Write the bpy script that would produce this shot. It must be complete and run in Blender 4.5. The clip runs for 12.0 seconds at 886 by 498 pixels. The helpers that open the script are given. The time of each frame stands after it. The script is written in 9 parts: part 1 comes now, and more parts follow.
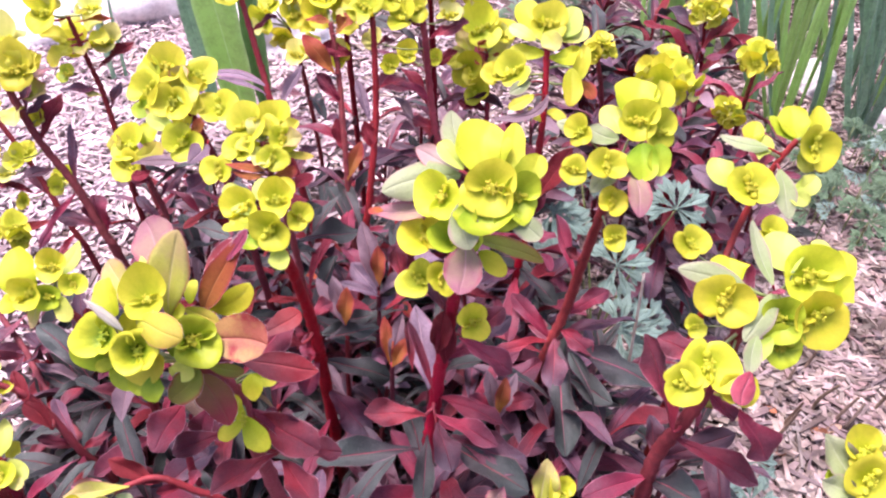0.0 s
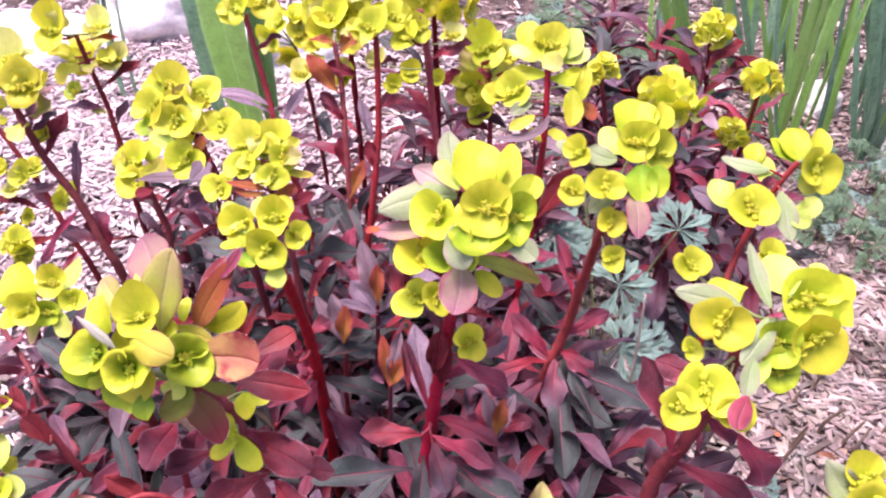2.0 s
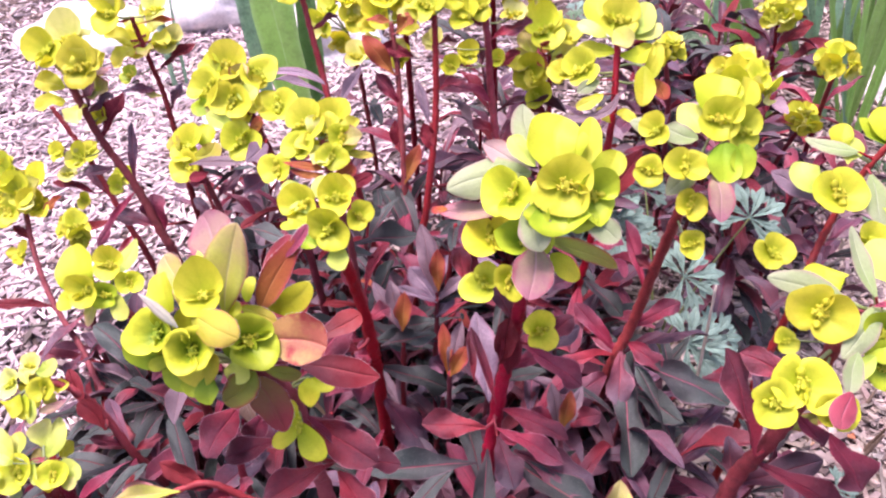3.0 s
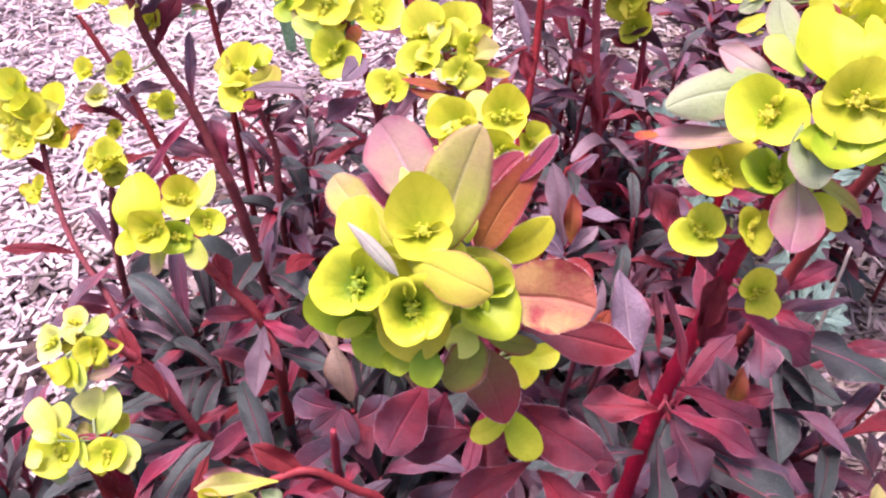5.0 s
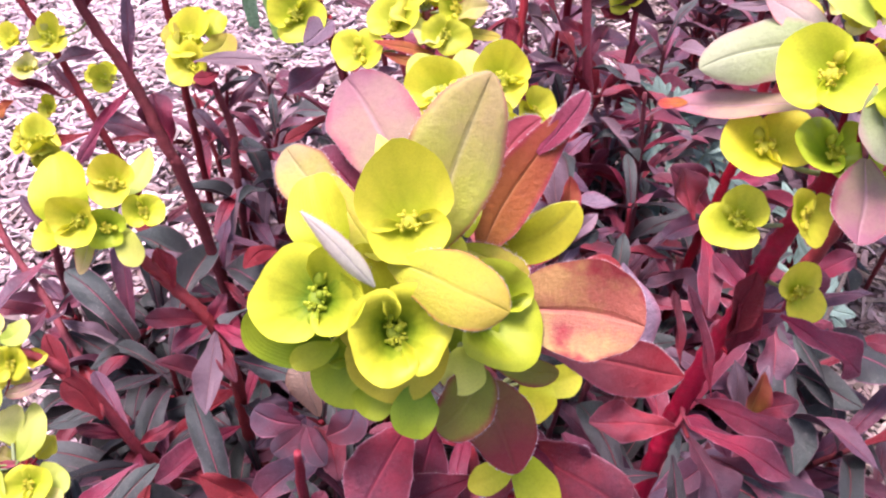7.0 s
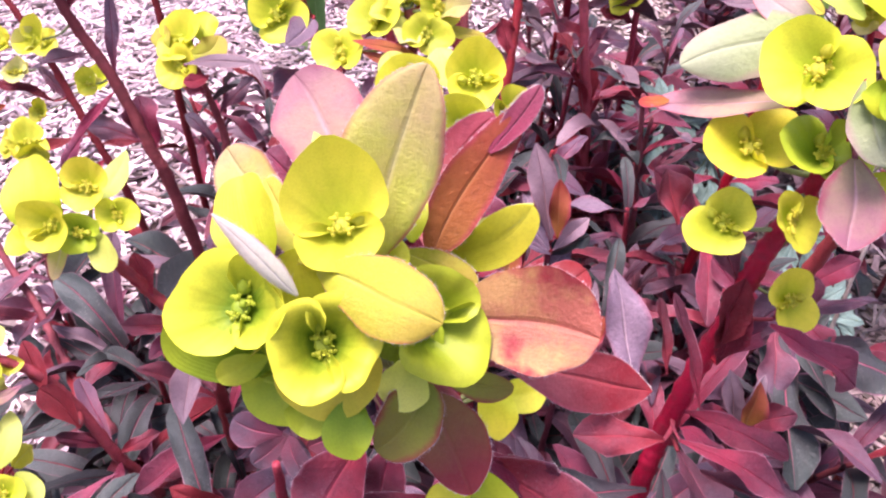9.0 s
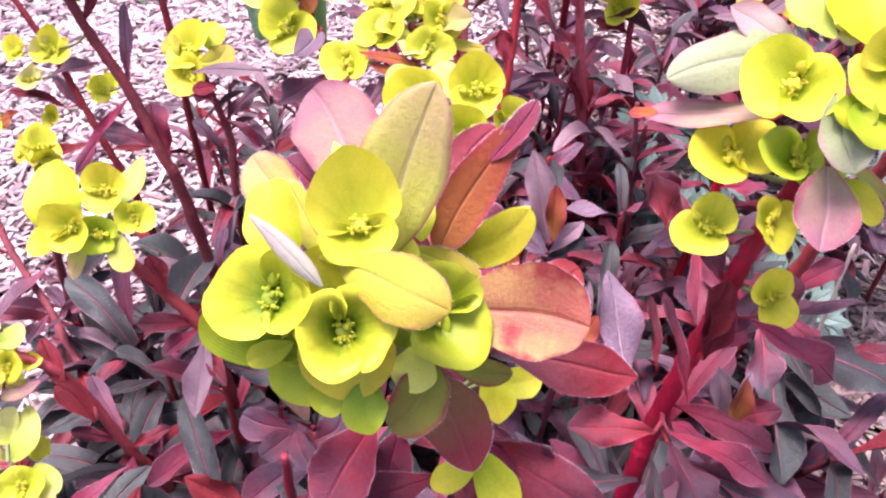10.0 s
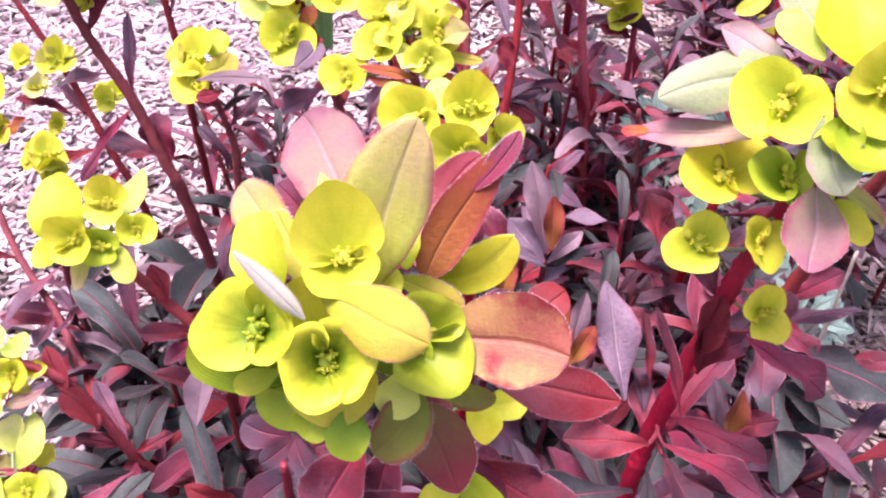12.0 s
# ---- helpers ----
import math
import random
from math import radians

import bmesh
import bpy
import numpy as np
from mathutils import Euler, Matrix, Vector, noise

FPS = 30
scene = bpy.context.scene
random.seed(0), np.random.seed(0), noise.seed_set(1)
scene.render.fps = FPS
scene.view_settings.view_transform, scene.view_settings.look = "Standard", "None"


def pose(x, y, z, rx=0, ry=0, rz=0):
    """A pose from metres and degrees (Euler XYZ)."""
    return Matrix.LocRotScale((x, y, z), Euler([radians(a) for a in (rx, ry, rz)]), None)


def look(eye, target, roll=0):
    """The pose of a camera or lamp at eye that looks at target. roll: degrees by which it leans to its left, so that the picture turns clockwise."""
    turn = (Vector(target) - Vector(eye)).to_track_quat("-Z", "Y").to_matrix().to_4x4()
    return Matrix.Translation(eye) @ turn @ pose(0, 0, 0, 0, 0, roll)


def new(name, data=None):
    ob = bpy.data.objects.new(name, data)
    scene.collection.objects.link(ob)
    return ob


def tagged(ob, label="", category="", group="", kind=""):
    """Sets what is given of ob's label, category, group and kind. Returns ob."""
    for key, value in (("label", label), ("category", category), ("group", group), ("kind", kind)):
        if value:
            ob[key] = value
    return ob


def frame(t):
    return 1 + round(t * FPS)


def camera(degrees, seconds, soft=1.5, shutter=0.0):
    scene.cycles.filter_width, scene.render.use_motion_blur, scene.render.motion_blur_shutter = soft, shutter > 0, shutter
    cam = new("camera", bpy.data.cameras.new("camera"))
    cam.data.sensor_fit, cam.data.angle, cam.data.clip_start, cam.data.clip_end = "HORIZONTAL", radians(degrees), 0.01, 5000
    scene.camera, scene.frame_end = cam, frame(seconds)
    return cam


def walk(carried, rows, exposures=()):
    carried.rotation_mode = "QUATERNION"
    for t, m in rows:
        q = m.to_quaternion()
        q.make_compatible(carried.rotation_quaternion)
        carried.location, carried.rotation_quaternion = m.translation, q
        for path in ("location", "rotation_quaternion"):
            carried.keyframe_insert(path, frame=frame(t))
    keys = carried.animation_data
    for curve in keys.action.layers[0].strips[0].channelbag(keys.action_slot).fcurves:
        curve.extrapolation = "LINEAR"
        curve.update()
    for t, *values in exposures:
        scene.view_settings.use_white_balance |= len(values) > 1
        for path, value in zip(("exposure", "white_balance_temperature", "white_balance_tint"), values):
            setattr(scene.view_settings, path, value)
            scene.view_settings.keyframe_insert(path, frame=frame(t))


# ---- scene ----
cam = camera(64.1, 12.0, 2.2)
PATH = [
    (0, (0.062, 0.095, 0.613), (-0.021, 1.624, -0.674), -0.4),
    (0.5, (0.065, 0.094, 0.611), (-0.027, 1.633, -0.663), -0.7),
    (1, (0.066, 0.094, 0.613), (-0.044, 1.642, -0.649), -0.9),
    (1.5, (0.066, 0.096, 0.614), (-0.052, 1.648, -0.641), -0.5),
    (2, (0.068, 0.096, 0.614), (-0.039, 1.655, -0.635), -0.4),
    (2.5, (0.068, 0.095, 0.607), (-0.06, 1.645, -0.651), -1.0),
    (3, (0.052, 0.107, 0.596), (-0.168, 1.646, -0.662), -2.6),
    (3.5, (0.022, 0.123, 0.577), (-0.197, 1.628, -0.721), -1.6),
    (3.7, (0.01, 0.131, 0.569), (-0.192, 1.631, -0.738), -1.0),
    (5.3, (-0.054, 0.157, 0.532), (-0.188, 1.631, -0.813), 0.8),
    (5.5, (-0.058, 0.162, 0.527), (-0.189, 1.634, -0.821), 0.9),
    (6, (-0.061, 0.17, 0.518), (-0.153, 1.643, -0.831), 2.7),
    (6.5, (-0.058, 0.184, 0.511), (-0.12, 1.648, -0.85), 3.1),
    (7, (-0.054, 0.19, 0.506), (-0.107, 1.651, -0.858), 2.6),
    (9, (-0.041, 0.198, 0.5), (-0.133, 1.666, -0.855), 1.6),
    (9.5, (-0.042, 0.193, 0.506), (-0.135, 1.662, -0.848), 1.5),
    (10, (-0.042, 0.186, 0.509), (-0.128, 1.664, -0.836), 1.9),
    (10.5, (-0.042, 0.184, 0.514), (-0.134, 1.655, -0.838), 1.7),
    (11, (-0.039, 0.185, 0.516), (-0.125, 1.655, -0.837), 2.0),
    (11.5, (-0.038, 0.186, 0.515), (-0.132, 1.657, -0.837), 1.8),
    (12, (-0.037, 0.189, 0.516), (-0.149, 1.657, -0.836), 1.3),
]
walk(cam, [(t, look(eye, target, roll)) for t, eye, target, roll in PATH], [(0, 1.44, 6200, 35), (3.7, 1.44, 6200, 36), (5.3, 1.44, 6200, 38), (7.2, 1.48, 6200, 38), (9.2, 1.60, 6200, 40), (12, 1.64, 6200, 40)])

# ---- light: bright overcast sky ----
world = bpy.data.worlds.new("overcast_sky")
scene.world = world
world.use_nodes = True
wn = world.node_tree.nodes
sky = wn.new("ShaderNodeTexSky")
sky.sky_type, sky.sun_disc = "NISHITA", False
sky.sun_elevation, sky.sun_rotation = radians(75), radians(-74)
sky.air_density, sky.dust_density, sky.ozone_density = 1.0, 4.0, 0.4
wn["Background"].inputs["Strength"].default_value = 0.115
world.node_tree.links.new(sky.outputs["Color"], wn["Background"].inputs["Color"])
sun = new("sun", bpy.data.lights.new("sun", "SUN"))
sun.data.energy, sun.data.angle, sun.data.color = 2.5, radians(28), (1.0, 0.96, 0.92)
sun.matrix_world = look((-0.35, 0.1, 1.4), (0, 0, 0))


# ---- materials ----
def nodes_of(name):
    m = bpy.data.materials.new(name)
    m.use_nodes = True
    t = m.node_tree
    t.nodes.clear()
    return m, t


class Net:
    """Short hand for one node tree."""

    def __init__(self, tree):
        self.t = tree

    def add(self, kind, **props):
        n = self.t.nodes.new(kind)
        for k, v in props.items():
            if k == "operation":
                n.operation = v
            elif k == "blend":
                n.blend_type = v
            elif k == "clamp":
                n.use_clamp = v
        return n

    def put(self, socket, value):
        if isinstance(value, bpy.types.NodeSocket):
            self.t.links.new(value, socket)
        elif isinstance(value, (tuple, list)):
            socket.default_value = (*value, 1.0) if len(value) == 3 and len(socket.default_value) == 4 else value
        else:
            socket.default_value = value

    def math(self, op, a, b=0.0, clamp=False):
        n = self.add("ShaderNodeMath", operation=op, clamp=clamp)
        self.put(n.inputs[0], a)
        self.put(n.inputs[1], b)
        return n.outputs[0]

    def mix(self, fac, a, b, blend="MIX"):
        n = self.add("ShaderNodeMixRGB", blend=blend)
        self.put(n.inputs[0], fac)
        self.put(n.inputs[1], a)
        self.put(n.inputs[2], b)
        return n.outputs[0]

    def noise(self, vec, scale, detail=4.0, rough=0.6):
        n = self.add("ShaderNodeTexNoise")
        self.put(n.inputs["Vector"], vec)
        n.inputs["Scale"].default_value, n.inputs["Detail"].default_value, n.inputs["Roughness"].default_value = scale, detail, rough
        return n.outputs["Fac"]

    def span(self, value, lo, hi, a=0.0, b=1.0):
        n = self.add("ShaderNodeMapRange")
        n.clamp = True
        self.put(n.inputs[0], value)
        for i, x in zip((1, 2, 3, 4), (lo, hi, a, b)):
            n.inputs[i].default_value = x
        return n.outputs[0]

    def hsv(self, color, h, s, v):
        n = self.add("ShaderNodeHueSaturation")
        self.put(n.inputs["Hue"], h)
        self.put(n.inputs["Saturation"], s)
        self.put(n.inputs["Value"], v)
        self.put(n.inputs["Color"], color)
        return n.outputs[0]

    def bump(self, height, strength, distance):
        n = self.add("ShaderNodeBump")
        n.inputs["Strength"].default_value, n.inputs["Distance"].default_value = strength, distance
        self.put(n.inputs["Height"], height)
        return n.outputs[0]

    def finish(self, color, rough, normal=None, through_light=0.0, through_color=None, spec=0.4):
        p = self.add("ShaderNodeBsdfPrincipled")
        self.put(p.inputs["Base Color"], color)
        self.put(p.inputs["Roughness"], rough)
        p.inputs["Specular IOR Level"].default_value = spec
        if normal is not None:
            self.put(p.inputs["Normal"], normal)
        out = self.add("ShaderNodeOutputMaterial")
        shader = p.outputs[0]
        if through_light:
            tr = self.add("ShaderNodeBsdfTranslucent")
            self.put(tr.inputs["Color"], through_color if through_color is not None else color)
            mx = self.add("ShaderNodeMixShader")
            mx.inputs[0].default_value = through_light
            self.t.links.new(shader, mx.inputs[1])
            self.t.links.new(tr.outputs[0], mx.inputs[2])
            shader = mx.outputs[0]
        self.t.links.new(shader, out.inputs["Surface"])


def blade_material(name, base, tip, edge, vein, rough=0.5, mottle=0.5, thin=0.25, edge_width=0.75, vary=0.12, vein_width=0.06, spec=0.4, grit=1.0):
    """A leaf: colour from its base to its tip, a rim, a midrib, side veins, blotches and grain."""
    m, t = nodes_of(name)
    n = Net(t)
    tc = n.add("ShaderNodeTexCoord")
    sep = n.add("ShaderNodeSeparateXYZ")
    n.put(sep.inputs[0], tc.outputs["UV"])
    across = n.math("ABSOLUTE", n.math("SUBTRACT", n.math("MULTIPLY", sep.outputs[0], 2.0), 1.0))
    along = sep.outputs[1]
    info = n.add("ShaderNodeObjectInfo")
    rnd = info.outputs["Random"]
    shift = n.add("ShaderNodeVectorMath", operation="ADD")
    n.put(shift.inputs[0], tc.outputs["Object"])
    comb = n.add("ShaderNodeCombineXYZ")
    n.put(comb.inputs[0], n.math("MULTIPLY", rnd, 7.0))
    n.put(comb.inputs[1], n.math("MULTIPLY", rnd, 3.0))
    n.put(shift.inputs[1], comb.outputs[0])
    where = shift.outputs[0]
    blotch = n.noise(where, 2.6, 4.0)
    grain = n.noise(where, 24.0, 5.0, 0.7)
    mixed = n.math("ADD", along, n.math("MULTIPLY", n.math("SUBTRACT", blotch, 0.5), 1.4 * mottle))
    col = n.mix(n.span(mixed, 0.2, 0.9), base, tip)
    rim = n.math("ADD", across, n.math("MULTIPLY", n.math("SUBTRACT", blotch, 0.5), mottle if edge_width < 0.8 else 0.35 * mottle))
    col = n.mix(n.span(rim, edge_width, 1.02, 0.0, 0.9), col, edge)
    # side veins run outward and forward from the midrib
    slant = n.math("SUBTRACT", n.math("MULTIPLY", along, 13.0), n.math("MULTIPLY", across, 2.5))
    sv = n.math("POWER", n.math("ABSOLUTE", n.math("SINE", n.math("MULTIPLY", slant, 3.1416))), 10.0)
    col = n.mix(n.math("MULTIPLY", sv, 0.012), col, vein)
    col = n.mix(n.math("MULTIPLY", n.span(across, 0.4 * vein_width, 1.3 * vein_width, 0.85, 0.0), n.span(along, 0.25, 0.95, 1.0, 0.25)), col, vein)
    speck = n.noise(where, 95.0, 3.0, 0.7)
    grainy = n.math("MULTIPLY", n.span(grain, 0.25, 0.8, 1 - 0.38 * grit, 1 + 0.32 * grit), n.span(speck, 0.3, 0.75, 1 - 0.24 * grit, 1 + 0.24 * grit))
    col = n.mix(1.0, col, n.mix(n.math("SUBTRACT", grainy, 0.0), (0, 0, 0), (1, 1, 1)), "MULTIPLY")
    mote = n.noise(where, 58.0, 2.0, 0.5)
    col = n.mix(n.math("MULTIPLY", n.span(mote, 0.62, 0.70), n.span(blotch, 0.4, 0.65, 0.04 * grit, 0.20 * grit)), col, (0.52, 0.46, 0.44))
    col = n.hsv(col, n.math("ADD", 0.5, n.math("MULTIPLY", n.math("SUBTRACT", rnd, 0.5), 0.10 * vary)), 1.0,
                n.math("ADD", 1.0, n.math("MULTIPLY", n.math("SUBTRACT", n.math("FRACT", n.math("MULTIPLY", rnd, 17.3)), 0.5), 3.5 * vary)))
    height = n.math("ADD", n.math("ADD", n.math("MULTIPLY", grain, 0.9), n.math("MULTIPLY", speck, 0.35)), n.math("ADD", n.math("MULTIPLY", sv, 0.12 * grit * grit), n.span(across, 0.0, 0.1, -0.9, 0.0)))
    n.finish(col, n.span(grain, 0.2, 0.8, rough - 0.1, rough + 0.12), n.bump(height, 0.30 + 0.6 * grit, 0.0010), thin, None, spec)
    return m


def cup_material(name, heart, rim, thin=0.35, inner=0.20, outer=0.78):
    """A flower bract: greener in the middle, yellow outside, with fine rays."""
    m, t = nodes_of(name)
    n = Net(t)
    tc = n.add("ShaderNodeTexCoord")
    sep = n.add("ShaderNodeSeparateXYZ")
    n.put(sep.inputs[0], tc.outputs["UV"])
    rnd = n.add("ShaderNodeObjectInfo").outputs["Random"]
    blotch = n.noise(tc.outputs["Object"], 2.2, 3.0)
    grain = n.noise(tc.outputs["Object"], 22.0, 4.0, 0.7)
    out = n.math("ADD", sep.outputs[1], n.math("MULTIPLY", n.math("SUBTRACT", blotch, 0.5), 0.5))
    col = n.mix(n.span(out, inner, outer), heart, rim)
    ray = n.math("POWER", n.math("ABSOLUTE", n.math("SINE", n.math("MULTIPLY", sep.outputs[0], 56.0))), 6.0)
    col = n.mix(n.math("MULTIPLY", ray, 0.10), col, heart)
    grainy = n.span(grain, 0.25, 0.8, 0.86, 1.1)
    col = n.mix(1.0, col, n.mix(grainy, (0, 0, 0), (1, 1, 1)), "MULTIPLY")
    col = n.hsv(col, n.math("ADD", 0.49, n.math("MULTIPLY", rnd, 0.022)), 1.0, n.math("ADD", 0.88, n.math("MULTIPLY", n.math("FRACT", n.math("MULTIPLY", rnd, 13.7)), 0.24)))
    height = n.math("ADD", n.math("MULTIPLY", grain, 0.4), n.math("MULTIPLY", ray, 0.4))
    n.finish(col, 0.5, n.bump(height, 0.25, 0.0006), thin, None, 0.35)
    return m


def solid_material(name, dark, light, scale, rough=0.7, relief=0.4, depth=0.001, island=False, thin=0.0, spec=0.3, detail=6.0):
    """Stems, stone, soil and wood: two tones in coarse and fine noise."""
    m, t = nodes_of(name)
    n = Net(t)
    tc = n.add("ShaderNodeTexCoord")
    coarse = n.noise(tc.outputs["Object"], scale, 3.0)
    fine = n.noise(tc.outputs["Object"], scale * 9.0, detail, 0.7)
    col = n.mix(n.span(coarse, 0.3, 0.7), dark, light)
    col = n.mix(1.0, col, n.mix(n.span(fine, 0.2, 0.8, 0.62, 1.25), (0, 0, 0), (1, 1, 1)), "MULTIPLY")
    if scale == 45.0:
        patch = n.noise(tc.outputs["Object"], 130.0, 3.0, 0.6)
        col = n.mix(n.span(patch, 0.5, 0.68, 0.0, 0.55), col, n.mix(0.5, dark, (0.05, 0.02, 0.02)))
        col = n.mix(n.span(fine, 0.62, 0.74, 0.0, 0.16), col, (0.45, 0.20, 0.20))
    if island:
        rnd = n.add("ShaderNodeNewGeometry").outputs["Random Per Island"]
    else:
        rnd = n.add("ShaderNodeObjectInfo").outputs["Random"]
    spread = 1.1 if island else 0.35
    col = n.hsv(col, n.math("ADD", 0.5, n.math("MULTIPLY", n.math("SUBTRACT", rnd, 0.5), 0.06 if island else 0.015)), n.math("ADD", 0.85, n.math("MULTIPLY", n.math("FRACT", n.math("MULTIPLY", rnd, 7.7)), 0.3)),
                n.math("ADD", 1.0 - spread / 2, n.math("MULTIPLY", n.math("FRACT", n.math("MULTIPLY", rnd, 31.1)), spread)))
    n.finish(col, rough, n.bump(fine, relief, depth), thin, None, spec)
    return m


LIME = cup_material("bract_lime_yellow", (0.52, 0.60, 0.014), (0.81, 0.79, 0.060), 0.50)
# green heart pigment, with the shade inside a deep bowl added to its colour
DEEP = cup_material("bract_green_heart_shaded", (0.13, 0.24, 0.004), (0.62, 0.64, 0.032), 0.22, 0.25, 0.88)
GREENER = cup_material("bract_green_yellow", (0.24, 0.38, 0.008), (0.50, 0.60, 0.025), 0.30)
PALE = cup_material("bract_pale_lime", (0.50, 0.61, 0.08), (0.72, 0.77, 0.16), 0.36)
CREAM = cup_material("bract_pale_yellow", (0.60, 0.66, 0.10), (0.86, 0.83, 0.28), 0.45)
HEART_GREEN = cup_material("cyathium_deep_green", (0.13, 0.24, 0.006), (0.50, 0.56, 0.03), 0.2)
HEART = cup_material("cyathium_green_gold", (0.46, 0.52, 0.014), (0.78, 0.74, 0.06), 0.4)
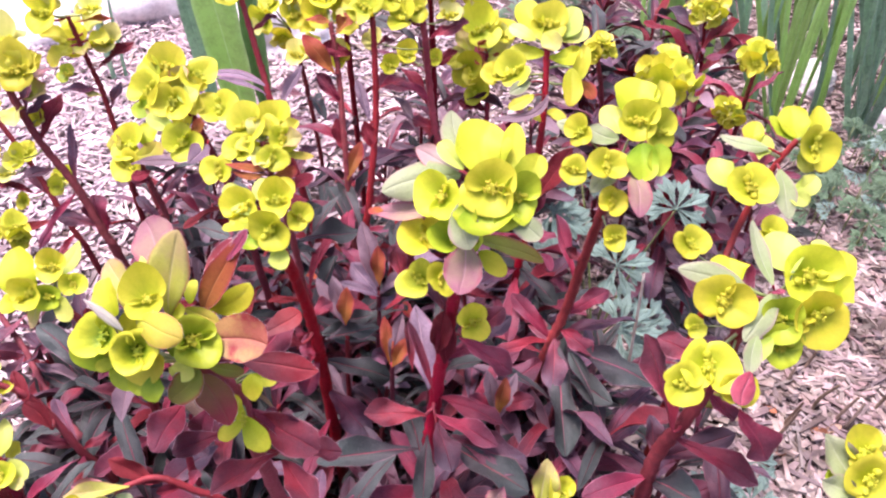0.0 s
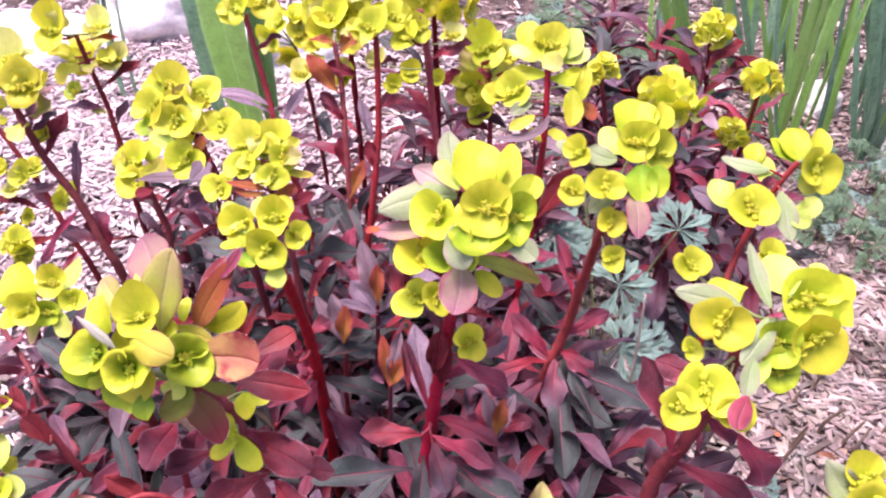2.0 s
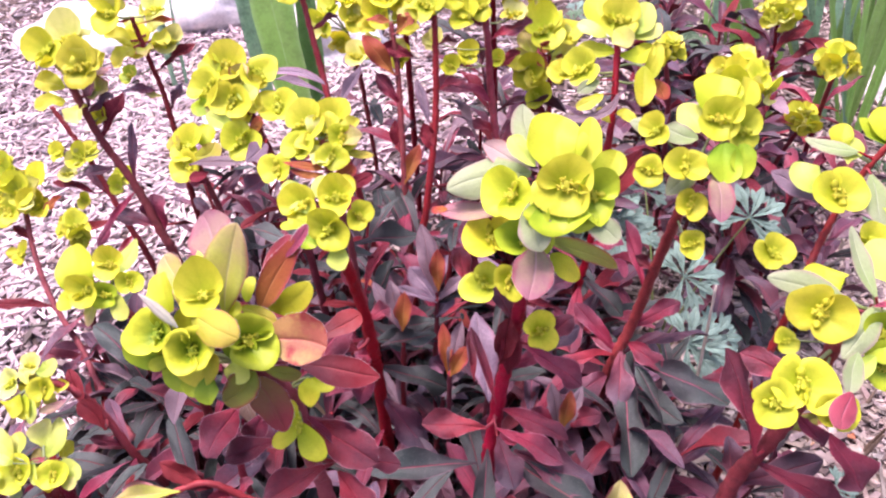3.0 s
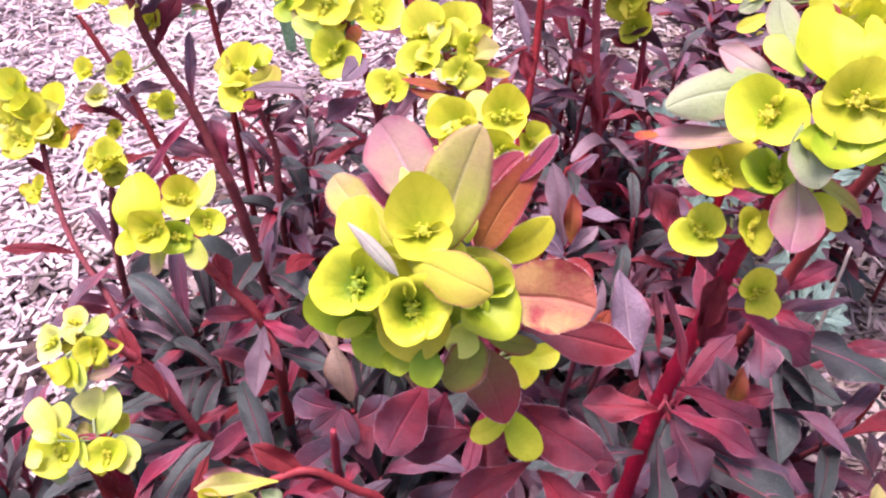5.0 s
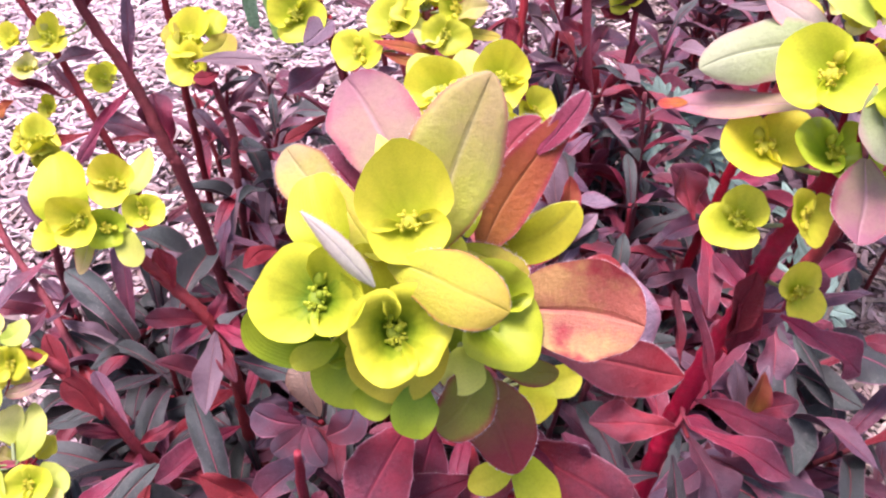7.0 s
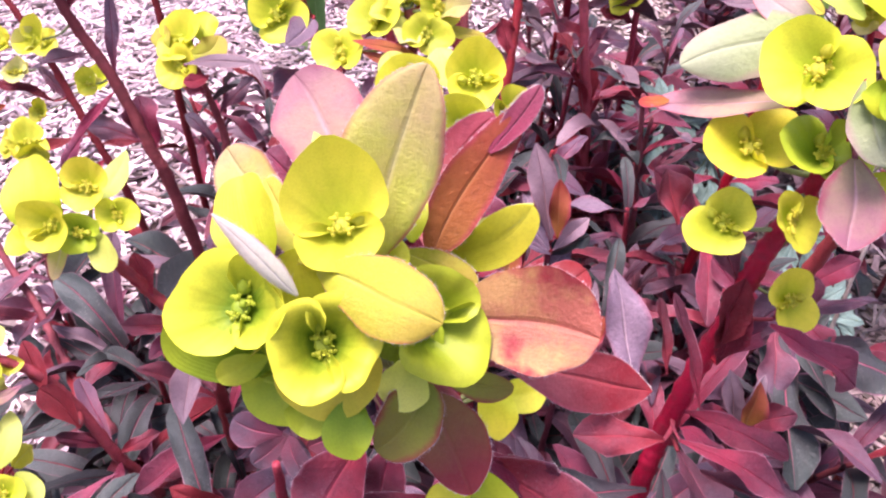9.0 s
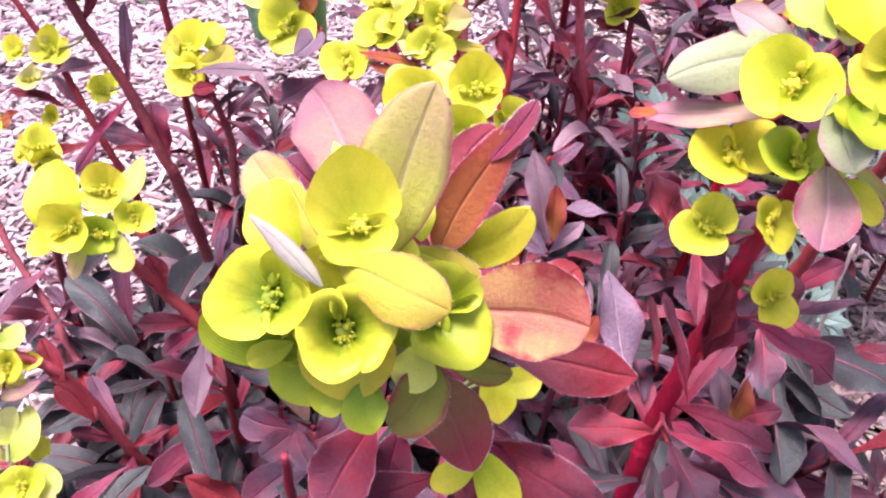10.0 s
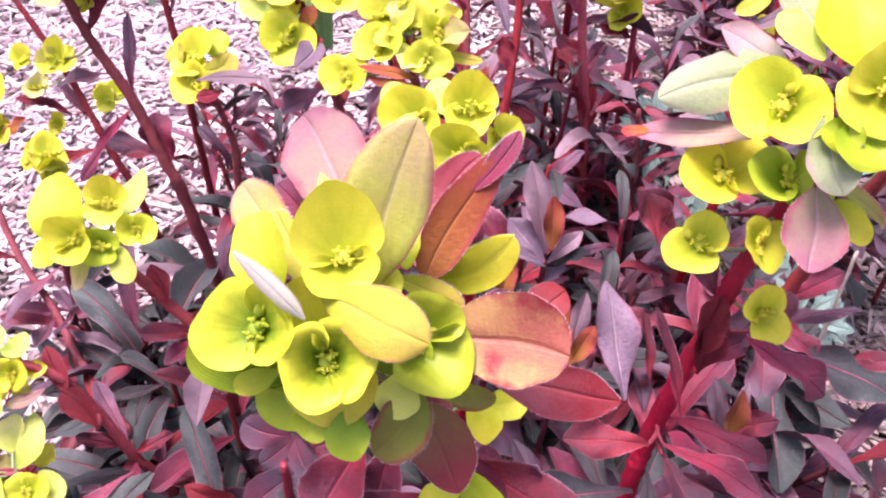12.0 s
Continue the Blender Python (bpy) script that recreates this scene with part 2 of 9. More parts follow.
PAINT = {
    "peachred": blade_material("leaf_peach_red", (0.50, 0.27, 0.09), (0.44, 0.12, 0.075), (0.36, 0.035, 0.045), (0.44, 0.10, 0.07), mottle=1.8, thin=0.28, edge_width=0.72, grit=0.5, vary=0.05),
    "palebract": blade_material("bract_pale_blade", (0.70, 0.75, 0.12), (0.86, 0.83, 0.30), (0.78, 0.70, 0.24), (0.84, 0.82, 0.34), mottle=0.5, thin=0.46, edge_width=0.9, grit=0.3, vary=0.05),
    "rosered": blade_material("leaf_rose_red", (0.42, 0.10, 0.09), (0.50, 0.09, 0.12), (0.60, 0.20, 0.24), (0.52, 0.16, 0.16), mottle=0.5, thin=0.3, edge_width=0.9, grit=0.35, vary=0.05),
    "redblush": blade_material("leaf_red_over_pink", (0.38, 0.10, 0.10), (0.31, 0.020, 0.024), (0.50, 0.10, 0.12), (0.42, 0.07, 0.07), mottle=0.9, thin=0.25, edge_width=0.92, grit=0.5, vary=0.05),
    "dust": blade_material("leaf_dusty_mauve", (0.19, 0.11, 0.13), (0.25, 0.16, 0.18), (0.40, 0.17, 0.18), (0.34, 0.18, 0.19), mottle=0.6, thin=0.15, edge_width=0.9, grit=0.6, rough=0.45, spec=0.45),
    "cream": blade_material("leaf_cream_pink", (0.78, 0.76, 0.56), (0.83, 0.74, 0.62), (0.72, 0.30, 0.34), (0.84, 0.78, 0.68), mottle=0.4, thin=0.3, edge_width=0.88, grit=0.35, vary=0.05),
    "amber": blade_material("bract_amber_lime", (0.44, 0.47, 0.020), (0.52, 0.42, 0.045), (0.54, 0.24, 0.06), (0.52, 0.52, 0.08), mottle=0.9, thin=0.28, edge_width=0.92, grit=0.4, vary=0.05),
    "maroon": blade_material("leaf_maroon", (0.16, 0.012, 0.018), (0.19, 0.016, 0.022), (0.26, 0.03, 0.04), (0.26, 0.03, 0.04), mottle=0.5, thin=0.1, spec=0.22),
    "limeleaf": blade_material("bract_lime_blade", (0.74, 0.76, 0.05), (0.86, 0.81, 0.10), (0.80, 0.70, 0.12), (0.82, 0.82, 0.18), mottle=0.5, thin=0.46, edge_width=0.9, grit=0.3, vary=0.05),
    "sage": blade_material("leaf_sage_green", (0.34, 0.44, 0.17), (0.40, 0.45, 0.25), (0.46, 0.34, 0.26), (0.50, 0.55, 0.34), mottle=0.6, thin=0.3, grit=0.45, vary=0.06, spec=0.3),
    "straw": blade_material("leaf_straw_green", (0.54, 0.59, 0.08), (0.58, 0.47, 0.19), (0.54, 0.15, 0.13), (0.62, 0.58, 0.28), mottle=0.9, thin=0.40, edge_width=0.86, grit=0.4, vary=0.05),
    "blush": blade_material("leaf_blush_pink", (0.41, 0.31, 0.17), (0.39, 0.16, 0.19), (0.44, 0.10, 0.13), (0.56, 0.34, 0.33), mottle=0.8, thin=0.28, grit=0.4, vary=0.05),
    "peach": blade_material("leaf_peach_pink", (0.53, 0.36, 0.13), (0.48, 0.18, 0.11), (0.38, 0.04, 0.05), (0.48, 0.13, 0.10), mottle=2.2, thin=0.28, edge_width=0.70, grit=0.45, vary=0.05),
    "rose": blade_material("leaf_rose_white", (0.66, 0.60, 0.48), (0.66, 0.42, 0.40), (0.60, 0.10, 0.08), (0.70, 0.60, 0.55), mottle=0.4, thin=0.3, edge_width=0.9, grit=0.35, vary=0.05),
    "olive": blade_material("leaf_olive_red", (0.30, 0.34, 0.03), (0.26, 0.22, 0.03), (0.34, 0.05, 0.04), (0.36, 0.34, 0.06), mottle=0.7, thin=0.25, grit=0.35, vary=0.05),
    "sunset": blade_material("leaf_olive_to_red", (0.32, 0.18, 0.06), (0.33, 0.045, 0.050), (0.36, 0.03, 0.04), (0.38, 0.12, 0.07), mottle=0.7, thin=0.28, edge_width=0.9, grit=0.4, vary=0.05),
    "red": blade_material("leaf_scarlet", (0.25, 0.020, 0.030), (0.27, 0.030, 0.042), (0.45, 0.08, 0.10), (0.38, 0.06, 0.07), mottle=0.8, thin=0.25, edge_width=0.93, spec=0.25),
    "orange": blade_material("leaf_burnt_orange", (0.50, 0.20, 0.045), (0.44, 0.085, 0.05), (0.50, 0.07, 0.10), (0.56, 0.26, 0.09), mottle=0.6, thin=0.38, spec=0.22, grit=0.5),
    "crimson": blade_material("leaf_crimson", (0.30, 0.028, 0.050), (0.165, 0.040, 0.060), (0.54, 0.22, 0.27), (0.42, 0.06, 0.09), mottle=0.9, thin=0.16, edge_width=0.93, spec=0.30, rough=0.45, grit=0.8, vary=0.16),
    "pink": blade_material("leaf_hot_pink", (0.50, 0.07, 0.12), (0.54, 0.11, 0.16), (0.6, 0.16, 0.22), (0.56, 0.2, 0.26), mottle=0.5, thin=0.25),
    "purple": blade_material("leaf_dusky_purple", (0.165, 0.036, 0.058), (0.095, 0.056, 0.078), (0.34, 0.13, 0.17), (0.32, 0.06, 0.09), mottle=0.9, thin=0.10, vary=0.24, rough=0.45, spec=0.36, edge_width=0.93, grit=0.8),
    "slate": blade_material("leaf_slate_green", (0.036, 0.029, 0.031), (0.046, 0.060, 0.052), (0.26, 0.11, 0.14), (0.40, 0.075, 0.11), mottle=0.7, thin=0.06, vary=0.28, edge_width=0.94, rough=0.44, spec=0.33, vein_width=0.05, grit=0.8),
    "lilac": blade_material("leaf_grey_lilac", (0.26, 0.17, 0.22), (0.24, 0.16, 0.20), (0.28, 0.10, 0.14), (0.6, 0.42, 0.46), mottle=0.4, thin=0.12),
    "iris": blade_material("iris_blade_green", (0.42, 0.64, 0.20), (0.54, 0.74, 0.32), (0.56, 0.74, 0.36), (0.58, 0.76, 0.40), mottle=0.3, thin=0.55, vein_width=0.03, grit=0.5, spec=0.5, rough=0.4),
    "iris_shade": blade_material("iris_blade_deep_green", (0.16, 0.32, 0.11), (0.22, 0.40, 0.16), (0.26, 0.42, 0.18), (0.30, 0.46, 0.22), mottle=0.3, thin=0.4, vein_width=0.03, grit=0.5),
    "iris_blue": blade_material("iris_blade_blue_green", (0.36, 0.56, 0.38), (0.48, 0.66, 0.50), (0.48, 0.66, 0.50), (0.54, 0.70, 0.56), mottle=0.3, thin=0.5, vein_width=0.03),
    "cranes": blade_material("cranesbill_blue_green", (0.16, 0.26, 0.20), (0.22, 0.34, 0.27), (0.24, 0.34, 0.27), (0.34, 0.45, 0.36), mottle=0.3, thin=0.15, vein_width=0.1),
    "weed": blade_material("weed_green", (0.09, 0.16, 0.08), (0.13, 0.22, 0.12), (0.13, 0.22, 0.11), (0.2, 0.3, 0.14), mottle=0.3, thin=0.2),
    "rust": blade_material("leaf_rust_brown", (0.34, 0.13, 0.06), (0.42, 0.17, 0.08), (0.3, 0.10, 0.05), (0.42, 0.2, 0.1), mottle=0.6, thin=0.1),
    "dry": blade_material("leaf_dry_brown", (0.40, 0.24, 0.16), (0.48, 0.32, 0.22), (0.4, 0.2, 0.12), (0.5, 0.36, 0.26), mottle=0.5, thin=0.1),
}
STEM_RED = solid_material("stem_red", (0.22, 0.010, 0.016), (0.37, 0.026, 0.038), 45.0, 0.5, 0.7, 0.0010, spec=0.35)
STEM_DARK = solid_material("stem_maroon", (0.15, 0.016, 0.024), (0.26, 0.038, 0.050), 45.0, 0.7, 0.9, 0.0012, spec=0.25)
STEM_GREEN = solid_material("stalk_green", (0.20, 0.26, 0.10), (0.30, 0.34, 0.14), 30.0, 0.55, 0.3, 0.0006)
STALK_PALE = solid_material("stalk_straw", (0.45, 0.34, 0.26), (0.60, 0.50, 0.42), 40.0, 0.8, 0.5, 0.0006)
HAIR = solid_material("hair_pale", (0.70, 0.58, 0.55), (0.80, 0.68, 0.66), 40.0, 0.6, 0.0, 0.0005)
TWIG = solid_material("twig_brown", (0.10, 0.065, 0.045), (0.20, 0.14, 0.10), 40.0, 0.85, 0.6, 0.0008)
SOIL = solid_material("soil_dark_brown", (0.060, 0.038, 0.034), (0.16, 0.105, 0.09), 9.0, 0.95, 1.0, 0.006)
CHIP = solid_material("wood_chip_brown", (0.105, 0.072, 0.060), (0.48, 0.375, 0.335), 25.0, 0.85, 0.7, 0.0015, island=True)
# the same chips in a paler copy: the stronger light on the left, as colour
CHIP_LIT = solid_material("wood_chip_lit", (0.40, 0.285, 0.285), (0.75, 0.605, 0.595), 25.0, 0.85, 0.7, 0.0015, island=True)
ROCK = solid_material("limestone_white", (0.55, 0.48, 0.46), (0.80, 0.76, 0.74), 12.0, 0.9, 0.8, 0.004)


# ---- shapes ----
def mesh_of(name, verts, faces, uvs, material):
    me = bpy.data.meshes.new(name)
    me.from_pydata([tuple(v) for v in verts], [], faces)
    if uvs is not None:
        layer = me.uv_layers.new(name="UVMap")
        flat = np.empty(len(me.loops), dtype=np.int32)
        me.loops.foreach_get("vertex_index", flat)
        layer.data.foreach_set("uv", np.asarray(uvs, dtype=np.float32)[flat].ravel())
    me.polygons.foreach_set("use_smooth", np.ones(len(me.polygons), dtype=bool))
    me.materials.append(material)
    me.update()
    return me


def blade_mesh(name, width, bend, hollow, material, wide=0.58, point=0.75, wave=0.0, twist=0.0, seed=0, rows=13, cols=8):
    """A leaf one unit long from (0,0,0) to (0,1,0), its upper face to +z, a thin lens in section."""
    rng = random.Random(seed)
    power = math.log(0.5) / math.log(wide)
    ph = rng.uniform(0, 6)
    y = z = 0.0
    line = [(0.0, 0.0)]
    for i in range(rows - 1):
        a = bend * ((i + 0.5) / (rows - 1) - 0.5)
        y, z = y + math.cos(a), z + math.sin(a)
        line.append((y, z))
    ey, ez = line[-1]
    size, turn = math.hypot(ey, ez), math.atan2(ez, ey)
    c, s = math.cos(-turn), math.sin(-turn)
    line = [((p * c - q * s) / size, (p * s + q * c) / size) for p, q in line]
    verts, uvs, faces = [], [], []
    for side in (1, -1):
        for i, (ly, lz) in enumerate(line):
            v = i / (rows - 1)
            w = width / 2 * max(math.sin(math.pi * min(max(v, 0.02), 0.995) ** power), 0.0) ** point
            w = max(w, width * 0.05 if v < 0.5 else 0.002)
            for j in range(cols + 1):
                u = 2 * j / cols - 1
                x = u * w * (1 + 0.05 * math.sin(13 * v + ph + 2 * u) + 0.035 * math.sin(29 * v + 2 * ph + 3 * u))
                lift = hollow * abs(x) * (0.4 + 0.6 * abs(u)) + wave * w * math.sin(v * 9 + ph + (1.5 if u > 0 else 0)) * u * u
                lift += twist * x * v + 0.16 * w * math.sin(7 * v + ph * 2 + 2.5 * u) - 0.10 * w * math.exp(-(u / 0.18) ** 2)
                body = 0.010 * (1 - u ** 4) * (0.5 if side < 0 else 0.2)
                verts.append((x, ly, lz + lift + (body if side > 0 else -body)))
                uvs.append(((u + 1) / 2, v))
    k = cols + 1
    half = rows * k
    for i in range(rows - 1):
        for j in range(cols):
            a = i * k + j
            faces.append((a, a + 1, a + k + 1, a + k))
            b = half + a
            faces.append((b, b + k, b + k + 1, b + 1))
    return mesh_of(name, verts, faces, uvs, material)


def bowl_mesh(name, material, depth=0.6, s1=1.0, s2=1.0, l1=0.0, l2=0.0, notch=0.25, tip=0.0, lip=0.06, seed=0, rings=12, spokes=24):
    """Two smooth kidney-shaped bracts that overlap into a bowl opening to +z; the first lies on +y, the second on -y.
    s1, s2: their lengths; l1, l2: how far they stand up; notch: how much their ends round off; tip: a point on the first."""
    rng = random.Random(seed)
    well = 0.62 if depth > 0.85 else 0.4
    depth *= 1.0 if depth > 0.62 else 0.8
    tip = max(tip, rng.uniform(0.0, 0.07))
    verts, uvs, faces = [], [], []
    for bract, (long, stand) in enumerate(((s1, l1), (s2, l2))):
        ph, ph2, lop = rng.uniform(0, 6), rng.uniform(0, 6), rng.uniform(-0.14, 0.14)
        twist = rng.uniform(-0.2, 0.2)
        square, ph3 = rng.uniform(0.02, 0.06), rng.uniform(0, 6)
        crease = [(rng.uniform(-0.75, 0.75), rng.uniform(0.03, 0.07)) for _ in range(3)]
        reach = radians(112 if bract == 0 else 106)
        for side in (1, -1):
            base = len(verts)
            for i in range(rings + 1):
                rho = i / rings
                for j in range(spokes + 1):
                    f = 2 * j / spokes - 1
                    a = f * reach + (math.pi / 2 if bract == 0 else -math.pi / 2)
                    r = 1 + (long - 1) * math.cos(f * reach * 0.8) ** 1.2 - notch * abs(f) ** 3.2 - 0.35 * abs(f) ** 10 + lop * f
                    r += tip * (math.exp(-(f / 0.10) ** 2) + math.exp(-(f / 0.38) ** 2)) + 0.03 * math.sin(4 * f + ph) + 0.02 * math.sin(9 * f + ph2) + square * math.cos(6.5 * f + ph3) + 0.010 * math.sin(19 * f + ph)
                    deep = (1 - well) * rho ** 1.7 + well * (1 - math.exp(-(rho / 0.5) ** 2.6)) / 0.998
                    z = depth * deep + stand * math.cos(f * reach * 0.85) * rho ** 1.8
                    curl = max(0.0, rho - 0.72) / 0.28
                    z -= lip * curl * curl * (0.8 + 0.6 * math.sin(3 * f + ph2))
                    z += rho ** 3 * (0.09 * math.sin(4 * f + ph2) + 0.03 * math.sin(8 * f + ph) + twist * f) - (0.05 * rho if bract else 0.0)
                    z -= 0.05 * math.exp(-(f / 0.05) ** 2) * rho * (1 - rho)
                    z += sum(h * math.exp(-((f - c) / 0.10) ** 2) for c, h in crease) * rho ** 1.5
                    z -= 0.0 if side > 0 else 0.030 * (1 - rho ** 6) * (1 - f ** 6)
                    out = rho ** 0.92 * r
                    verts.append((out * math.cos(a), out * math.sin(a), z))
                    uvs.append(((f + 1) / 4 + 0.5 * bract, rho))
            k = spokes + 1
            for i in range(rings):
                for j in range(spokes):
                    q = base + i * k + j
                    quad = (q, q + k, q + k + 1, q + 1) if i else (q, q + k, q + k + 1)
                    faces.append(quad if side > 0 else quad[::-1])
    return mesh_of(name, verts, faces, uvs, material)


def petal_mesh(name, root, mid, end, width, up, material, under=None, half=None, cup=0.4, wide=0.58, point=0.45, roll=0.0, wave=0.5, seed=0, rows=19, cols=12):
    """A bract or leaf whose midrib runs from root through mid to end, dished (cup over 0) or domed across; under: the paint of its lower face."""
    rng = random.Random(seed)
    ph, ph2 = rng.uniform(0, 6), rng.uniform(0, 6)
    size = (end - root).length
    handle = mid * 2 - (root + end) / 2
    lean, sway = rng.uniform(-0.10, 0.10), rng.uniform(0.03, 0.08)
    power = math.log(0.5) / math.log(wide)
    bow = abs(cup) if abs(cup) > 0.02 else 0.02
    verts, uvs, faces = [], [], []
    for side in (1, -1):
        for i in range(rows):
            v = i / (rows - 1)
            v = 1 - (1 - v) ** 1.5
            at = root * (1 - v) ** 2 + handle * 2 * v * (1 - v) + end * v * v
            way = ((handle - root) * (1 - v) + (end - handle) * v).normalized()
            across = way.cross(up).normalized()
            rise = across.cross(way)
            w = width / 2 * max(math.sin(math.pi * min(max(v, 0.015), 0.9985) ** power), 0.0) ** point
            w = max(w, width * 0.07 if v < 0.5 else 0.00005)
            for j in range(cols + 1):
                u = 2 * j / cols - 1
                x = w * math.sin(bow * u) / bow * (1 + 0.05 * math.sin(7 * v + ph + 2 * u) + 0.025 * math.sin(17 * v + ph2 + 3 * u) + lean * u) + sway * width * math.sin(3.14 * v) * math.sin(3 * v + ph)
                lift = w * (1 - math.cos(bow * u)) / bow * (1 if cup > 0 else -1)
                lift -= roll * w * (max(0.0, abs(u) - 0.7) / 0.3) ** 2
                lift += wave * w * (0.22 * u * u * math.sin(8 * v + ph + (1.7 if u > 0 else 0)) + 0.10 * math.sin(6 * v + ph2 + 2 * u) - 0.12 * math.exp(-(u / 0.10) ** 2))
                lift += (0.00012 if side > 0 else -0.00022) * (1 - u ** 4)
                verts.append((at + across * x + rise * lift - root) / size)
                uvs.append(((u + 1) / 2, v))
    k = cols + 1
    sheet = rows * k
    for i in range(rows - 1):
        for j in range(cols):
            a = i * k + j
            faces.append((a, a + 1, a + k + 1, a + k))
    upper = len(faces)
    for i in range(rows - 1):
        for j in range(cols):
            b = sheet + i * k + j
            faces.append((b, b + k, b + k + 1, b + 1))
    me = mesh_of(name, verts, faces, uvs, material)
    if half is not None:
        # the half on one side of the midrib has a paint of its own
        me.materials.append(half)
        me.polygons.foreach_set("material_index", [1 if i % cols < cols // 2 else 0 for i in range(len(faces))])
    elif under is not None:
        me.materials.append(under)
        me.polygons.foreach_set("material_index", [0] * upper + [1] * (len(faces) - upper))
    return me


def lathe(verts, uvs, faces, profile, centre, axis, spokes=8, tone=0.5):
    """Adds a turned body to the lists; profile: (radius, height) from its foot to its top."""
    axis = Vector(axis).normalized()
    u = axis.orthogonal().normalized()
    w = axis.cross(u)
    start = len(verts)
    for r, h in profile:
        for j in range(spokes):
            a = 2 * math.pi * j / spokes
            verts.append(Vector(centre) + axis * h + (u * math.cos(a) + w * math.sin(a)) * r)
            uvs.append((j / spokes, tone))
    for i in range(len(profile) - 1):
        for j in range(spokes):
            a, b = start + i * spokes + j, start + i * spokes + (j + 1) % spokes
            faces.append((a, b, b + spokes, a + spokes))


def heart_mesh(name, seed, full=True, paint=HEART):
    """The middle of a cup: a small urn with four flat crescent glands, fine stamens, and two lens-shaped buds beside it."""
    rng = random.Random(seed)
    verts, uvs, faces = [], [], []
    lathe(verts, uvs, faces, [(0.05, 0), (0.12, 0.04), (0.15, 0.11), (0.15, 0.15), (0.10, 0.17), (0.002, 0.165)], (0, 0, 0), (0, 0, 1), 10, 0.45)
    for k in range(4):
        a = k * math.pi / 2 + 0.6 + rng.uniform(-0.25, 0.25)
        d = Vector((math.cos(a), math.sin(a), 0))
        side = Vector((-d.y, d.x, 0))
        for e in (-1, 0, 1):
            lathe(verts, uvs, faces, [(0.002, -0.02), (0.055 - 0.02 * abs(e), -0.012), (0.058 - 0.02 * abs(e), 0.006), (0.002, 0.022)], d * (0.165 + 0.035 * abs(e)) + side * e * 0.06 + Vector((0, 0, 0.165)), d * 0.35 + Vector((0, 0, 1)), 8, 0.85)
    for k in range(7):
        a = rng.uniform(0, 6.3)
        lean = Vector((math.cos(a) * 0.7, math.sin(a) * 0.7, 1))
        lathe(verts, uvs, faces, [(0.010, 0), (0.009, 0.12), (0.020, 0.13), (0.018, 0.15), (0.001, 0.16)], (0.07 * math.cos(a), 0.07 * math.sin(a), 0.15), lean, 5, 0.95)
    a = rng.uniform(0, 6.3)
    lathe(verts, uvs, faces, [(0.01, -0.07), (0.05, -0.05), (0.07, 0.0), (0.05, 0.05), (0.015, 0.07), (0.01, 0.10), (0.001, 0.11)], (0.08 * math.cos(a), 0.08 * math.sin(a), 0.23), (math.cos(a), math.sin(a), 0.9), 8, 0.5)
    for e in (-1, 1) if full else (1,):
        lathe(verts, uvs, faces, [(0.02, 0), (0.10, 0.05), (0.13, 0.13), (0.10, 0.22), (0.04, 0.28), (0.001, 0.31)], (e * 0.26, rng.uniform(-0.06, 0.06), 0.02), (e * 0.5, rng.uniform(-0.2, 0.2), 0.9), 10, 0.55)
    return mesh_of(name, verts, faces, uvs, paint)


def tube_mesh(name, points, radii, material, sides=9, knobs=0.0, seed=0):
    """A tapering stem along smooth points, with slight leaf scars."""
    rng = random.Random(seed)
    pts = [Vector(p) for p in points]
    fine, rad = [], []
    for i in range(len(pts) - 1):
        p0, p1, p2, p3 = pts[max(i - 1, 0)], pts[i], pts[i + 1], pts[min(i + 2, len(pts) - 1)]
        steps = 10 if knobs else 5
        for k in range(steps):
            t = k / steps
            fine.append(0.5 * ((2 * p1) + (p2 - p0) * t + (2 * p0 - 5 * p1 + 4 * p2 - p3) * t * t + (3 * p1 - p0 - 3 * p2 + p3) * t ** 3))
            rad.append(radii[i] + (radii[i + 1] - radii[i]) * t)
    fine.append(pts[-1])
    rad.append(radii[-1])
    verts, uvs, faces = [], [], []
    side = None
    for i, p in enumerate(fine):
        d = (fine[min(i + 1, len(fine) - 1)] - fine[max(i - 1, 0)]).normalized()
        side = d.orthogonal().normalized() if side is None else (side - d * side.dot(d)).normalized()
        other = d.cross(side)
        for j in range(sides):
            a = 2 * math.pi * j / sides
            r = rad[i] * (1 + knobs * rng.uniform(-0.5, 1))
            if knobs and math.cos(a - i * 2.4) > 0.55:
                r *= 1 + 1.8 * knobs
            verts.append(p + (side * math.cos(a) + other * math.sin(a)) * r)
            uvs.append((j / sides, i / len(fine)))
    for i in range(len(fine) - 1):
        for j in range(sides):
            a, b = i * sides + j, i * sides + (j + 1) % sides
            faces.append((a, b, b + sides, a + sides))
    for start in (0, (len(fine) - 1) * sides):
        ring = tuple(range(start, start + sides))
        faces.append(ring[::-1] if start == 0 else ring)
    return mesh_of(name, verts, faces, uvs, material)


def frame_of(origin, forward, up, size):
    """The pose with +y along forward and +z as near to up as may be."""
    y = Vector(forward).normalized()
    z = Vector(up)
    z = z - y * z.dot(y)
    if z.length < 1e-4:
        z = y.orthogonal()
    z.normalize()
    x = y.cross(z)
    m = Matrix((x, y, z)).transposed().to_4x4()
    m.translation = Vector(origin)
    return m @ Matrix.Diagonal((size, size, size, 1))


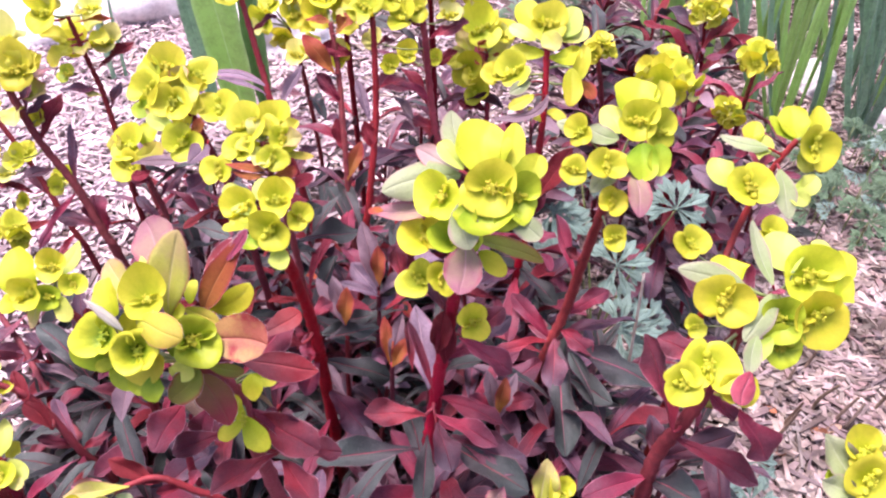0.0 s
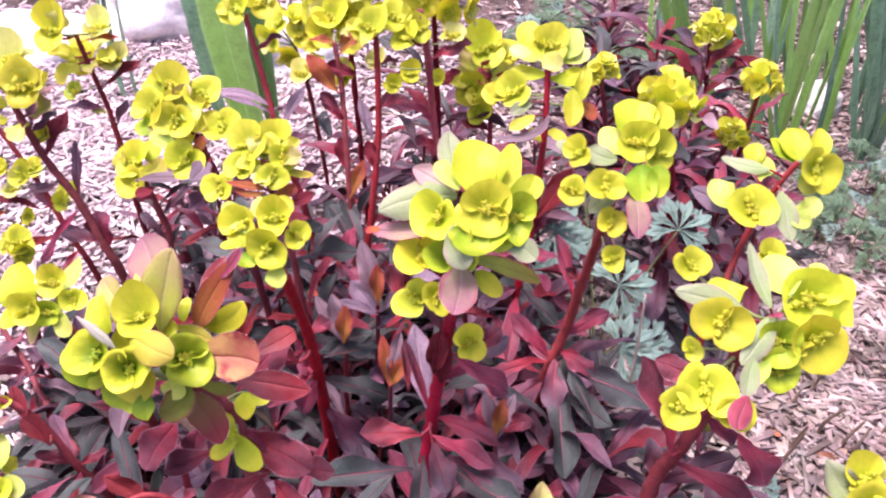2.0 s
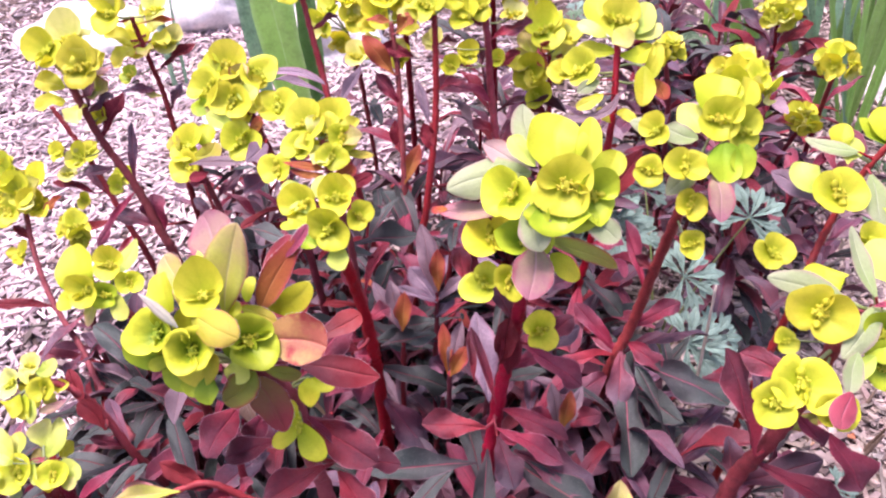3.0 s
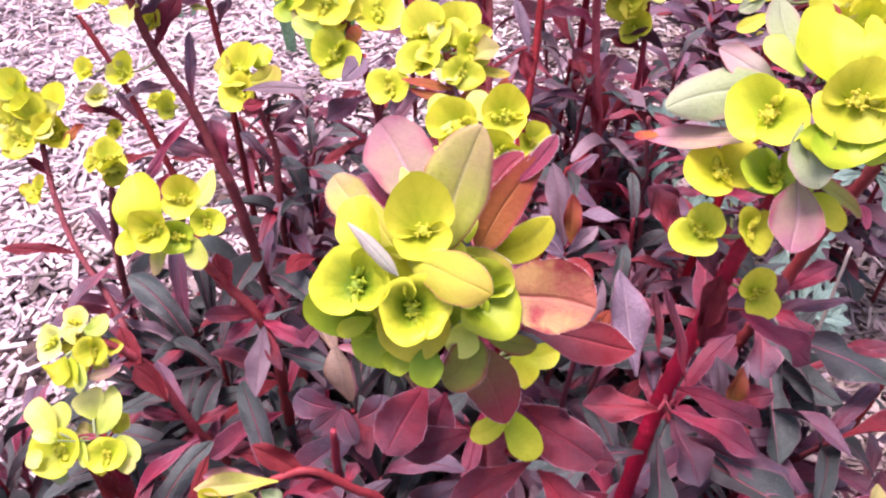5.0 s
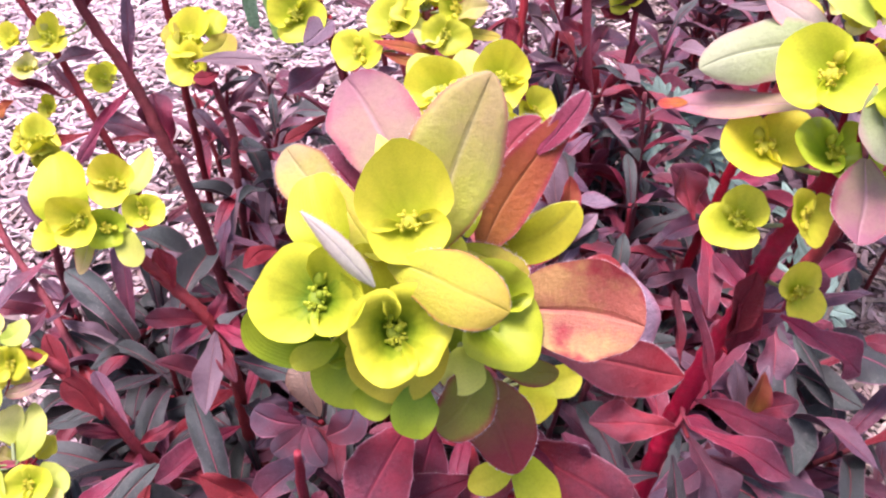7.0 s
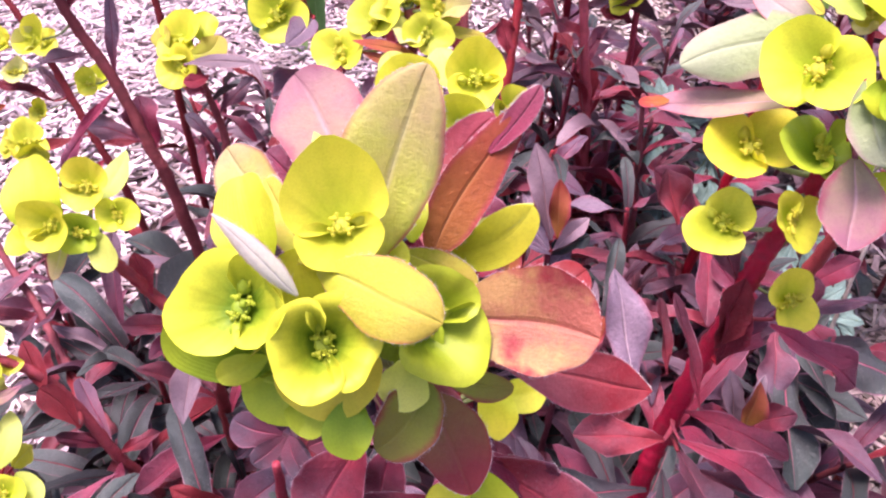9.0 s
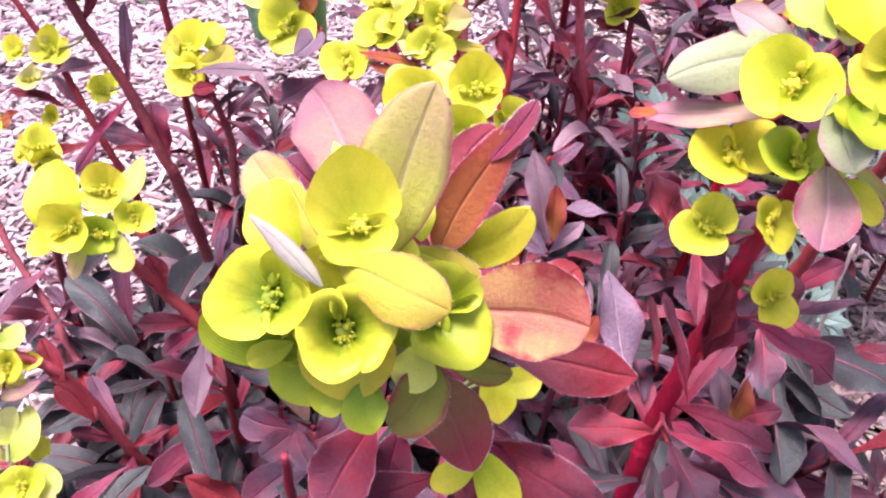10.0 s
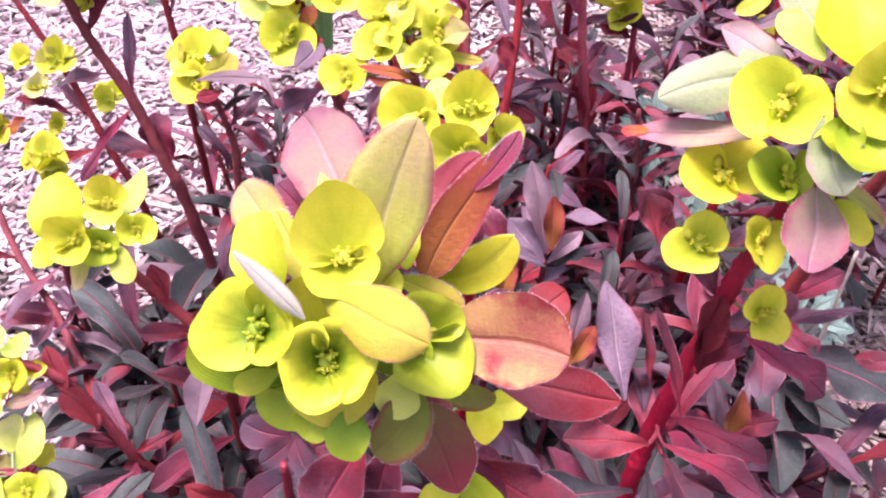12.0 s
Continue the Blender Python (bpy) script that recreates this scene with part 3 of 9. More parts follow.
def hang(name, data, parent, pose_in_world):
    """A part under its thing; the things stand unturned and unscaled, so a shift is all that is needed."""
    ob = new(name, data)
    ob.parent = parent
    p, chain = parent, []
    while p is not None:
        chain.append(p.matrix_basis)
        p = p.parent
    total = Matrix.Identity(4)
    for m in reversed(chain):
        total = total @ m
    ob.matrix_basis = total.inverted() @ pose_in_world
    return ob


CUPS, HEARTS, BLADES = {}, {}, {}
count = {"n": 0}


def thing(name, foot, label, category, group=""):
    ob = new(name)
    ob.empty_display_size = 0.02
    ob.matrix_basis = Matrix.Translation(Vector(foot))
    return tagged(ob, label, category, group)


LINES = {}


def fringe_mesh(blade, size, seed, rows=13, cols=8):
    """Fine pale hairs along both rims of a leaf."""
    rng = random.Random(seed)
    verts, faces = [], []
    for col in (0, cols):
        rim = [blade.vertices[i * (cols + 1) + col].co for i in range(rows)]
        inner = [blade.vertices[i * (cols + 1) + (1 if col == 0 else cols - 1)].co for i in range(rows)]
        for i in range(1, rows - 1):
            for k in range(8):
                t = rng.random()
                p = rim[i].lerp(rim[i + 1], t)
                out = (p - inner[i].lerp(inner[i + 1], t)).normalized() + Vector((rng.uniform(-0.5, 0.5), rng.uniform(-0.2, 0.7), rng.uniform(-0.5, 0.5)))
                out = out.normalized() * rng.uniform(0.0003, 0.0008) / size
                side = out.orthogonal().normalized() * 0.00003 / size
                b = len(verts)
                verts += [p + side, p - side, p + out.cross(side).normalized() * 0.00003 / size, p + out]
                faces += [(b, b + 1, b + 3), (b + 1, b + 2, b + 3), (b + 2, b, b + 3)]
    return mesh_of("edge_hair", verts, faces, None, HAIR)


def nearest(owner, p):
    """The nearest place on the owner's stem."""
    best = None
    pts = LINES.get(owner.name, [])
    for a, b in zip(pts, pts[1:]):
        t = max(0.0, min(1.0, (p - a).dot(b - a) / max((b - a).length_squared, 1e-9)))
        q = a + (b - a) * t
        if best is None or (q - p).length < (best - p).length:
            best = q
    return best


def stalk(owner, p, face, radius, paint, limit=1.0):
    """A thin stalk that joins a cup or a leaf to the stem."""
    p = Vector(p)
    q = nearest(owner, p)
    if q is None:
        return
    reach = (q - p).length
    if reach < 0.003 or reach > limit:
        return
    mid = p.lerp(q, 0.5) - Vector(face).normalized() * reach * 0.12
    hang("stalk", tube_mesh("stalk", [p, mid, q], [radius * 0.8, radius, radius * 1.2], paint, 6), owner, Matrix.Identity(4))


def leaf(owner, root, tip, width, up, paint, bend=-0.5, hollow=0.25, wide=0.58, point=0.74, wave=0.45, twist=0.0, name="leaf", hairy=False):
    """One leaf from its root to its tip; width in metres."""
    count["n"] += 1
    root, tip = Vector(root), Vector(tip)
    if paint in ("crimson", "purple", "slate") and wide == 0.58:
        wide, point, wave = 0.67, 0.56, 0.7
    if owner.name in LINES and paint in ("crimson", "purple", "slate"):
        q = nearest(owner, root)
        if (q - root).length < 0.012:
            root = q.lerp(root, 0.15)
    size = (tip - root).length
    rel = max(round(width / size * 32), 1) / 32
    key = (rel, round(bend, 1), round(hollow, 1), paint, round(wide, 2), round(point, 2), round(wave, 1), round(twist, 1), count["n"] % 3)
    if key not in BLADES:
        BLADES[key] = blade_mesh("leaf", rel, key[1], key[2], PAINT[paint], wide, point, key[6], key[7], len(BLADES))
    blade = hang(name, BLADES[key], owner, frame_of(root, tip - root, up, size))
    if hairy:
        hang("edge_hair", fringe_mesh(BLADES[key], size, count["n"]), blade, blade.parent.matrix_basis @ blade.matrix_basis)
    if owner.name in LINES:
        stalk(owner, root, tip - root, min(width * 0.07, 0.0012), STEM_RED, 0.015)
    return blade


def heart_of(k):
    if not HEARTS:
        for i in range(4):
            HEARTS[i] = heart_mesh("cyathium", 40 + i, i != 1, HEART if i < 3 else HEART_GREEN)
    return HEARTS[k % 3 if k >= 0 else 3]


def set_bowl(owner, data, place, face, along, radius, depth, heart=True):
    """Sets a bowl with its rim round place, opening to face, with its small green middle and a stalk."""
    z = Vector(face).normalized()
    m = frame_of(Vector(place) - z * depth * radius * 0.9, along, z, radius)
    stalk(owner, m.translation, z, radius * 0.07, STEM_GREEN)
    y = (Vector(along) - z * Vector(along).dot(z)).normalized()
    turn = Matrix((y.cross(z), y, z)).transposed().to_4x4()
    m = Matrix.Translation(m.translation) @ turn @ Matrix.Diagonal((radius, radius, radius, 1))
    bowl_part = hang("flower_cup", data, owner, m)
    if heart:
        hang("cyathium", heart_of(count["n"] if data.materials[0] is not DEEP else -1), bowl_part, m @ Matrix.Translation((0, 0, 0.02)) @ Matrix.Diagonal((1.25, 1.25, 1.25, 1)))
    return bowl_part


def bowl(owner, place, face, along, radius, paint, depth=0.6, heart=True, seed=0, **shape):
    """One flower of a given shape."""
    count["n"] += 1
    return set_bowl(owner, bowl_mesh("flower_cup", paint, depth, seed=seed, **shape), place, face, along, radius, depth, heart)


def cup(owner, place, face, radius, depth=0.35, fold=0.15, paint=LIME, spin=None, heart=True):
    """One flower of a common shape: a shallow bowl of two bracts round a small green middle."""
    depth *= 0.62
    count["n"] += 1
    key = (round(depth, 2), round(fold, 2), paint.name, count["n"] % 6)
    if key not in CUPS:
        r = random.Random(len(CUPS) + 7)
        CUPS[key] = bowl_mesh("flower_cup", paint, key[0], r.uniform(1.0, 1.3), r.uniform(0.8, 1.1), fold + r.uniform(-0.1, 0.75), fold + r.uniform(-0.45, 0.25), r.uniform(0.3, 0.55), r.uniform(0.02, 0.10), r.uniform(0.0, 0.16), len(CUPS))
    rng = random.Random(count["n"])
    z = Vector(face).normalized()
    a = rng.uniform(-0.9, 0.9) if spin is None else spin
    flat = Vector((1, 0, 0)) * math.cos(a) + Vector((0, 0.64, 0.77)) * math.sin(a)
    made = set_bowl(owner, CUPS[key], place, z, z.cross(flat), radius * 0.93, depth, heart)
    foot = Vector(place) - z * (depth + 0.35) * radius
    first = z.cross(flat).normalized()
    for k in range(1 + count["n"] % 2):
        a = rng.uniform(0.5, 1.3) * (1 if k else -1) + (math.pi if rng.random() < 0.4 else 0)
        out = first * math.cos(a) + z.cross(first) * math.sin(a)
        stand = rng.uniform(0.35, 1.0)
        tip = foot + (out + z * stand).normalized() * radius * rng.uniform(1.15, 1.5)
        leaf(owner, foot, tip, radius * rng.uniform(0.9, 1.25), z - out * 0.6, rng.choice(("limeleaf", "palebract")), rng.choice((-0.6, -0.3, 0.3)), rng.choice((0.3, 0.6)), 0.56, 0.52, 0.5, rng.choice((-0.4, 0.0, 0.4)), "bract")
    return made


def petal(owner, root, mid, end, width, up, paint, under=None, half=None, hairy=False, name="bract", **shape):
    """One bract or leaf of a given shape, under its flower head."""
    count["n"] += 1
    root, mid, end = Vector(root), Vector(mid), Vector(end)
    size = (end - root).length
    top = PAINT[paint] if isinstance(paint, str) else paint
    low = PAINT[under] if isinstance(under, str) else under
    other = PAINT[half] if isinstance(half, str) else half
    me = petal_mesh(name, root, mid, end, width, Vector(up), top, low, other, seed=count["n"], **shape)
    part = hang(name, me, owner, Matrix.Translation(root) @ Matrix.Diagonal((size, size, size, 1)))
    if hairy:
        hang("edge_hair", fringe_mesh(me, size, count["n"], 19, 12), part, Matrix.Translation(root) @ Matrix.Diagonal((size, size, size, 1)))
    stalk(owner, root, end - root, min(width * 0.07, 0.001), STEM_GREEN if not isinstance(paint, str) else STEM_RED, 0.02)
    return part


GROUND_FALL = -0.075


def ground_z(x, y):
    """The soil falls a little to the right and is uneven."""
    return -0.015 + GROUND_FALL * 0.6 * math.tanh(x / 0.6) + 0.012 * noise.noise((x * 3, y * 3, 0)) + 0.008 * noise.noise((x * 9, y * 9, 4))


def stem(owner, points, radius, paint=STEM_RED, tip_scale=0.7, rooted=True, knobs=0.10):
    """A stem from its head down through points to the soil."""
    pts = [Vector(p) for p in points]
    radius *= 0.88
    if rooted:
        last, before = pts[-1], pts[-2]
        d = (last - before).normalized()
        drop = last.z - ground_z(last.x, last.y)
        foot = Vector((last.x + d.x * drop * 0.35, last.y + d.y * drop * 0.35, 0))
        foot.z = ground_z(foot.x, foot.y) - 0.01
        pts.append((last + foot) / 2 + Vector((d.x, d.y, 0)) * drop * 0.06)
        pts.append(foot)
    LINES[owner.name] = pts
    n = len(pts)
    radii = [radius * (tip_scale + (1 - tip_scale) * min(1.0, i / max(n - 3, 1))) for i in range(n)]
    count["n"] += 1
    part = hang("stem", tube_mesh("stem", pts, radii, paint, 9, knobs, count["n"]), owner, Matrix.Identity(4))
    return pts


def along(points, s):
    """The place and direction at the share s of a polyline."""
    d = [(points[i + 1] - points[i]).length for i in range(len(points) - 1)]
    go = s * sum(d)
    for i, step in enumerate(d):
        if go <= step or i == len(d) - 1:
            return points[i].lerp(points[i + 1], min(go / step, 1.0)), (points[i + 1] - points[i]).normalized()
        go -= step


def foliage(owner, points, s0, s1, n, size, paints, seed, rise=0.3, width=0.22, droop=-0.9):
    """Leaves in a spiral along a stem, from the share s0 of its length (top) to s1."""
    rng = random.Random(seed)
    turn = rng.uniform(0, 6.28)
    for k in range(n):
        s = s0 + (s1 - s0) * (k + rng.uniform(0, 0.8)) / n
        p, d = along(points, s)
        turn += 2.4 + rng.uniform(-0.3, 0.3)
        out = Vector((math.cos(turn), math.sin(turn), 0))
        lift = rise + rng.uniform(-0.4, 0.35) - 0.6 * k / n
        way = (out + Vector((0, 0, lift))).normalized()
        size_k = size * rng.uniform(0.7, 1.2)
        up = Vector((0, 0, 1)) - way * 0.2 - out * 0.2
        leaf(owner, p + out * 0.002, p + way * size_k, size_k * width * rng.uniform(0.75, 1.1), up, rng.choice(paints), droop + rng.uniform(-0.7, 0.5), rng.choice((0.2, 0.4, 0.7)), 0.70, 0.5, rng.choice((0.4, 0.7)), rng.choice((-0.5, 0.0, 0.5)))


def bracts(owner, centre, up, radius, n, size, seed):
    """Loose round bracts that fill a head from behind."""
    rng = random.Random(seed)
    up = Vector(up).normalized()
    u = up.orthogonal().normalized()
    w = up.cross(u)
    turn = rng.uniform(0, 6)
    for k in range(n):
        turn += 6.28 / n + rng.uniform(-0.25, 0.25)
        out = u * math.cos(turn) + w * math.sin(turn)
        root = Vector(centre) + out * radius * 0.35
        tip = root + (out + up * rng.uniform(-0.1, 0.7)).normalized() * size * rng.uniform(0.85, 1.2)
        leaf(owner, root, tip, size * rng.uniform(0.75, 0.95), up * 0.8 - out * 0.4, rng.choice(("limeleaf", "palebract", "limeleaf", "straw")), -0.5 * rng.random(), 0.4, 0.55, 0.55, 0.3, 0.0, "bract")


def crowd(owner, centre, up, radius, n, cup_radius, seed, paint=LIME, depth=0.3):
    """A domed head of n cups."""
    rng = random.Random(seed)
    up = Vector(up).normalized()
    u = up.orthogonal().normalized()
    w = up.cross(u)
    for k in range(n):
        h = 1 - (k + 0.5) / n * 1.15
        a = k * 2.4 + rng.uniform(-0.3, 0.3)
        r = math.sqrt(max(0.0, 1 - h * h))
        d = (up * h + (u * math.cos(a) + w * math.sin(a)) * r).normalized()
        cup(owner, Vector(centre) + d * radius * rng.uniform(0.85, 1.1), d + up * 0.25, cup_radius * rng.uniform(0.8, 1.2), depth, 0.2, paint)


# ---- the bed: soil, mulch, stones ----
def soil_sheet():
    """One sheet: fine near the plants, coarse to the horizon."""
    near = [-1.6 + 0.04 * i for i in range(81)]
    xs = [-40, -20, -10, -5, -3, -2.2] + near + [2.2, 3, 5, 10, 20, 40]
    ys = [y + 0.9 for y in xs]
    verts = [(x, y, ground_z(x, y)) for y in ys for x in xs]
    k = len(xs)
    faces = [(j * k + i, j * k + i + 1, (j + 1) * k + i + 1, (j + 1) * k + i) for j in range(k - 1) for i in range(k - 1)]
    return tagged(new("ground", mesh_of("ground", verts, faces, None, SOIL)), "dark brown garden soil under the mulch and plants", "ground", kind="structure")


soil_sheet()


def chip_field(patches, seed, material, label, scale=1.0):
    """Wood chips lying on the soil, too many to count; patches: centre, spread and number."""
    rng = np.random.default_rng(seed)
    verts, faces = [], []
    corners = [(-1, -1, -1), (1, -1, -1), (1, 1, -1), (-1, 1, -1), (-1, -1, 1), (1, -1, 1), (1, 1, 1), (-1, 1, 1)]
    sides = [(3, 2, 1, 0), (4, 5, 6, 7), (0, 1, 5, 4), (1, 2, 6, 5), (2, 3, 7, 6), (3, 0, 4, 7)]
    spots = []
    for cx, cy, sx, sy, n in patches:
        spots += [(cx + rng.normal(0, sx), cy + rng.normal(0, sy)) for _ in range(n)]
    for x, y in spots:
        long = rng.uniform(0.004, 0.013) if rng.random() < 0.8 else rng.uniform(0.012, 0.026)
        size = Vector((long, rng.uniform(0.0010, 0.0034), rng.uniform(0.0006, 0.0016))) * scale
        turn = Euler((rng.normal(0, 0.28), rng.normal(0, 0.22), rng.uniform(0, 6.28))).to_matrix()
        at = Vector((x, y, ground_z(x, y) + rng.uniform(0.001, 0.016)))
        pinch, skew = rng.uniform(0.3, 1.0), rng.uniform(-0.3, 0.3)
        base = len(verts)
        for cx, cy, cz in corners:
            p = Vector((cx * size.x + cy * skew * size.y, cy * size.y * (pinch if cx > 0 else 1.0), cz * size.z + 0.1 * size.x * rng.uniform(-0.2, 0.2)))
            verts.append(at + turn @ p)
        faces += [tuple(base + i for i in f) for f in sides]
    me = mesh_of("wood_chip_mulch", verts, faces, None, material)
    me.polygons.foreach_set("use_smooth", np.zeros(len(me.polygons), dtype=bool))
    return tagged(new("wood_chip_mulch", me), label, "mulch", kind="stuff")


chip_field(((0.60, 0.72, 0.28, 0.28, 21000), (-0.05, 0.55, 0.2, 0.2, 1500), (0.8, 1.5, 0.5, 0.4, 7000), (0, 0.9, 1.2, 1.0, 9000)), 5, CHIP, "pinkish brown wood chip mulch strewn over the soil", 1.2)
# left-hand chips, with the brighter light there put into their colour
chip_field(((-0.55, 1.15, 0.34, 0.34, 20000), (-0.62, 0.45, 0.2, 0.25, 6000)), 6, CHIP_LIT, "wood chip mulch, paler where brighter light is painted in")


def stone(at, size, seed, label):
    """A weathered lump of pale limestone."""
    bm = bmesh.new()
    bmesh.ops.create_icosphere(bm, subdivisions=4, radius=1.0)
    for v in bm.verts:
        d = v.co.normalized()
        n = 0.36 * noise.noise(d * 1.6 + Vector((seed, 0, 0))) + 0.12 * noise.noise(d * 3.7 + Vector((0, seed, 0))) + 0.07 * noise.noise(d * 9)
        v.co = d * (1 + n)
        v.co.z = max(v.co.z, -0.5)
        v.co = Vector((v.co.x * size[0], v.co.y * size[1], v.co.z * size[2]))
    me = bpy.data.meshes.new("stone")
    bm.to_mesh(me)
    bm.free()
    me.polygons.foreach_set("use_smooth", np.ones(len(me.polygons), dtype=bool))
    me.materials.append(ROCK)
    ob = new("stone", me)
    ob.matrix_basis = Matrix.Translation((at[0], at[1], ground_z(at[0], at[1]) + size[2] * 0.35))
    return tagged(ob, label, "stone", "white stones")


stone((-0.62, 1.62, 0), (0.20, 0.13, 0.09), 1.3, "large white limestone rock on the mulch")
stone((-0.36, 1.46, 0), (0.13, 0.10, 0.06), 2.7, "white limestone rock beside the green blades")
stone((-0.85, 1.45, 0), (0.14, 0.10, 0.05), 5.1, "flat pale limestone rock on the mulch")
stone((0.71, 1.40, 0), (0.045, 0.04, 0.04), 3.9, "small white rock between green blades")
stone((0.80, 1.25, 0), (0.05, 0.035, 0.03), 6.2, "white rock at the edge of the mulch")
stone((0.45, 1.46, 0), (0.09, 0.06, 0.035), 8.4, "flat pale rock behind the purple foliage")


# ---- irises and other green plants ----
def iris(at, blades, height, spread, seed, paint, label, lean=(0.0, 0.0), width=0.05):
    """A fan of sword-shaped blades."""
    rng = random.Random(seed)
    foot = Vector((at[0], at[1], ground_z(at[0], at[1])))
    ob = thing("iris_clump", foot, label, "iris", "irises")
    for k in range(blades):
        a = rng.uniform(0, 6.28)
        h = height * rng.uniform(0.6, 1.1)
        root = foot + Vector((rng.uniform(-spread, spread), rng.uniform(-spread, spread) * 0.6, -0.01))
        tip = root + Vector((lean[0] * h + math.cos(a) * 0.22 * h, lean[1] * h + math.sin(a) * 0.12 * h, h))
        leaf(ob, root, tip, width * h * rng.uniform(0.8, 1.25), (math.cos(a * 3), -0.9, 0.2), paint if rng.random() < 0.75 else "iris_blue", rng.uniform(-0.35, 0.35), 0.12, 0.35, 0.45, 0.02, rng.uniform(-0.3, 0.3), "blade")
    return ob


broad = thing("iris_clump", (-0.36, 1.13, ground_z(-0.36, 1.13)), "two broad bright green iris blades standing in the mulch", "iris", "irises")
foot = Vector((-0.36, 1.13, ground_z(-0.36, 1.13) - 0.01))
leaf(broad, foot + Vector((0.04, -0.01, 0)), (-0.345, 1.10, 0.50), 0.060, (0.25, -0.95, 0.1), "iris", 0.15, 0.15, 0.40, 0.40, 0.05, 0.2, "blade")
leaf(broad, foot + Vector((0.07, 0.02, 0)), (-0.262, 1.14, 0.47), 0.046, (-0.5, -0.85, 0.1), "iris_shade", -0.2, 0.2, 0.42, 0.42, 0.05, -0.3, "blade")
leaf(broad, foot + Vector((-0.02, 0.02, 0)), (-0.42, 1.18, 0.42), 0.03, (0.6, -0.75, 0.1), "iris_blue", -0.2, 0.2, 0.42, 0.42, 0.05, 0.0, "blade")
iris((-0.60, 1.25), 3, 0.42, 0.03, 31, "iris_blue", "narrow blue-green iris blades behind the clump", (-0.12, -0.02), 0.05)
for i, (x, y, n, lean) in enumerate(((0.54, 1.30, 8, -0.10), (0.64, 1.24, 10, 0.0), (0.76, 1.22, 12, 0.10), (0.82, 1.36, 13, -0.08), (0.92, 1.34, 12, 0.16), (0.76, 1.52, 14, 0.05), (0.98, 1.55, 14, -0.05), (0.60, 1.55, 10, -0.14), (0.48, 1.64, 9, 0.06), (1.12, 1.45, 12, 0.05))):
    iris((x, y), n, 0.54, 0.06, 40 + i, ("iris", "iris", "iris_blue", "iris")[i % 4], "tall green iris blades at the back of the bed", (lean * 0.6 - 0.16, 0.0), 0.026)


def palm_leaf(owner, centre, up, size, heading, paint, lobes=7, seed=0):
    """A deeply cut cranesbill leaf: narrow lobes, each with side teeth, round one point."""
    rng = random.Random(seed)
    up = Vector(up).normalized()
    fwd = Vector((math.cos(heading), math.sin(heading), 0))
    fwd = (fwd - up * fwd.dot(up)).normalized()
    side = up.cross(fwd)
    for k in range(lobes):
        a = (k - (lobes - 1) / 2) * 0.72 + rng.uniform(-0.08, 0.08)
        d = fwd * math.cos(a) + side * math.sin(a)
        s = size * (1.0 - 0.12 * abs(k - (lobes - 1) / 2) / lobes) * rng.uniform(0.88, 1.1)
        tip = Vector(centre) + d * s - up * s * 0.1
        leaf(owner, centre, tip, s * 0.25, up, paint, -0.3, 0.2, 0.66, 0.8, 0.1, 0.0, "lobe")
        for e in (-1, 1):
            b = a + e * 0.30
            d2 = fwd * math.cos(b) + side * math.sin(b)
            leaf(owner, Vector(centre) + d * s * 0.40, Vector(centre) + d2 * s * 0.86 - up * s * 0.08, s * 0.15, up, paint, -0.2, 0.2, 0.6, 0.8, 0.1, 0.0, "lobe")


def cranesbill(leaves, label, paint="cranes", seed=0):
    """Leaves on thin stalks from one crown; leaves: place, up, size, heading."""
    rng = random.Random(seed)
    mid = sum((Vector(l[0]) for l in leaves), Vector()) / len(leaves)
    foot = Vector((mid.x, mid.y + 0.03, ground_z(mid.x, mid.y + 0.03)))
    ob = thing("cranesbill_plant", foot, label, "plant", "cranesbills")
    for i, (c, up, size, heading) in enumerate(leaves):
        c = Vector(c)
        hang("stalk", tube_mesh("stalk", [c, (c + foot) / 2 + Vector((0, 0, 0.02)), foot], [0.0009, 0.0012, 0.0014], STEM_GREEN, 6), ob, Matrix.Identity(4))
        palm_leaf(ob, c, up, size, heading, paint, 7, seed + i)
    return ob


cranesbill([((0.2567, 0.6507, 0.2038), (0.0, -0.6, 0.8), 0.036, 1.2), ((0.205, 0.628, 0.150), (0.1, -0.6, 0.8), 0.038, 0.3), ((0.205, 0.572, 0.118), (0.0, -0.5, 0.85), 0.042, -0.2),
            ((0.165, 0.700, 0.135), (0.1, -0.5, 0.8), 0.036, 2.2), ((0.235, 0.60, 0.10), (0.3, -0.5, 0.8), 0.034, -0.6), ((0.19, 0.80, 0.13), (0, -0.5, 0.8), 0.034, 1.6)], "blue-green cut-leaved cranesbill under the spurge stems", seed=2)
cranesbill([((0.107, 0.713, 0.185), (0.0, -0.6, 0.8), 0.046, 2.2), ((0.144, 0.693, 0.165), (0.1, -0.6, 0.8), 0.042, 0.2), ((0.112, 0.680, 0.150), (-0.1, -0.6, 0.8), 0.040, 3.6), ((0.082, 0.700, 0.165), (-0.2, -0.6, 0.8), 0.040, 2.9)], "blue-green cut-leaved cranesbill between crimson shoots", seed=70)
cranesbill([((0.315, 0.445, 0.035), (0.0, -0.4, 0.9), 0.03, 0.2), ((0.275, 0.43, 0.06), (0.1, -0.4, 0.9), 0.03, 1.5), ((0.335, 0.49, 0.03), (0.2, -0.4, 0.9), 0.026, -0.7)], "small blue-green cranesbill at the edge of the mulch", seed=40)


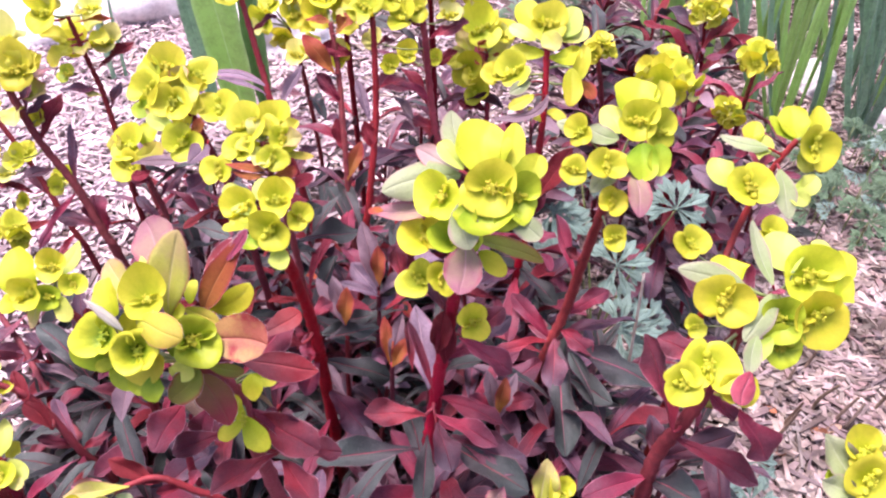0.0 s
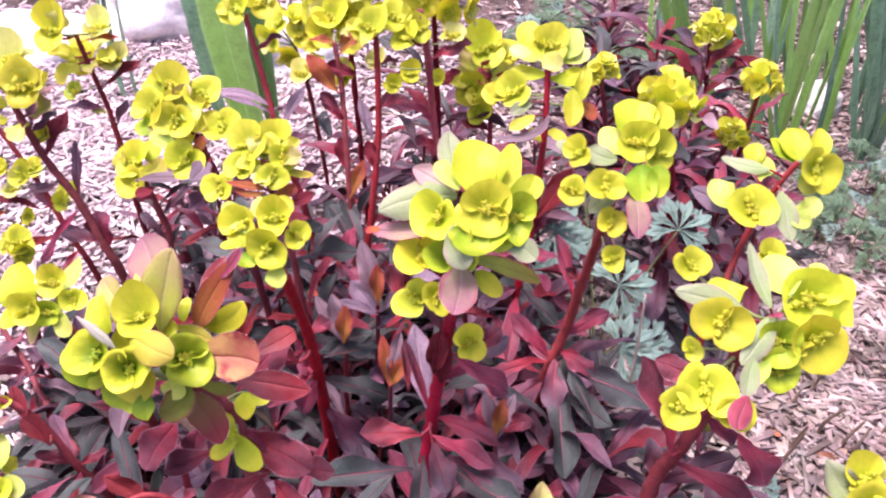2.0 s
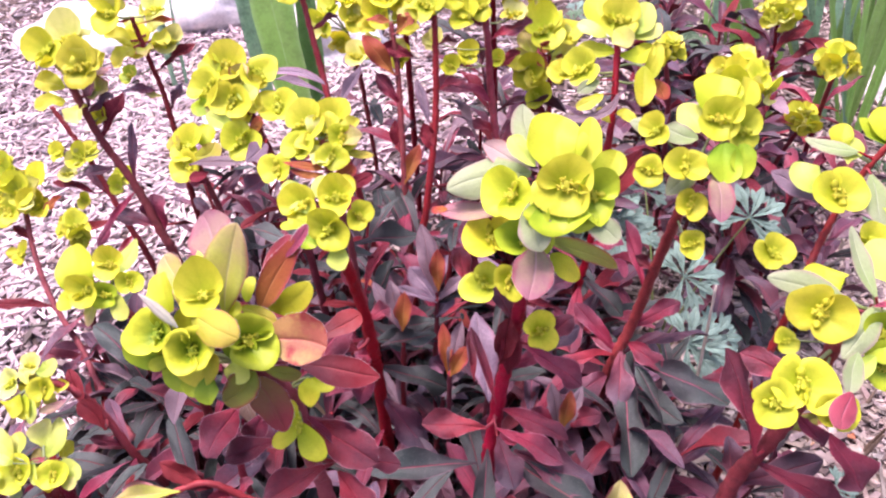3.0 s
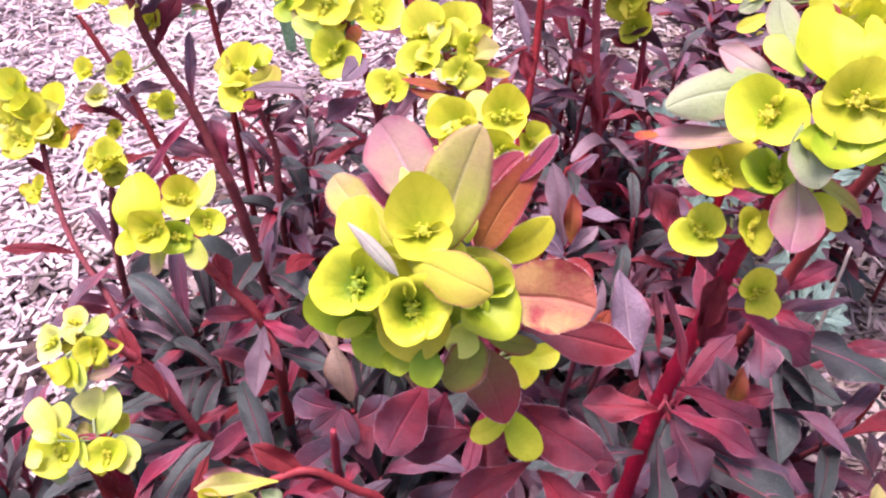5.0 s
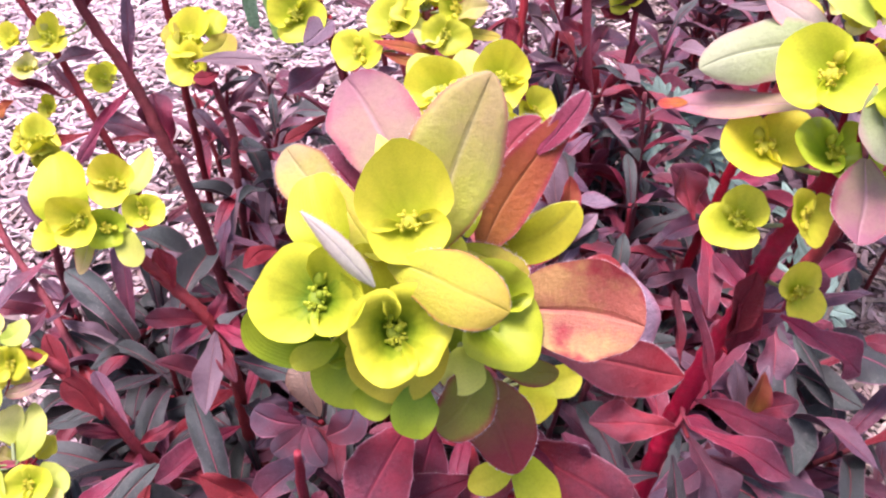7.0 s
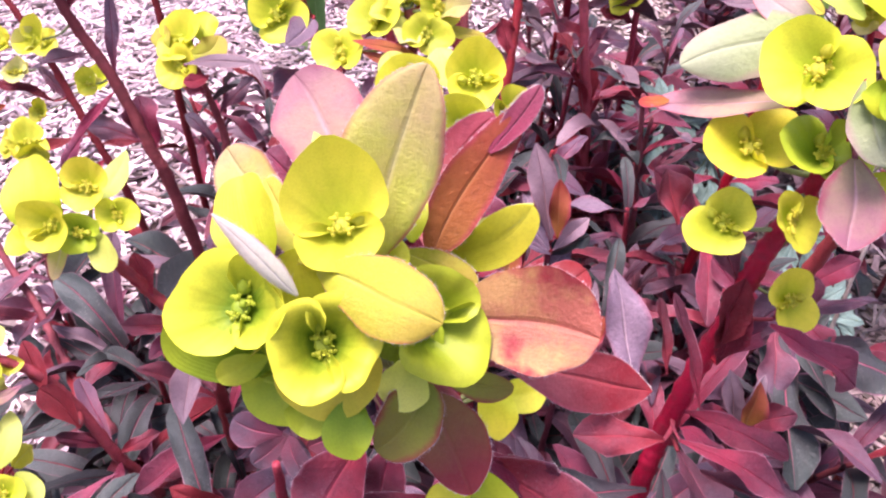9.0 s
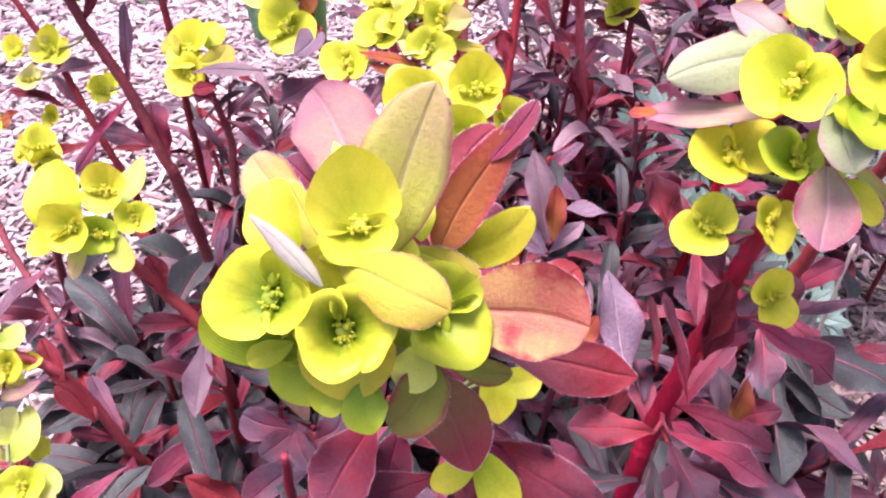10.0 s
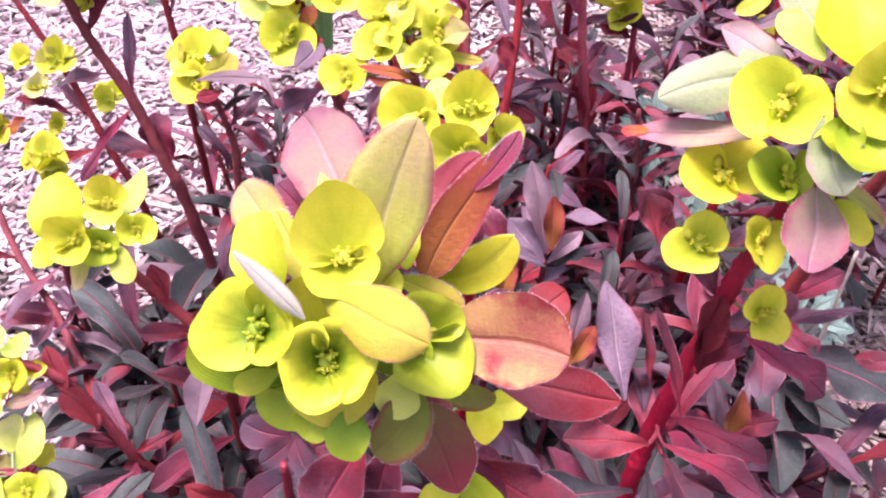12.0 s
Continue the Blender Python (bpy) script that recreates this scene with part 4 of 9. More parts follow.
def weed_patch(x0, x1, y0, y1, n, size, seed, label, paint="weed", high=0.06):
    """Low ferny seedlings that run together."""
    rng = random.Random(seed)
    foot = ((x0 + x1) / 2, (y0 + y1) / 2, ground_z((x0 + x1) / 2, (y0 + y1) / 2))
    ob = thing("ferny_weed", foot, label, "weed", "green weeds")
    for i in range(n):
        x, y = rng.uniform(x0, x1), rng.uniform(y0, y1)
        c = Vector((x, y, ground_z(x, y) + rng.uniform(0.2, 1.0) * high))
        hang("stalk", tube_mesh("stalk", [c, Vector((x, y + 0.005, ground_z(x, y)))], [0.0008, 0.001], STEM_GREEN, 5), ob, Matrix.Identity(4))
        palm_leaf(ob, c, (rng.uniform(-0.3, 0.3), -0.4, 0.9), size * rng.uniform(0.7, 1.2), rng.uniform(0, 6.28), paint if rng.random() < 0.85 else "cranes", 5, seed + i)
    return ob


for i, (x0, x1, y0, y1) in enumerate(((0.54, 0.66, 0.88, 1.0), (0.62, 0.76, 0.84, 0.96), (0.56, 0.70, 1.0, 1.12), (0.68, 0.84, 0.98, 1.12))):
    weed_patch(x0, x1, y0, y1, 17, 0.026, 100 + 20 * i, "ferny grey-green weeds growing out of the mulch", high=0.11)
weed_patch(0.10, 0.40, 1.55, 1.80, 14, 0.05, 300, "low green weeds behind the clump")
weed_patch(-0.75, -0.45, 1.75, 2.0, 12, 0.05, 330, "low green weeds beyond the pale rocks")
weed_patch(-0.42, -0.38, 0.42, 0.46, 2, 0.016, 360, "tiny green seedling in the mulch", high=0.02)


# ---- leafy shoots that fill the foot of the clump ----
def shoot(foot_x, foot_y, height, n, size, paints, seed, label, lean=(0.0, 0.0)):
    rng = random.Random(seed)
    base = Vector((foot_x, foot_y, ground_z(foot_x, foot_y)))
    ob = thing("spurge_shoot", base, label, "plant shoot", "spurge shoots")
    top = base + Vector((lean[0] + rng.uniform(-0.03, 0.03), lean[1] + rng.uniform(-0.03, 0.03), height))
    pts = [top, top.lerp(base, 0.5) + Vector((rng.uniform(-0.012, 0.012), rng.uniform(-0.012, 0.012), 0)), base]
    stem(ob, pts, 0.0026, STEM_DARK, 0.6, False)
    foliage(ob, pts, 0.0, 0.65, n, size, paints, seed + 500, 0.7, 0.205, -1.05)
    return ob


rng = random.Random(77)
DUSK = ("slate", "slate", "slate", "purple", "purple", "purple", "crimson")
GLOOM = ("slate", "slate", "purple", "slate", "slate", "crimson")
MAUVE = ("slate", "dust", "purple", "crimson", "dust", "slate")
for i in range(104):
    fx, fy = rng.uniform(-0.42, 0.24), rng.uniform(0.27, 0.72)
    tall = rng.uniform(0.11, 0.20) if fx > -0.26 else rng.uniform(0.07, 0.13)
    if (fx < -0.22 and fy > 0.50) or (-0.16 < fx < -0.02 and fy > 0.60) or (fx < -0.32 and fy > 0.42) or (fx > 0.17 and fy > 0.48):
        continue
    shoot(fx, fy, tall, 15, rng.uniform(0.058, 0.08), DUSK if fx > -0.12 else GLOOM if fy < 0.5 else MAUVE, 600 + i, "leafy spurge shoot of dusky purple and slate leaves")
for i in range(16):
    fx, fy = rng.uniform(-0.05, 0.42), rng.uniform(0.72, 0.98)
    shoot(fx, fy, rng.uniform(0.14, 0.24), 18, 0.07, ("purple", "purple", "crimson", "slate", "dust"), 700 + i, "leafy spurge shoot of dark purple and crimson leaves")
for i in range(9):
    fx, fy = rng.uniform(0.20, 0.44), rng.uniform(0.98, 1.24)
    shoot(fx, fy, rng.uniform(0.14, 0.25), 22, 0.085, ("purple", "purple", "maroon", "slate", "purple"), 760 + i, "bushy spurge shoot of dark purple and crimson leaves")
for i in range(6):
    fx, fy = rng.uniform(-0.03, 0.09), rng.uniform(0.58, 0.78)
    shoot(fx, fy, rng.uniform(0.22, 0.29), 16, 0.055, ("crimson", "dust", "crimson", "purple", "slate"), 780 + i, "upright spurge shoot with narrow crimson leaves")
for i in range(5):
    fx, fy = rng.uniform(-0.20, -0.08), rng.uniform(0.52, 0.68)
    shoot(fx, fy, rng.uniform(0.13, 0.20), 16, 0.055, ("maroon", "crimson", "maroon", "purple"), 850 + i, "dark maroon spurge shoot with narrow upright leaves")
for i in range(9):
    fx, fy = rng.uniform(-0.30, -0.15), rng.uniform(0.62, 0.80)
    shoot(fx, fy, rng.uniform(0.09, 0.17), 13, 0.055, ("dust", "purple", "slate", "crimson", "maroon"), 900 + i, "low mauve spurge shoot growing through pale mulch")
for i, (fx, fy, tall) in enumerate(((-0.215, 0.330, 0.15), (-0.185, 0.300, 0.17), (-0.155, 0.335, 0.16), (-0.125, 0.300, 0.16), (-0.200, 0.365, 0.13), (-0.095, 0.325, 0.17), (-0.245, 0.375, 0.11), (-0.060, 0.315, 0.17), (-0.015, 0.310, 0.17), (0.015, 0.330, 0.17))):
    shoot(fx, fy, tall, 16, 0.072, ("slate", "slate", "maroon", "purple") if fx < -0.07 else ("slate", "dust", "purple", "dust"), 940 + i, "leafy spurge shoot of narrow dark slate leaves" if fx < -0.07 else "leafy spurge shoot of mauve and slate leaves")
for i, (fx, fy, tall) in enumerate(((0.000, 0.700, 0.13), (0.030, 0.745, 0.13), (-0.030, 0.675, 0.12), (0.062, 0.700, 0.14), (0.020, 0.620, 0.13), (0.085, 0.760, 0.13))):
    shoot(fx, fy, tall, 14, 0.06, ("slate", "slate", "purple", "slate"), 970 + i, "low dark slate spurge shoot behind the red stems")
SHOW = (
    ((-0.01, 0.50), 0.27, ("purple", "lilac", "slate", "purple")), ((-0.045, 0.485), 0.235, ("purple", "red", "crimson")), ((0.03, 0.44), 0.20, ("slate", "purple", "slate")),
    ((0.085, 0.385), 0.22, ("crimson", "crimson", "lilac", "purple")), ((-0.075, 0.53), 0.25, ("slate", "slate", "purple")), ((0.00, 0.41), 0.19, ("purple", "slate", "slate")),
    ((-0.11, 0.44), 0.17, ("purple", "blush", "crimson")), ((0.12, 0.38), 0.16, ("crimson", "purple", "slate")), ((0.06, 0.52), 0.23, ("slate", "purple")),
)
for i, ((fx, fy), tall, paints) in enumerate(SHOW):
    shoot(fx, fy + 0.02, tall, 12, 0.055, paints, 800 + i, "young spurge shoot with grey-purple and lilac leaves")


# ---- dry twigs and straws ----
def twig(foot, top, radius, paint, seed, label, name="twig"):
    foot = Vector((foot[0], foot[1], ground_z(foot[0], foot[1]) - 0.004))
    top = Vector(top)
    r = random.Random(seed)
    mid = foot.lerp(top, 0.5) + Vector((r.uniform(-0.006, 0.006), r.uniform(-0.006, 0.006), 0))
    return tagged(new(name, tube_mesh(name, [foot, mid, top], [radius, radius * 0.9, radius * 0.6], paint, 7, 0.15, seed)), label, "twig", "dry twigs")



for i, (fx, fy, tall) in enumerate(((0.383, 0.556, 0.062), (0.440, 0.594, 0.055), (0.444, 0.652, 0.042), (0.462, 0.585, 0.048), (0.472, 0.583, 0.042), (0.398, 0.572, 0.05), (0.505, 0.600, 0.05), (0.425, 0.640, 0.03))):
    twig((fx, fy), (fx + 0.016 * tall / 0.05, fy + 0.006, ground_z(fx, fy) + tall), 0.0019, TWIG, i, "cut brown stalk stub standing in the mulch")


def dead_leaf(x, y, heading, size, seed):
    """A curled dead leaf lying on the chips."""
    foot = Vector((x, y, ground_z(x, y) + 0.014))
    ob = thing("dead_leaf", foot, "curled rust brown dead leaf on the mulch", "leaf", "dead leaves")
    way = Vector((math.cos(heading), math.sin(heading), 0.12))
    leaf(ob, foot, foot + way * size, size * 0.4, (0.2, -0.3, 0.9), "rust" if seed % 3 else "dry", 1.2, 0.8, 0.6, 0.7, 0.6, 0.4, "blade")


for i, (x, y, a) in enumerate(((0.445, 0.570, 0.4), (0.376, 0.590, 2.2), (0.385, 0.612, 5.2), (0.350, 0.575, 1.1), (0.405, 0.548, 3.4), (0.455, 0.56, 2.6), (0.36, 0.62, 0.2))):
    dead_leaf(x, y, a, 0.022 + 0.003 * (i % 3), i)
twig((0.200, 0.515), (0.212, 0.560, 0.20), 0.0016, STALK_PALE, 20, "thin pale dry straw leaning among the leaves", "straw")
twig((-0.121, 0.358), (-0.121, 0.355, 0.221), 0.0030, STEM_RED, 21, "thin bright red bare shoot among purple leaves", "bare_shoot")


# ---- flowering stems ----
s = thing("flowering_spurge", (-0.037, 0.292, ground_z(-0.037, 0.292)), "yellow-green spurge head with blush pink collar leaves on a red stem", "flowering plant", "flowering spurges")
pts = stem(s, [(-0.053, 0.285, 0.387), (-0.044, 0.293, 0.363), (-0.040, 0.292, 0.344), (-0.039, 0.289, 0.322), (-0.037, 0.292, 0.281)], 0.0040, STEM_RED)
bowl(s, (-0.0632, 0.2669, 0.4138), (0.26, -0.66, 0.70), (-0.80, -0.45, -0.10), 0.0084, DEEP, depth=1.0, s1=1.10, s2=1.10, l1=0.0, l2=0.10, notch=0.14, lip=0.14, seed=1)
bowl(s, (-0.0793, 0.2732, 0.4147), (-0.02, -0.62, 0.78), (-0.99, -0.10, 0.05), 0.0088, DEEP, depth=0.6, s1=1.18, s2=1.0, l1=0.2, l2=0.75, notch=0.2, lip=0.03, seed=2)
bowl(s, (-0.0639, 0.2861, 0.4234), (0.05, -0.50, 0.86), (-0.30, 0.75, 0.60), 0.0082, LIME, depth=0.55, s1=1.42, s2=1.02, l1=0.6, l2=0.25, notch=0.2, tip=0.08, lip=0.0, seed=3)
bowl(s, (-0.0465, 0.2800, 0.4065), (0.58, -0.50, 0.64), (-0.35, 0.45, 0.82), 0.0100, GREENER, depth=.75, s1=1.0, s2=1.15, l1=.1, l2=.1, lip=.12, seed=4)
bowl(s, (-0.0656, 0.2696, 0.4058), (0.02, -0.91, 0.42), (0.11, 0.00, -0.99), 0.0107, LIME, depth=0.6, s1=1.0, s2=0.95, lip=0.05, heart=False, seed=5)
bowl(s, (-0.0732, 0.2714, 0.3963), (-0.22, -0.93, 0.28), (0.21, 0.21, -0.95), 0.0096, GREENER, depth=0.5, s1=0.95, s2=1.0, lip=0.05, heart=False, seed=6)
petal(s, (-0.0761, 0.2746, 0.3984), (-0.0843, 0.2737, 0.4022), (-0.0902, 0.2733, 0.4109), 0.0126, (-0.31, -0.77, 0.56), GREENER, cup=0.7, wide=0.6, point=0.45)
petal(s, (-0.0758, 0.2733, 0.4021), (-0.0802, 0.2719, 0.4001), (-0.0846, 0.2706, 0.3982), 0.0056, (-0.30, -0.90, 0.30), LIME, cup=0.4)
petal(s, (-0.0596, 0.2693, 0.3978), (-0.0600, 0.2649, 0.3946), (-0.0589, 0.2615, 0.3909), 0.0091, (0.00, -0.91, 0.41), GREENER, cup=0.45, wide=0.52, point=0.6)
petal(s, (-0.0530, 0.2790, 0.3969), (-0.0529, 0.2754, 0.3945), (-0.0547, 0.2722, 0.3919), 0.0103, (0.10, -0.91, 0.40), PALE, cup=0.4, wide=0.6, point=0.45)
petal(s, (-0.0678, 0.2724, 0.3935), (-0.0691, 0.2692, 0.3909), (-0.0706, 0.2667, 0.3889), 0.0081, (-0.10, -0.91, 0.40), GREENER, cup=0.4)
petal(s, (-0.0764, 0.2836, 0.4155), (-0.0802, 0.2876, 0.4207), (-0.0827, 0.2947, 0.4247), 0.0130, (-0.30, -0.60, 0.75), LIME, cup=0.55, wide=0.54, point=0.4)
petal(s, (-0.0692, 0.2859, 0.4125), (-0.0762, 0.2950, 0.4152), (-0.0832, 0.3067, 0.4149), 0.0077, (-0.20, -0.61, 0.76), "amber", cup=0.3, hairy=True)
petal(s, (-0.0764, 0.2961, 0.4120), (-0.0862, 0.3072, 0.4127), (-0.0942, 0.3171, 0.4144), 0.0124, (-0.10, -0.70, 0.70), "straw", cup=0.25, wide=0.6, point=0.48, hairy=True)
petal(s, (-0.0726, 0.3077, 0.4023), (-0.0816, 0.3189, 0.4044), (-0.0901, 0.3283, 0.4061), 0.0096, (-0.10, -0.70, 0.70), "crimson", cup=0.3, hairy=True)
petal(s, (-0.0654, 0.3042, 0.4143), (-0.0735, 0.3229, 0.4172), (-0.0838, 0.3369, 0.4213), 0.0209, (-0.05, -0.71, 0.71), "blush", cup=0.25, wide=0.6, point=0.46, hairy=True)
petal(s, (-0.0591, 0.2900, 0.4106), (-0.0560, 0.2962, 0.4280), (-0.0508, 0.3019, 0.4445), 0.0186, (-0.10, -0.72, 0.68), "straw", cup=0.3, wide=0.54, point=0.66, roll=0.15, hairy=True)
petal(s, (-0.0671, 0.2962, 0.4234), (-0.0696, 0.3019, 0.4253), (-0.0721, 0.3062, 0.4271), 0.0051, (0.00, -0.71, 0.71), PALE, cup=0.5, wide=0.35, point=0.8)
petal(s, (-0.0500, 0.3045, 0.4007), (-0.0484, 0.3193, 0.4092), (-0.0390, 0.3219, 0.4233), 0.0123, (-0.31, -0.62, 0.72), "rosered", cup=0.3, wide=0.52, point=0.55, hairy=True)
petal(s, (-0.0780, 0.2756, 0.4062), (-0.0733, 0.2719, 0.4130), (-0.0694, 0.2693, 0.4189), 0.0134, (-0.51, -0.46, 0.73), DEEP, cup=0.75, wide=0.55, point=0.5)
petal(s, (-0.0497, 0.2999, 0.4032), (-0.0428, 0.3092, 0.4158), (-0.0318, 0.3177, 0.4317), 0.0115, (0.10, -0.72, 0.68), "orange", cup=0.35, wide=0.42, point=0.8, hairy=True)
petal(s, (-0.0397, 0.3121, 0.4209), (-0.0339, 0.3152, 0.4277), (-0.0310, 0.3182, 0.4328), 0.0056, (-0.20, -0.61, 0.76), "pink", cup=0.5, wide=0.5, point=0.6, hairy=True)
petal(s, (-0.0487, 0.3034, 0.4009), (-0.0376, 0.3034, 0.4048), (-0.0305, 0.3074, 0.4124), 0.0117, (0.25, -0.88, 0.41), LIME, cup=0.35, wide=0.6, point=0.55)
petal(s, (-0.0487, 0.3042, 0.4011), (-0.0391, 0.3064, 0.4067), (-0.0302, 0.3076, 0.4126), 0.0059, (0.00, -0.30, 0.95), PALE, cup=-0.4, wide=0.5, point=0.7)
petal(s, (-0.0531, 0.2974, 0.4094), (-0.0531, 0.3014, 0.4123), (-0.0529, 0.3064, 0.4146), 0.0061, (0.00, -0.71, 0.71), LIME, cup=0.6)
petal(s, (-0.0548, 0.2945, 0.4093), (-0.0474, 0.2933, 0.4077), (-0.0402, 0.2914, 0.4053), 0.0060, (0.10, -0.60, 0.80), "amber", cup=0.3, hairy=True)
petal(s, (-0.0448, 0.2871, 0.4009), (-0.0298, 0.2846, 0.4027), (-0.0181, 0.2812, 0.4043), 0.0201, (0.05, -0.74, 0.67), "peach", half="peachred", cup=0.35, wide=0.56, point=0.46, hairy=True)
petal(s, (-0.0355, 0.2856, 0.3900), (-0.0191, 0.2874, 0.3839), (-0.0020, 0.2904, 0.3785), 0.0134, (0.05, -0.71, 0.71), "redblush", cup=0.35, wide=0.6, point=0.85, hairy=True)
petal(s, (-0.0325, 0.3017, 0.3837), (-0.0221, 0.3121, 0.3841), (-0.0150, 0.3184, 0.3855), 0.0105, (0.05, -0.60, 0.80), "redblush", cup=0.25, wide=0.66, point=0.55)
petal(s, (-0.0683, 0.2724, 0.4192), (-0.0739, 0.2729, 0.4267), (-0.0801, 0.2750, 0.4327), 0.0041, (0.05, -0.71, 0.71), "cream", cup=-0.8, wide=0.42, point=0.8, hairy=True)
petal(s, (-0.0669, 0.2806, 0.4170), (-0.0560, 0.2733, 0.4211), (-0.0453, 0.2702, 0.4177), 0.0133, (0.12, -0.55, 0.82), "amber", cup=-0.45, wide=0.6, point=0.48, hairy=True)
petal(s, (-0.0482, 0.2783, 0.3915), (-0.0509, 0.2718, 0.3891), (-0.0563, 0.2657, 0.3875), 0.0127, (0.05, -0.89, 0.46), "olive", cup=0.3, wide=0.55, point=0.46, hairy=True)
petal(s, (-0.0502, 0.2799, 0.3861), (-0.0445, 0.2769, 0.3752), (-0.0383, 0.2716, 0.3637), 0.0156, (0.10, -0.86, 0.50), "sunset", cup=0.3, wide=0.52, point=0.6, hairy=True)
petal(s, (-0.0459, 0.2827, 0.3888), (-0.0387, 0.2831, 0.3860), (-0.0315, 0.2836, 0.3848), 0.0063, (0.11, -0.84, 0.53), "olive", cup=0.3)
petal(s, (-0.0344, 0.2971, 0.3671), (-0.0338, 0.2913, 0.3638), (-0.0325, 0.2875, 0.3597), 0.0100, (0.21, -0.83, 0.52), LIME, cup=0.7, wide=0.45, point=0.7)
petal(s, (-0.0354, 0.2957, 0.3656), (-0.0285, 0.2963, 0.3659), (-0.0229, 0.2977, 0.3672), 0.0086, (0.20, -0.59, 0.78), LIME, cup=0.6)
petal(s, (-0.0370, 0.2840, 0.3530), (-0.0425, 0.2865, 0.3570), (-0.0450, 0.2900, 0.3620), 0.0105, (0.00, -0.70, 0.70), LIME, cup=.4, wide=.58, point=.48)
petal(s, (-0.0370, 0.2840, 0.3530), (-0.0320, 0.2790, 0.3470), (-0.0275, 0.2755, 0.3400), 0.0110, (0.15, -0.70, 0.70), LIME, cup=.4, wide=.58, point=.48)
petal(s, (-0.0375, 0.2830, 0.3530), (-0.0425, 0.2785, 0.3495), (-0.0485, 0.2765, 0.3475), 0.0080, (-0.10, -0.60, 0.80), LIME, cup=.5, wide=.58, point=.5)
hang("cyathium", heart_of(0), s, frame_of((-0.0372, 0.2830, 0.3530), (1, 0, 0), (0.0, -0.7, 0.7), 0.0085))
petal(s, (-0.0688, 0.2832, 0.3978), (-0.0709, 0.2848, 0.4070), (-0.0729, 0.2878, 0.4147), 0.0139, (-0.10, -0.61, 0.79), LIME, cup=0.4, wide=0.55, point=0.45)
petal(s, (-0.0557, 0.2818, 0.3928), (-0.0533, 0.2827, 0.3994), (-0.0516, 0.2859, 0.4057), 0.0147, (0.10, -0.77, 0.63), GREENER, cup=0.4, wide=0.55, point=0.45)
petal(s, (-0.0604, 0.2902, 0.4078), (-0.0571, 0.2906, 0.4111), (-0.0535, 0.2930, 0.4121), 0.0082, (0.10, -0.61, 0.79), LIME, cup=0.4, wide=0.55, point=0.45)
leaf(s, (-0.0629, 0.2868, 0.3602), (-0.0734, 0.2660, 0.3501), 0.0156, (-0.08, -0.66, 0.74), "crimson", -0.5, 0.30, hairy=True)
leaf(s, (-0.0359, 0.2983, 0.3449), (-0.0061, 0.2819, 0.3318), 0.0180, (0.21, -0.55, 0.81), "crimson", -0.6, 0.30, hairy=True)
leaf(s, (-0.0577, 0.2921, 0.3480), (-0.0609, 0.2809, 0.3362), 0.0137, (0.01, -0.58, 0.81), "crimson", -0.5, 0.30, hairy=True)
leaf(s, (-0.0463, 0.2803, 0.3459), (-0.0689, 0.2714, 0.3415), 0.0106, (0.03, -0.44, 0.90), "crimson", -0.5, 0.40, hairy=True)
leaf(s, (-0.0324, 0.2984, 0.3479), (-0.0108, 0.2868, 0.3326), 0.0111, (0.23, -0.51, 0.83), "crimson", -0.5, 0.40, hairy=True)
leaf(s, (-0.0277, 0.2846, 0.3233), (-0.0533, 0.2631, 0.3228), 0.0126, (0.02, -0.23, 0.97), "crimson", -0.9, 0.40, hairy=True)
leaf(s, (-0.0250, 0.2830, 0.3213), (-0.0052, 0.2614, 0.3176), 0.0136, (0.02, -0.23, 0.97), "crimson", -0.9, 0.40, hairy=True)
leaf(s, (-0.0251, 0.2856, 0.3243), (0.0021, 0.2898, 0.3199), 0.0108, (0.02, -0.23, 0.97), "crimson", -0.6, 0.40, hairy=True)
leaf(s, (-0.0264, 0.2855, 0.3244), (-0.0324, 0.3021, 0.3367), 0.0092, (0.04, -0.70, 0.72), "crimson", -0.5, 0.40, hairy=True)
leaf(s, (-0.0480, 0.3151, 0.3454), (-0.0253, 0.3375, 0.3627), 0.0167, (0.13, -0.53, 0.84), "crimson", -0.4, 0.30, hairy=True)
foliage(s, pts, .45, .95, 18, .055, ("crimson", "purple", "purple", "slate",), 1)

s = thing("flowering_spurge", (0.037, 0.361, ground_z(0.037, 0.361)), "lime yellow spurge head with pale sage leaves on a scarlet stem", "flowering plant", "flowering spurges")
pts = stem(s, [(0.065, 0.374, 0.403), (0.058, 0.375, 0.371), (0.053, 0.375, 0.345), (0.051, 0.374, 0.329), (0.049, 0.372, 0.313), (0.045, 0.371, 0.289), (0.040, 0.367, 0.245), (0.037, 0.361, 0.216)], 0.0046, STEM_RED)
bowl(s, (0.0696, 0.3668, 0.4225), (-0.06, -0.80, 0.60), (0.10, 0.56, 0.82), 0.0132, LIME, depth=0.5, s1=1.0, s2=1.08, l1=0.1, l2=0.05, notch=0.1, lip=0.05, seed=11)
petal(s, (0.0692, 0.3802, 0.4198), (0.0667, 0.3923, 0.4281), (0.0692, 0.4055, 0.4344), 0.0287, (0.00, -0.71, 0.71), LIME, cup=0.5, wide=0.55, point=0.45)
petal(s, (0.0758, 0.3795, 0.4185), (0.0797, 0.3915, 0.4264), (0.0816, 0.4062, 0.4343), 0.0138, (0.31, -0.62, 0.72), LIME, cup=0.5, wide=0.55, point=0.55)
petal(s, (0.0772, 0.3758, 0.4171), (0.0880, 0.3824, 0.4212), (0.0930, 0.3905, 0.4262), 0.0145, (0.30, -0.51, 0.81), LIME, cup=0.6, wide=0.58, point=0.5)
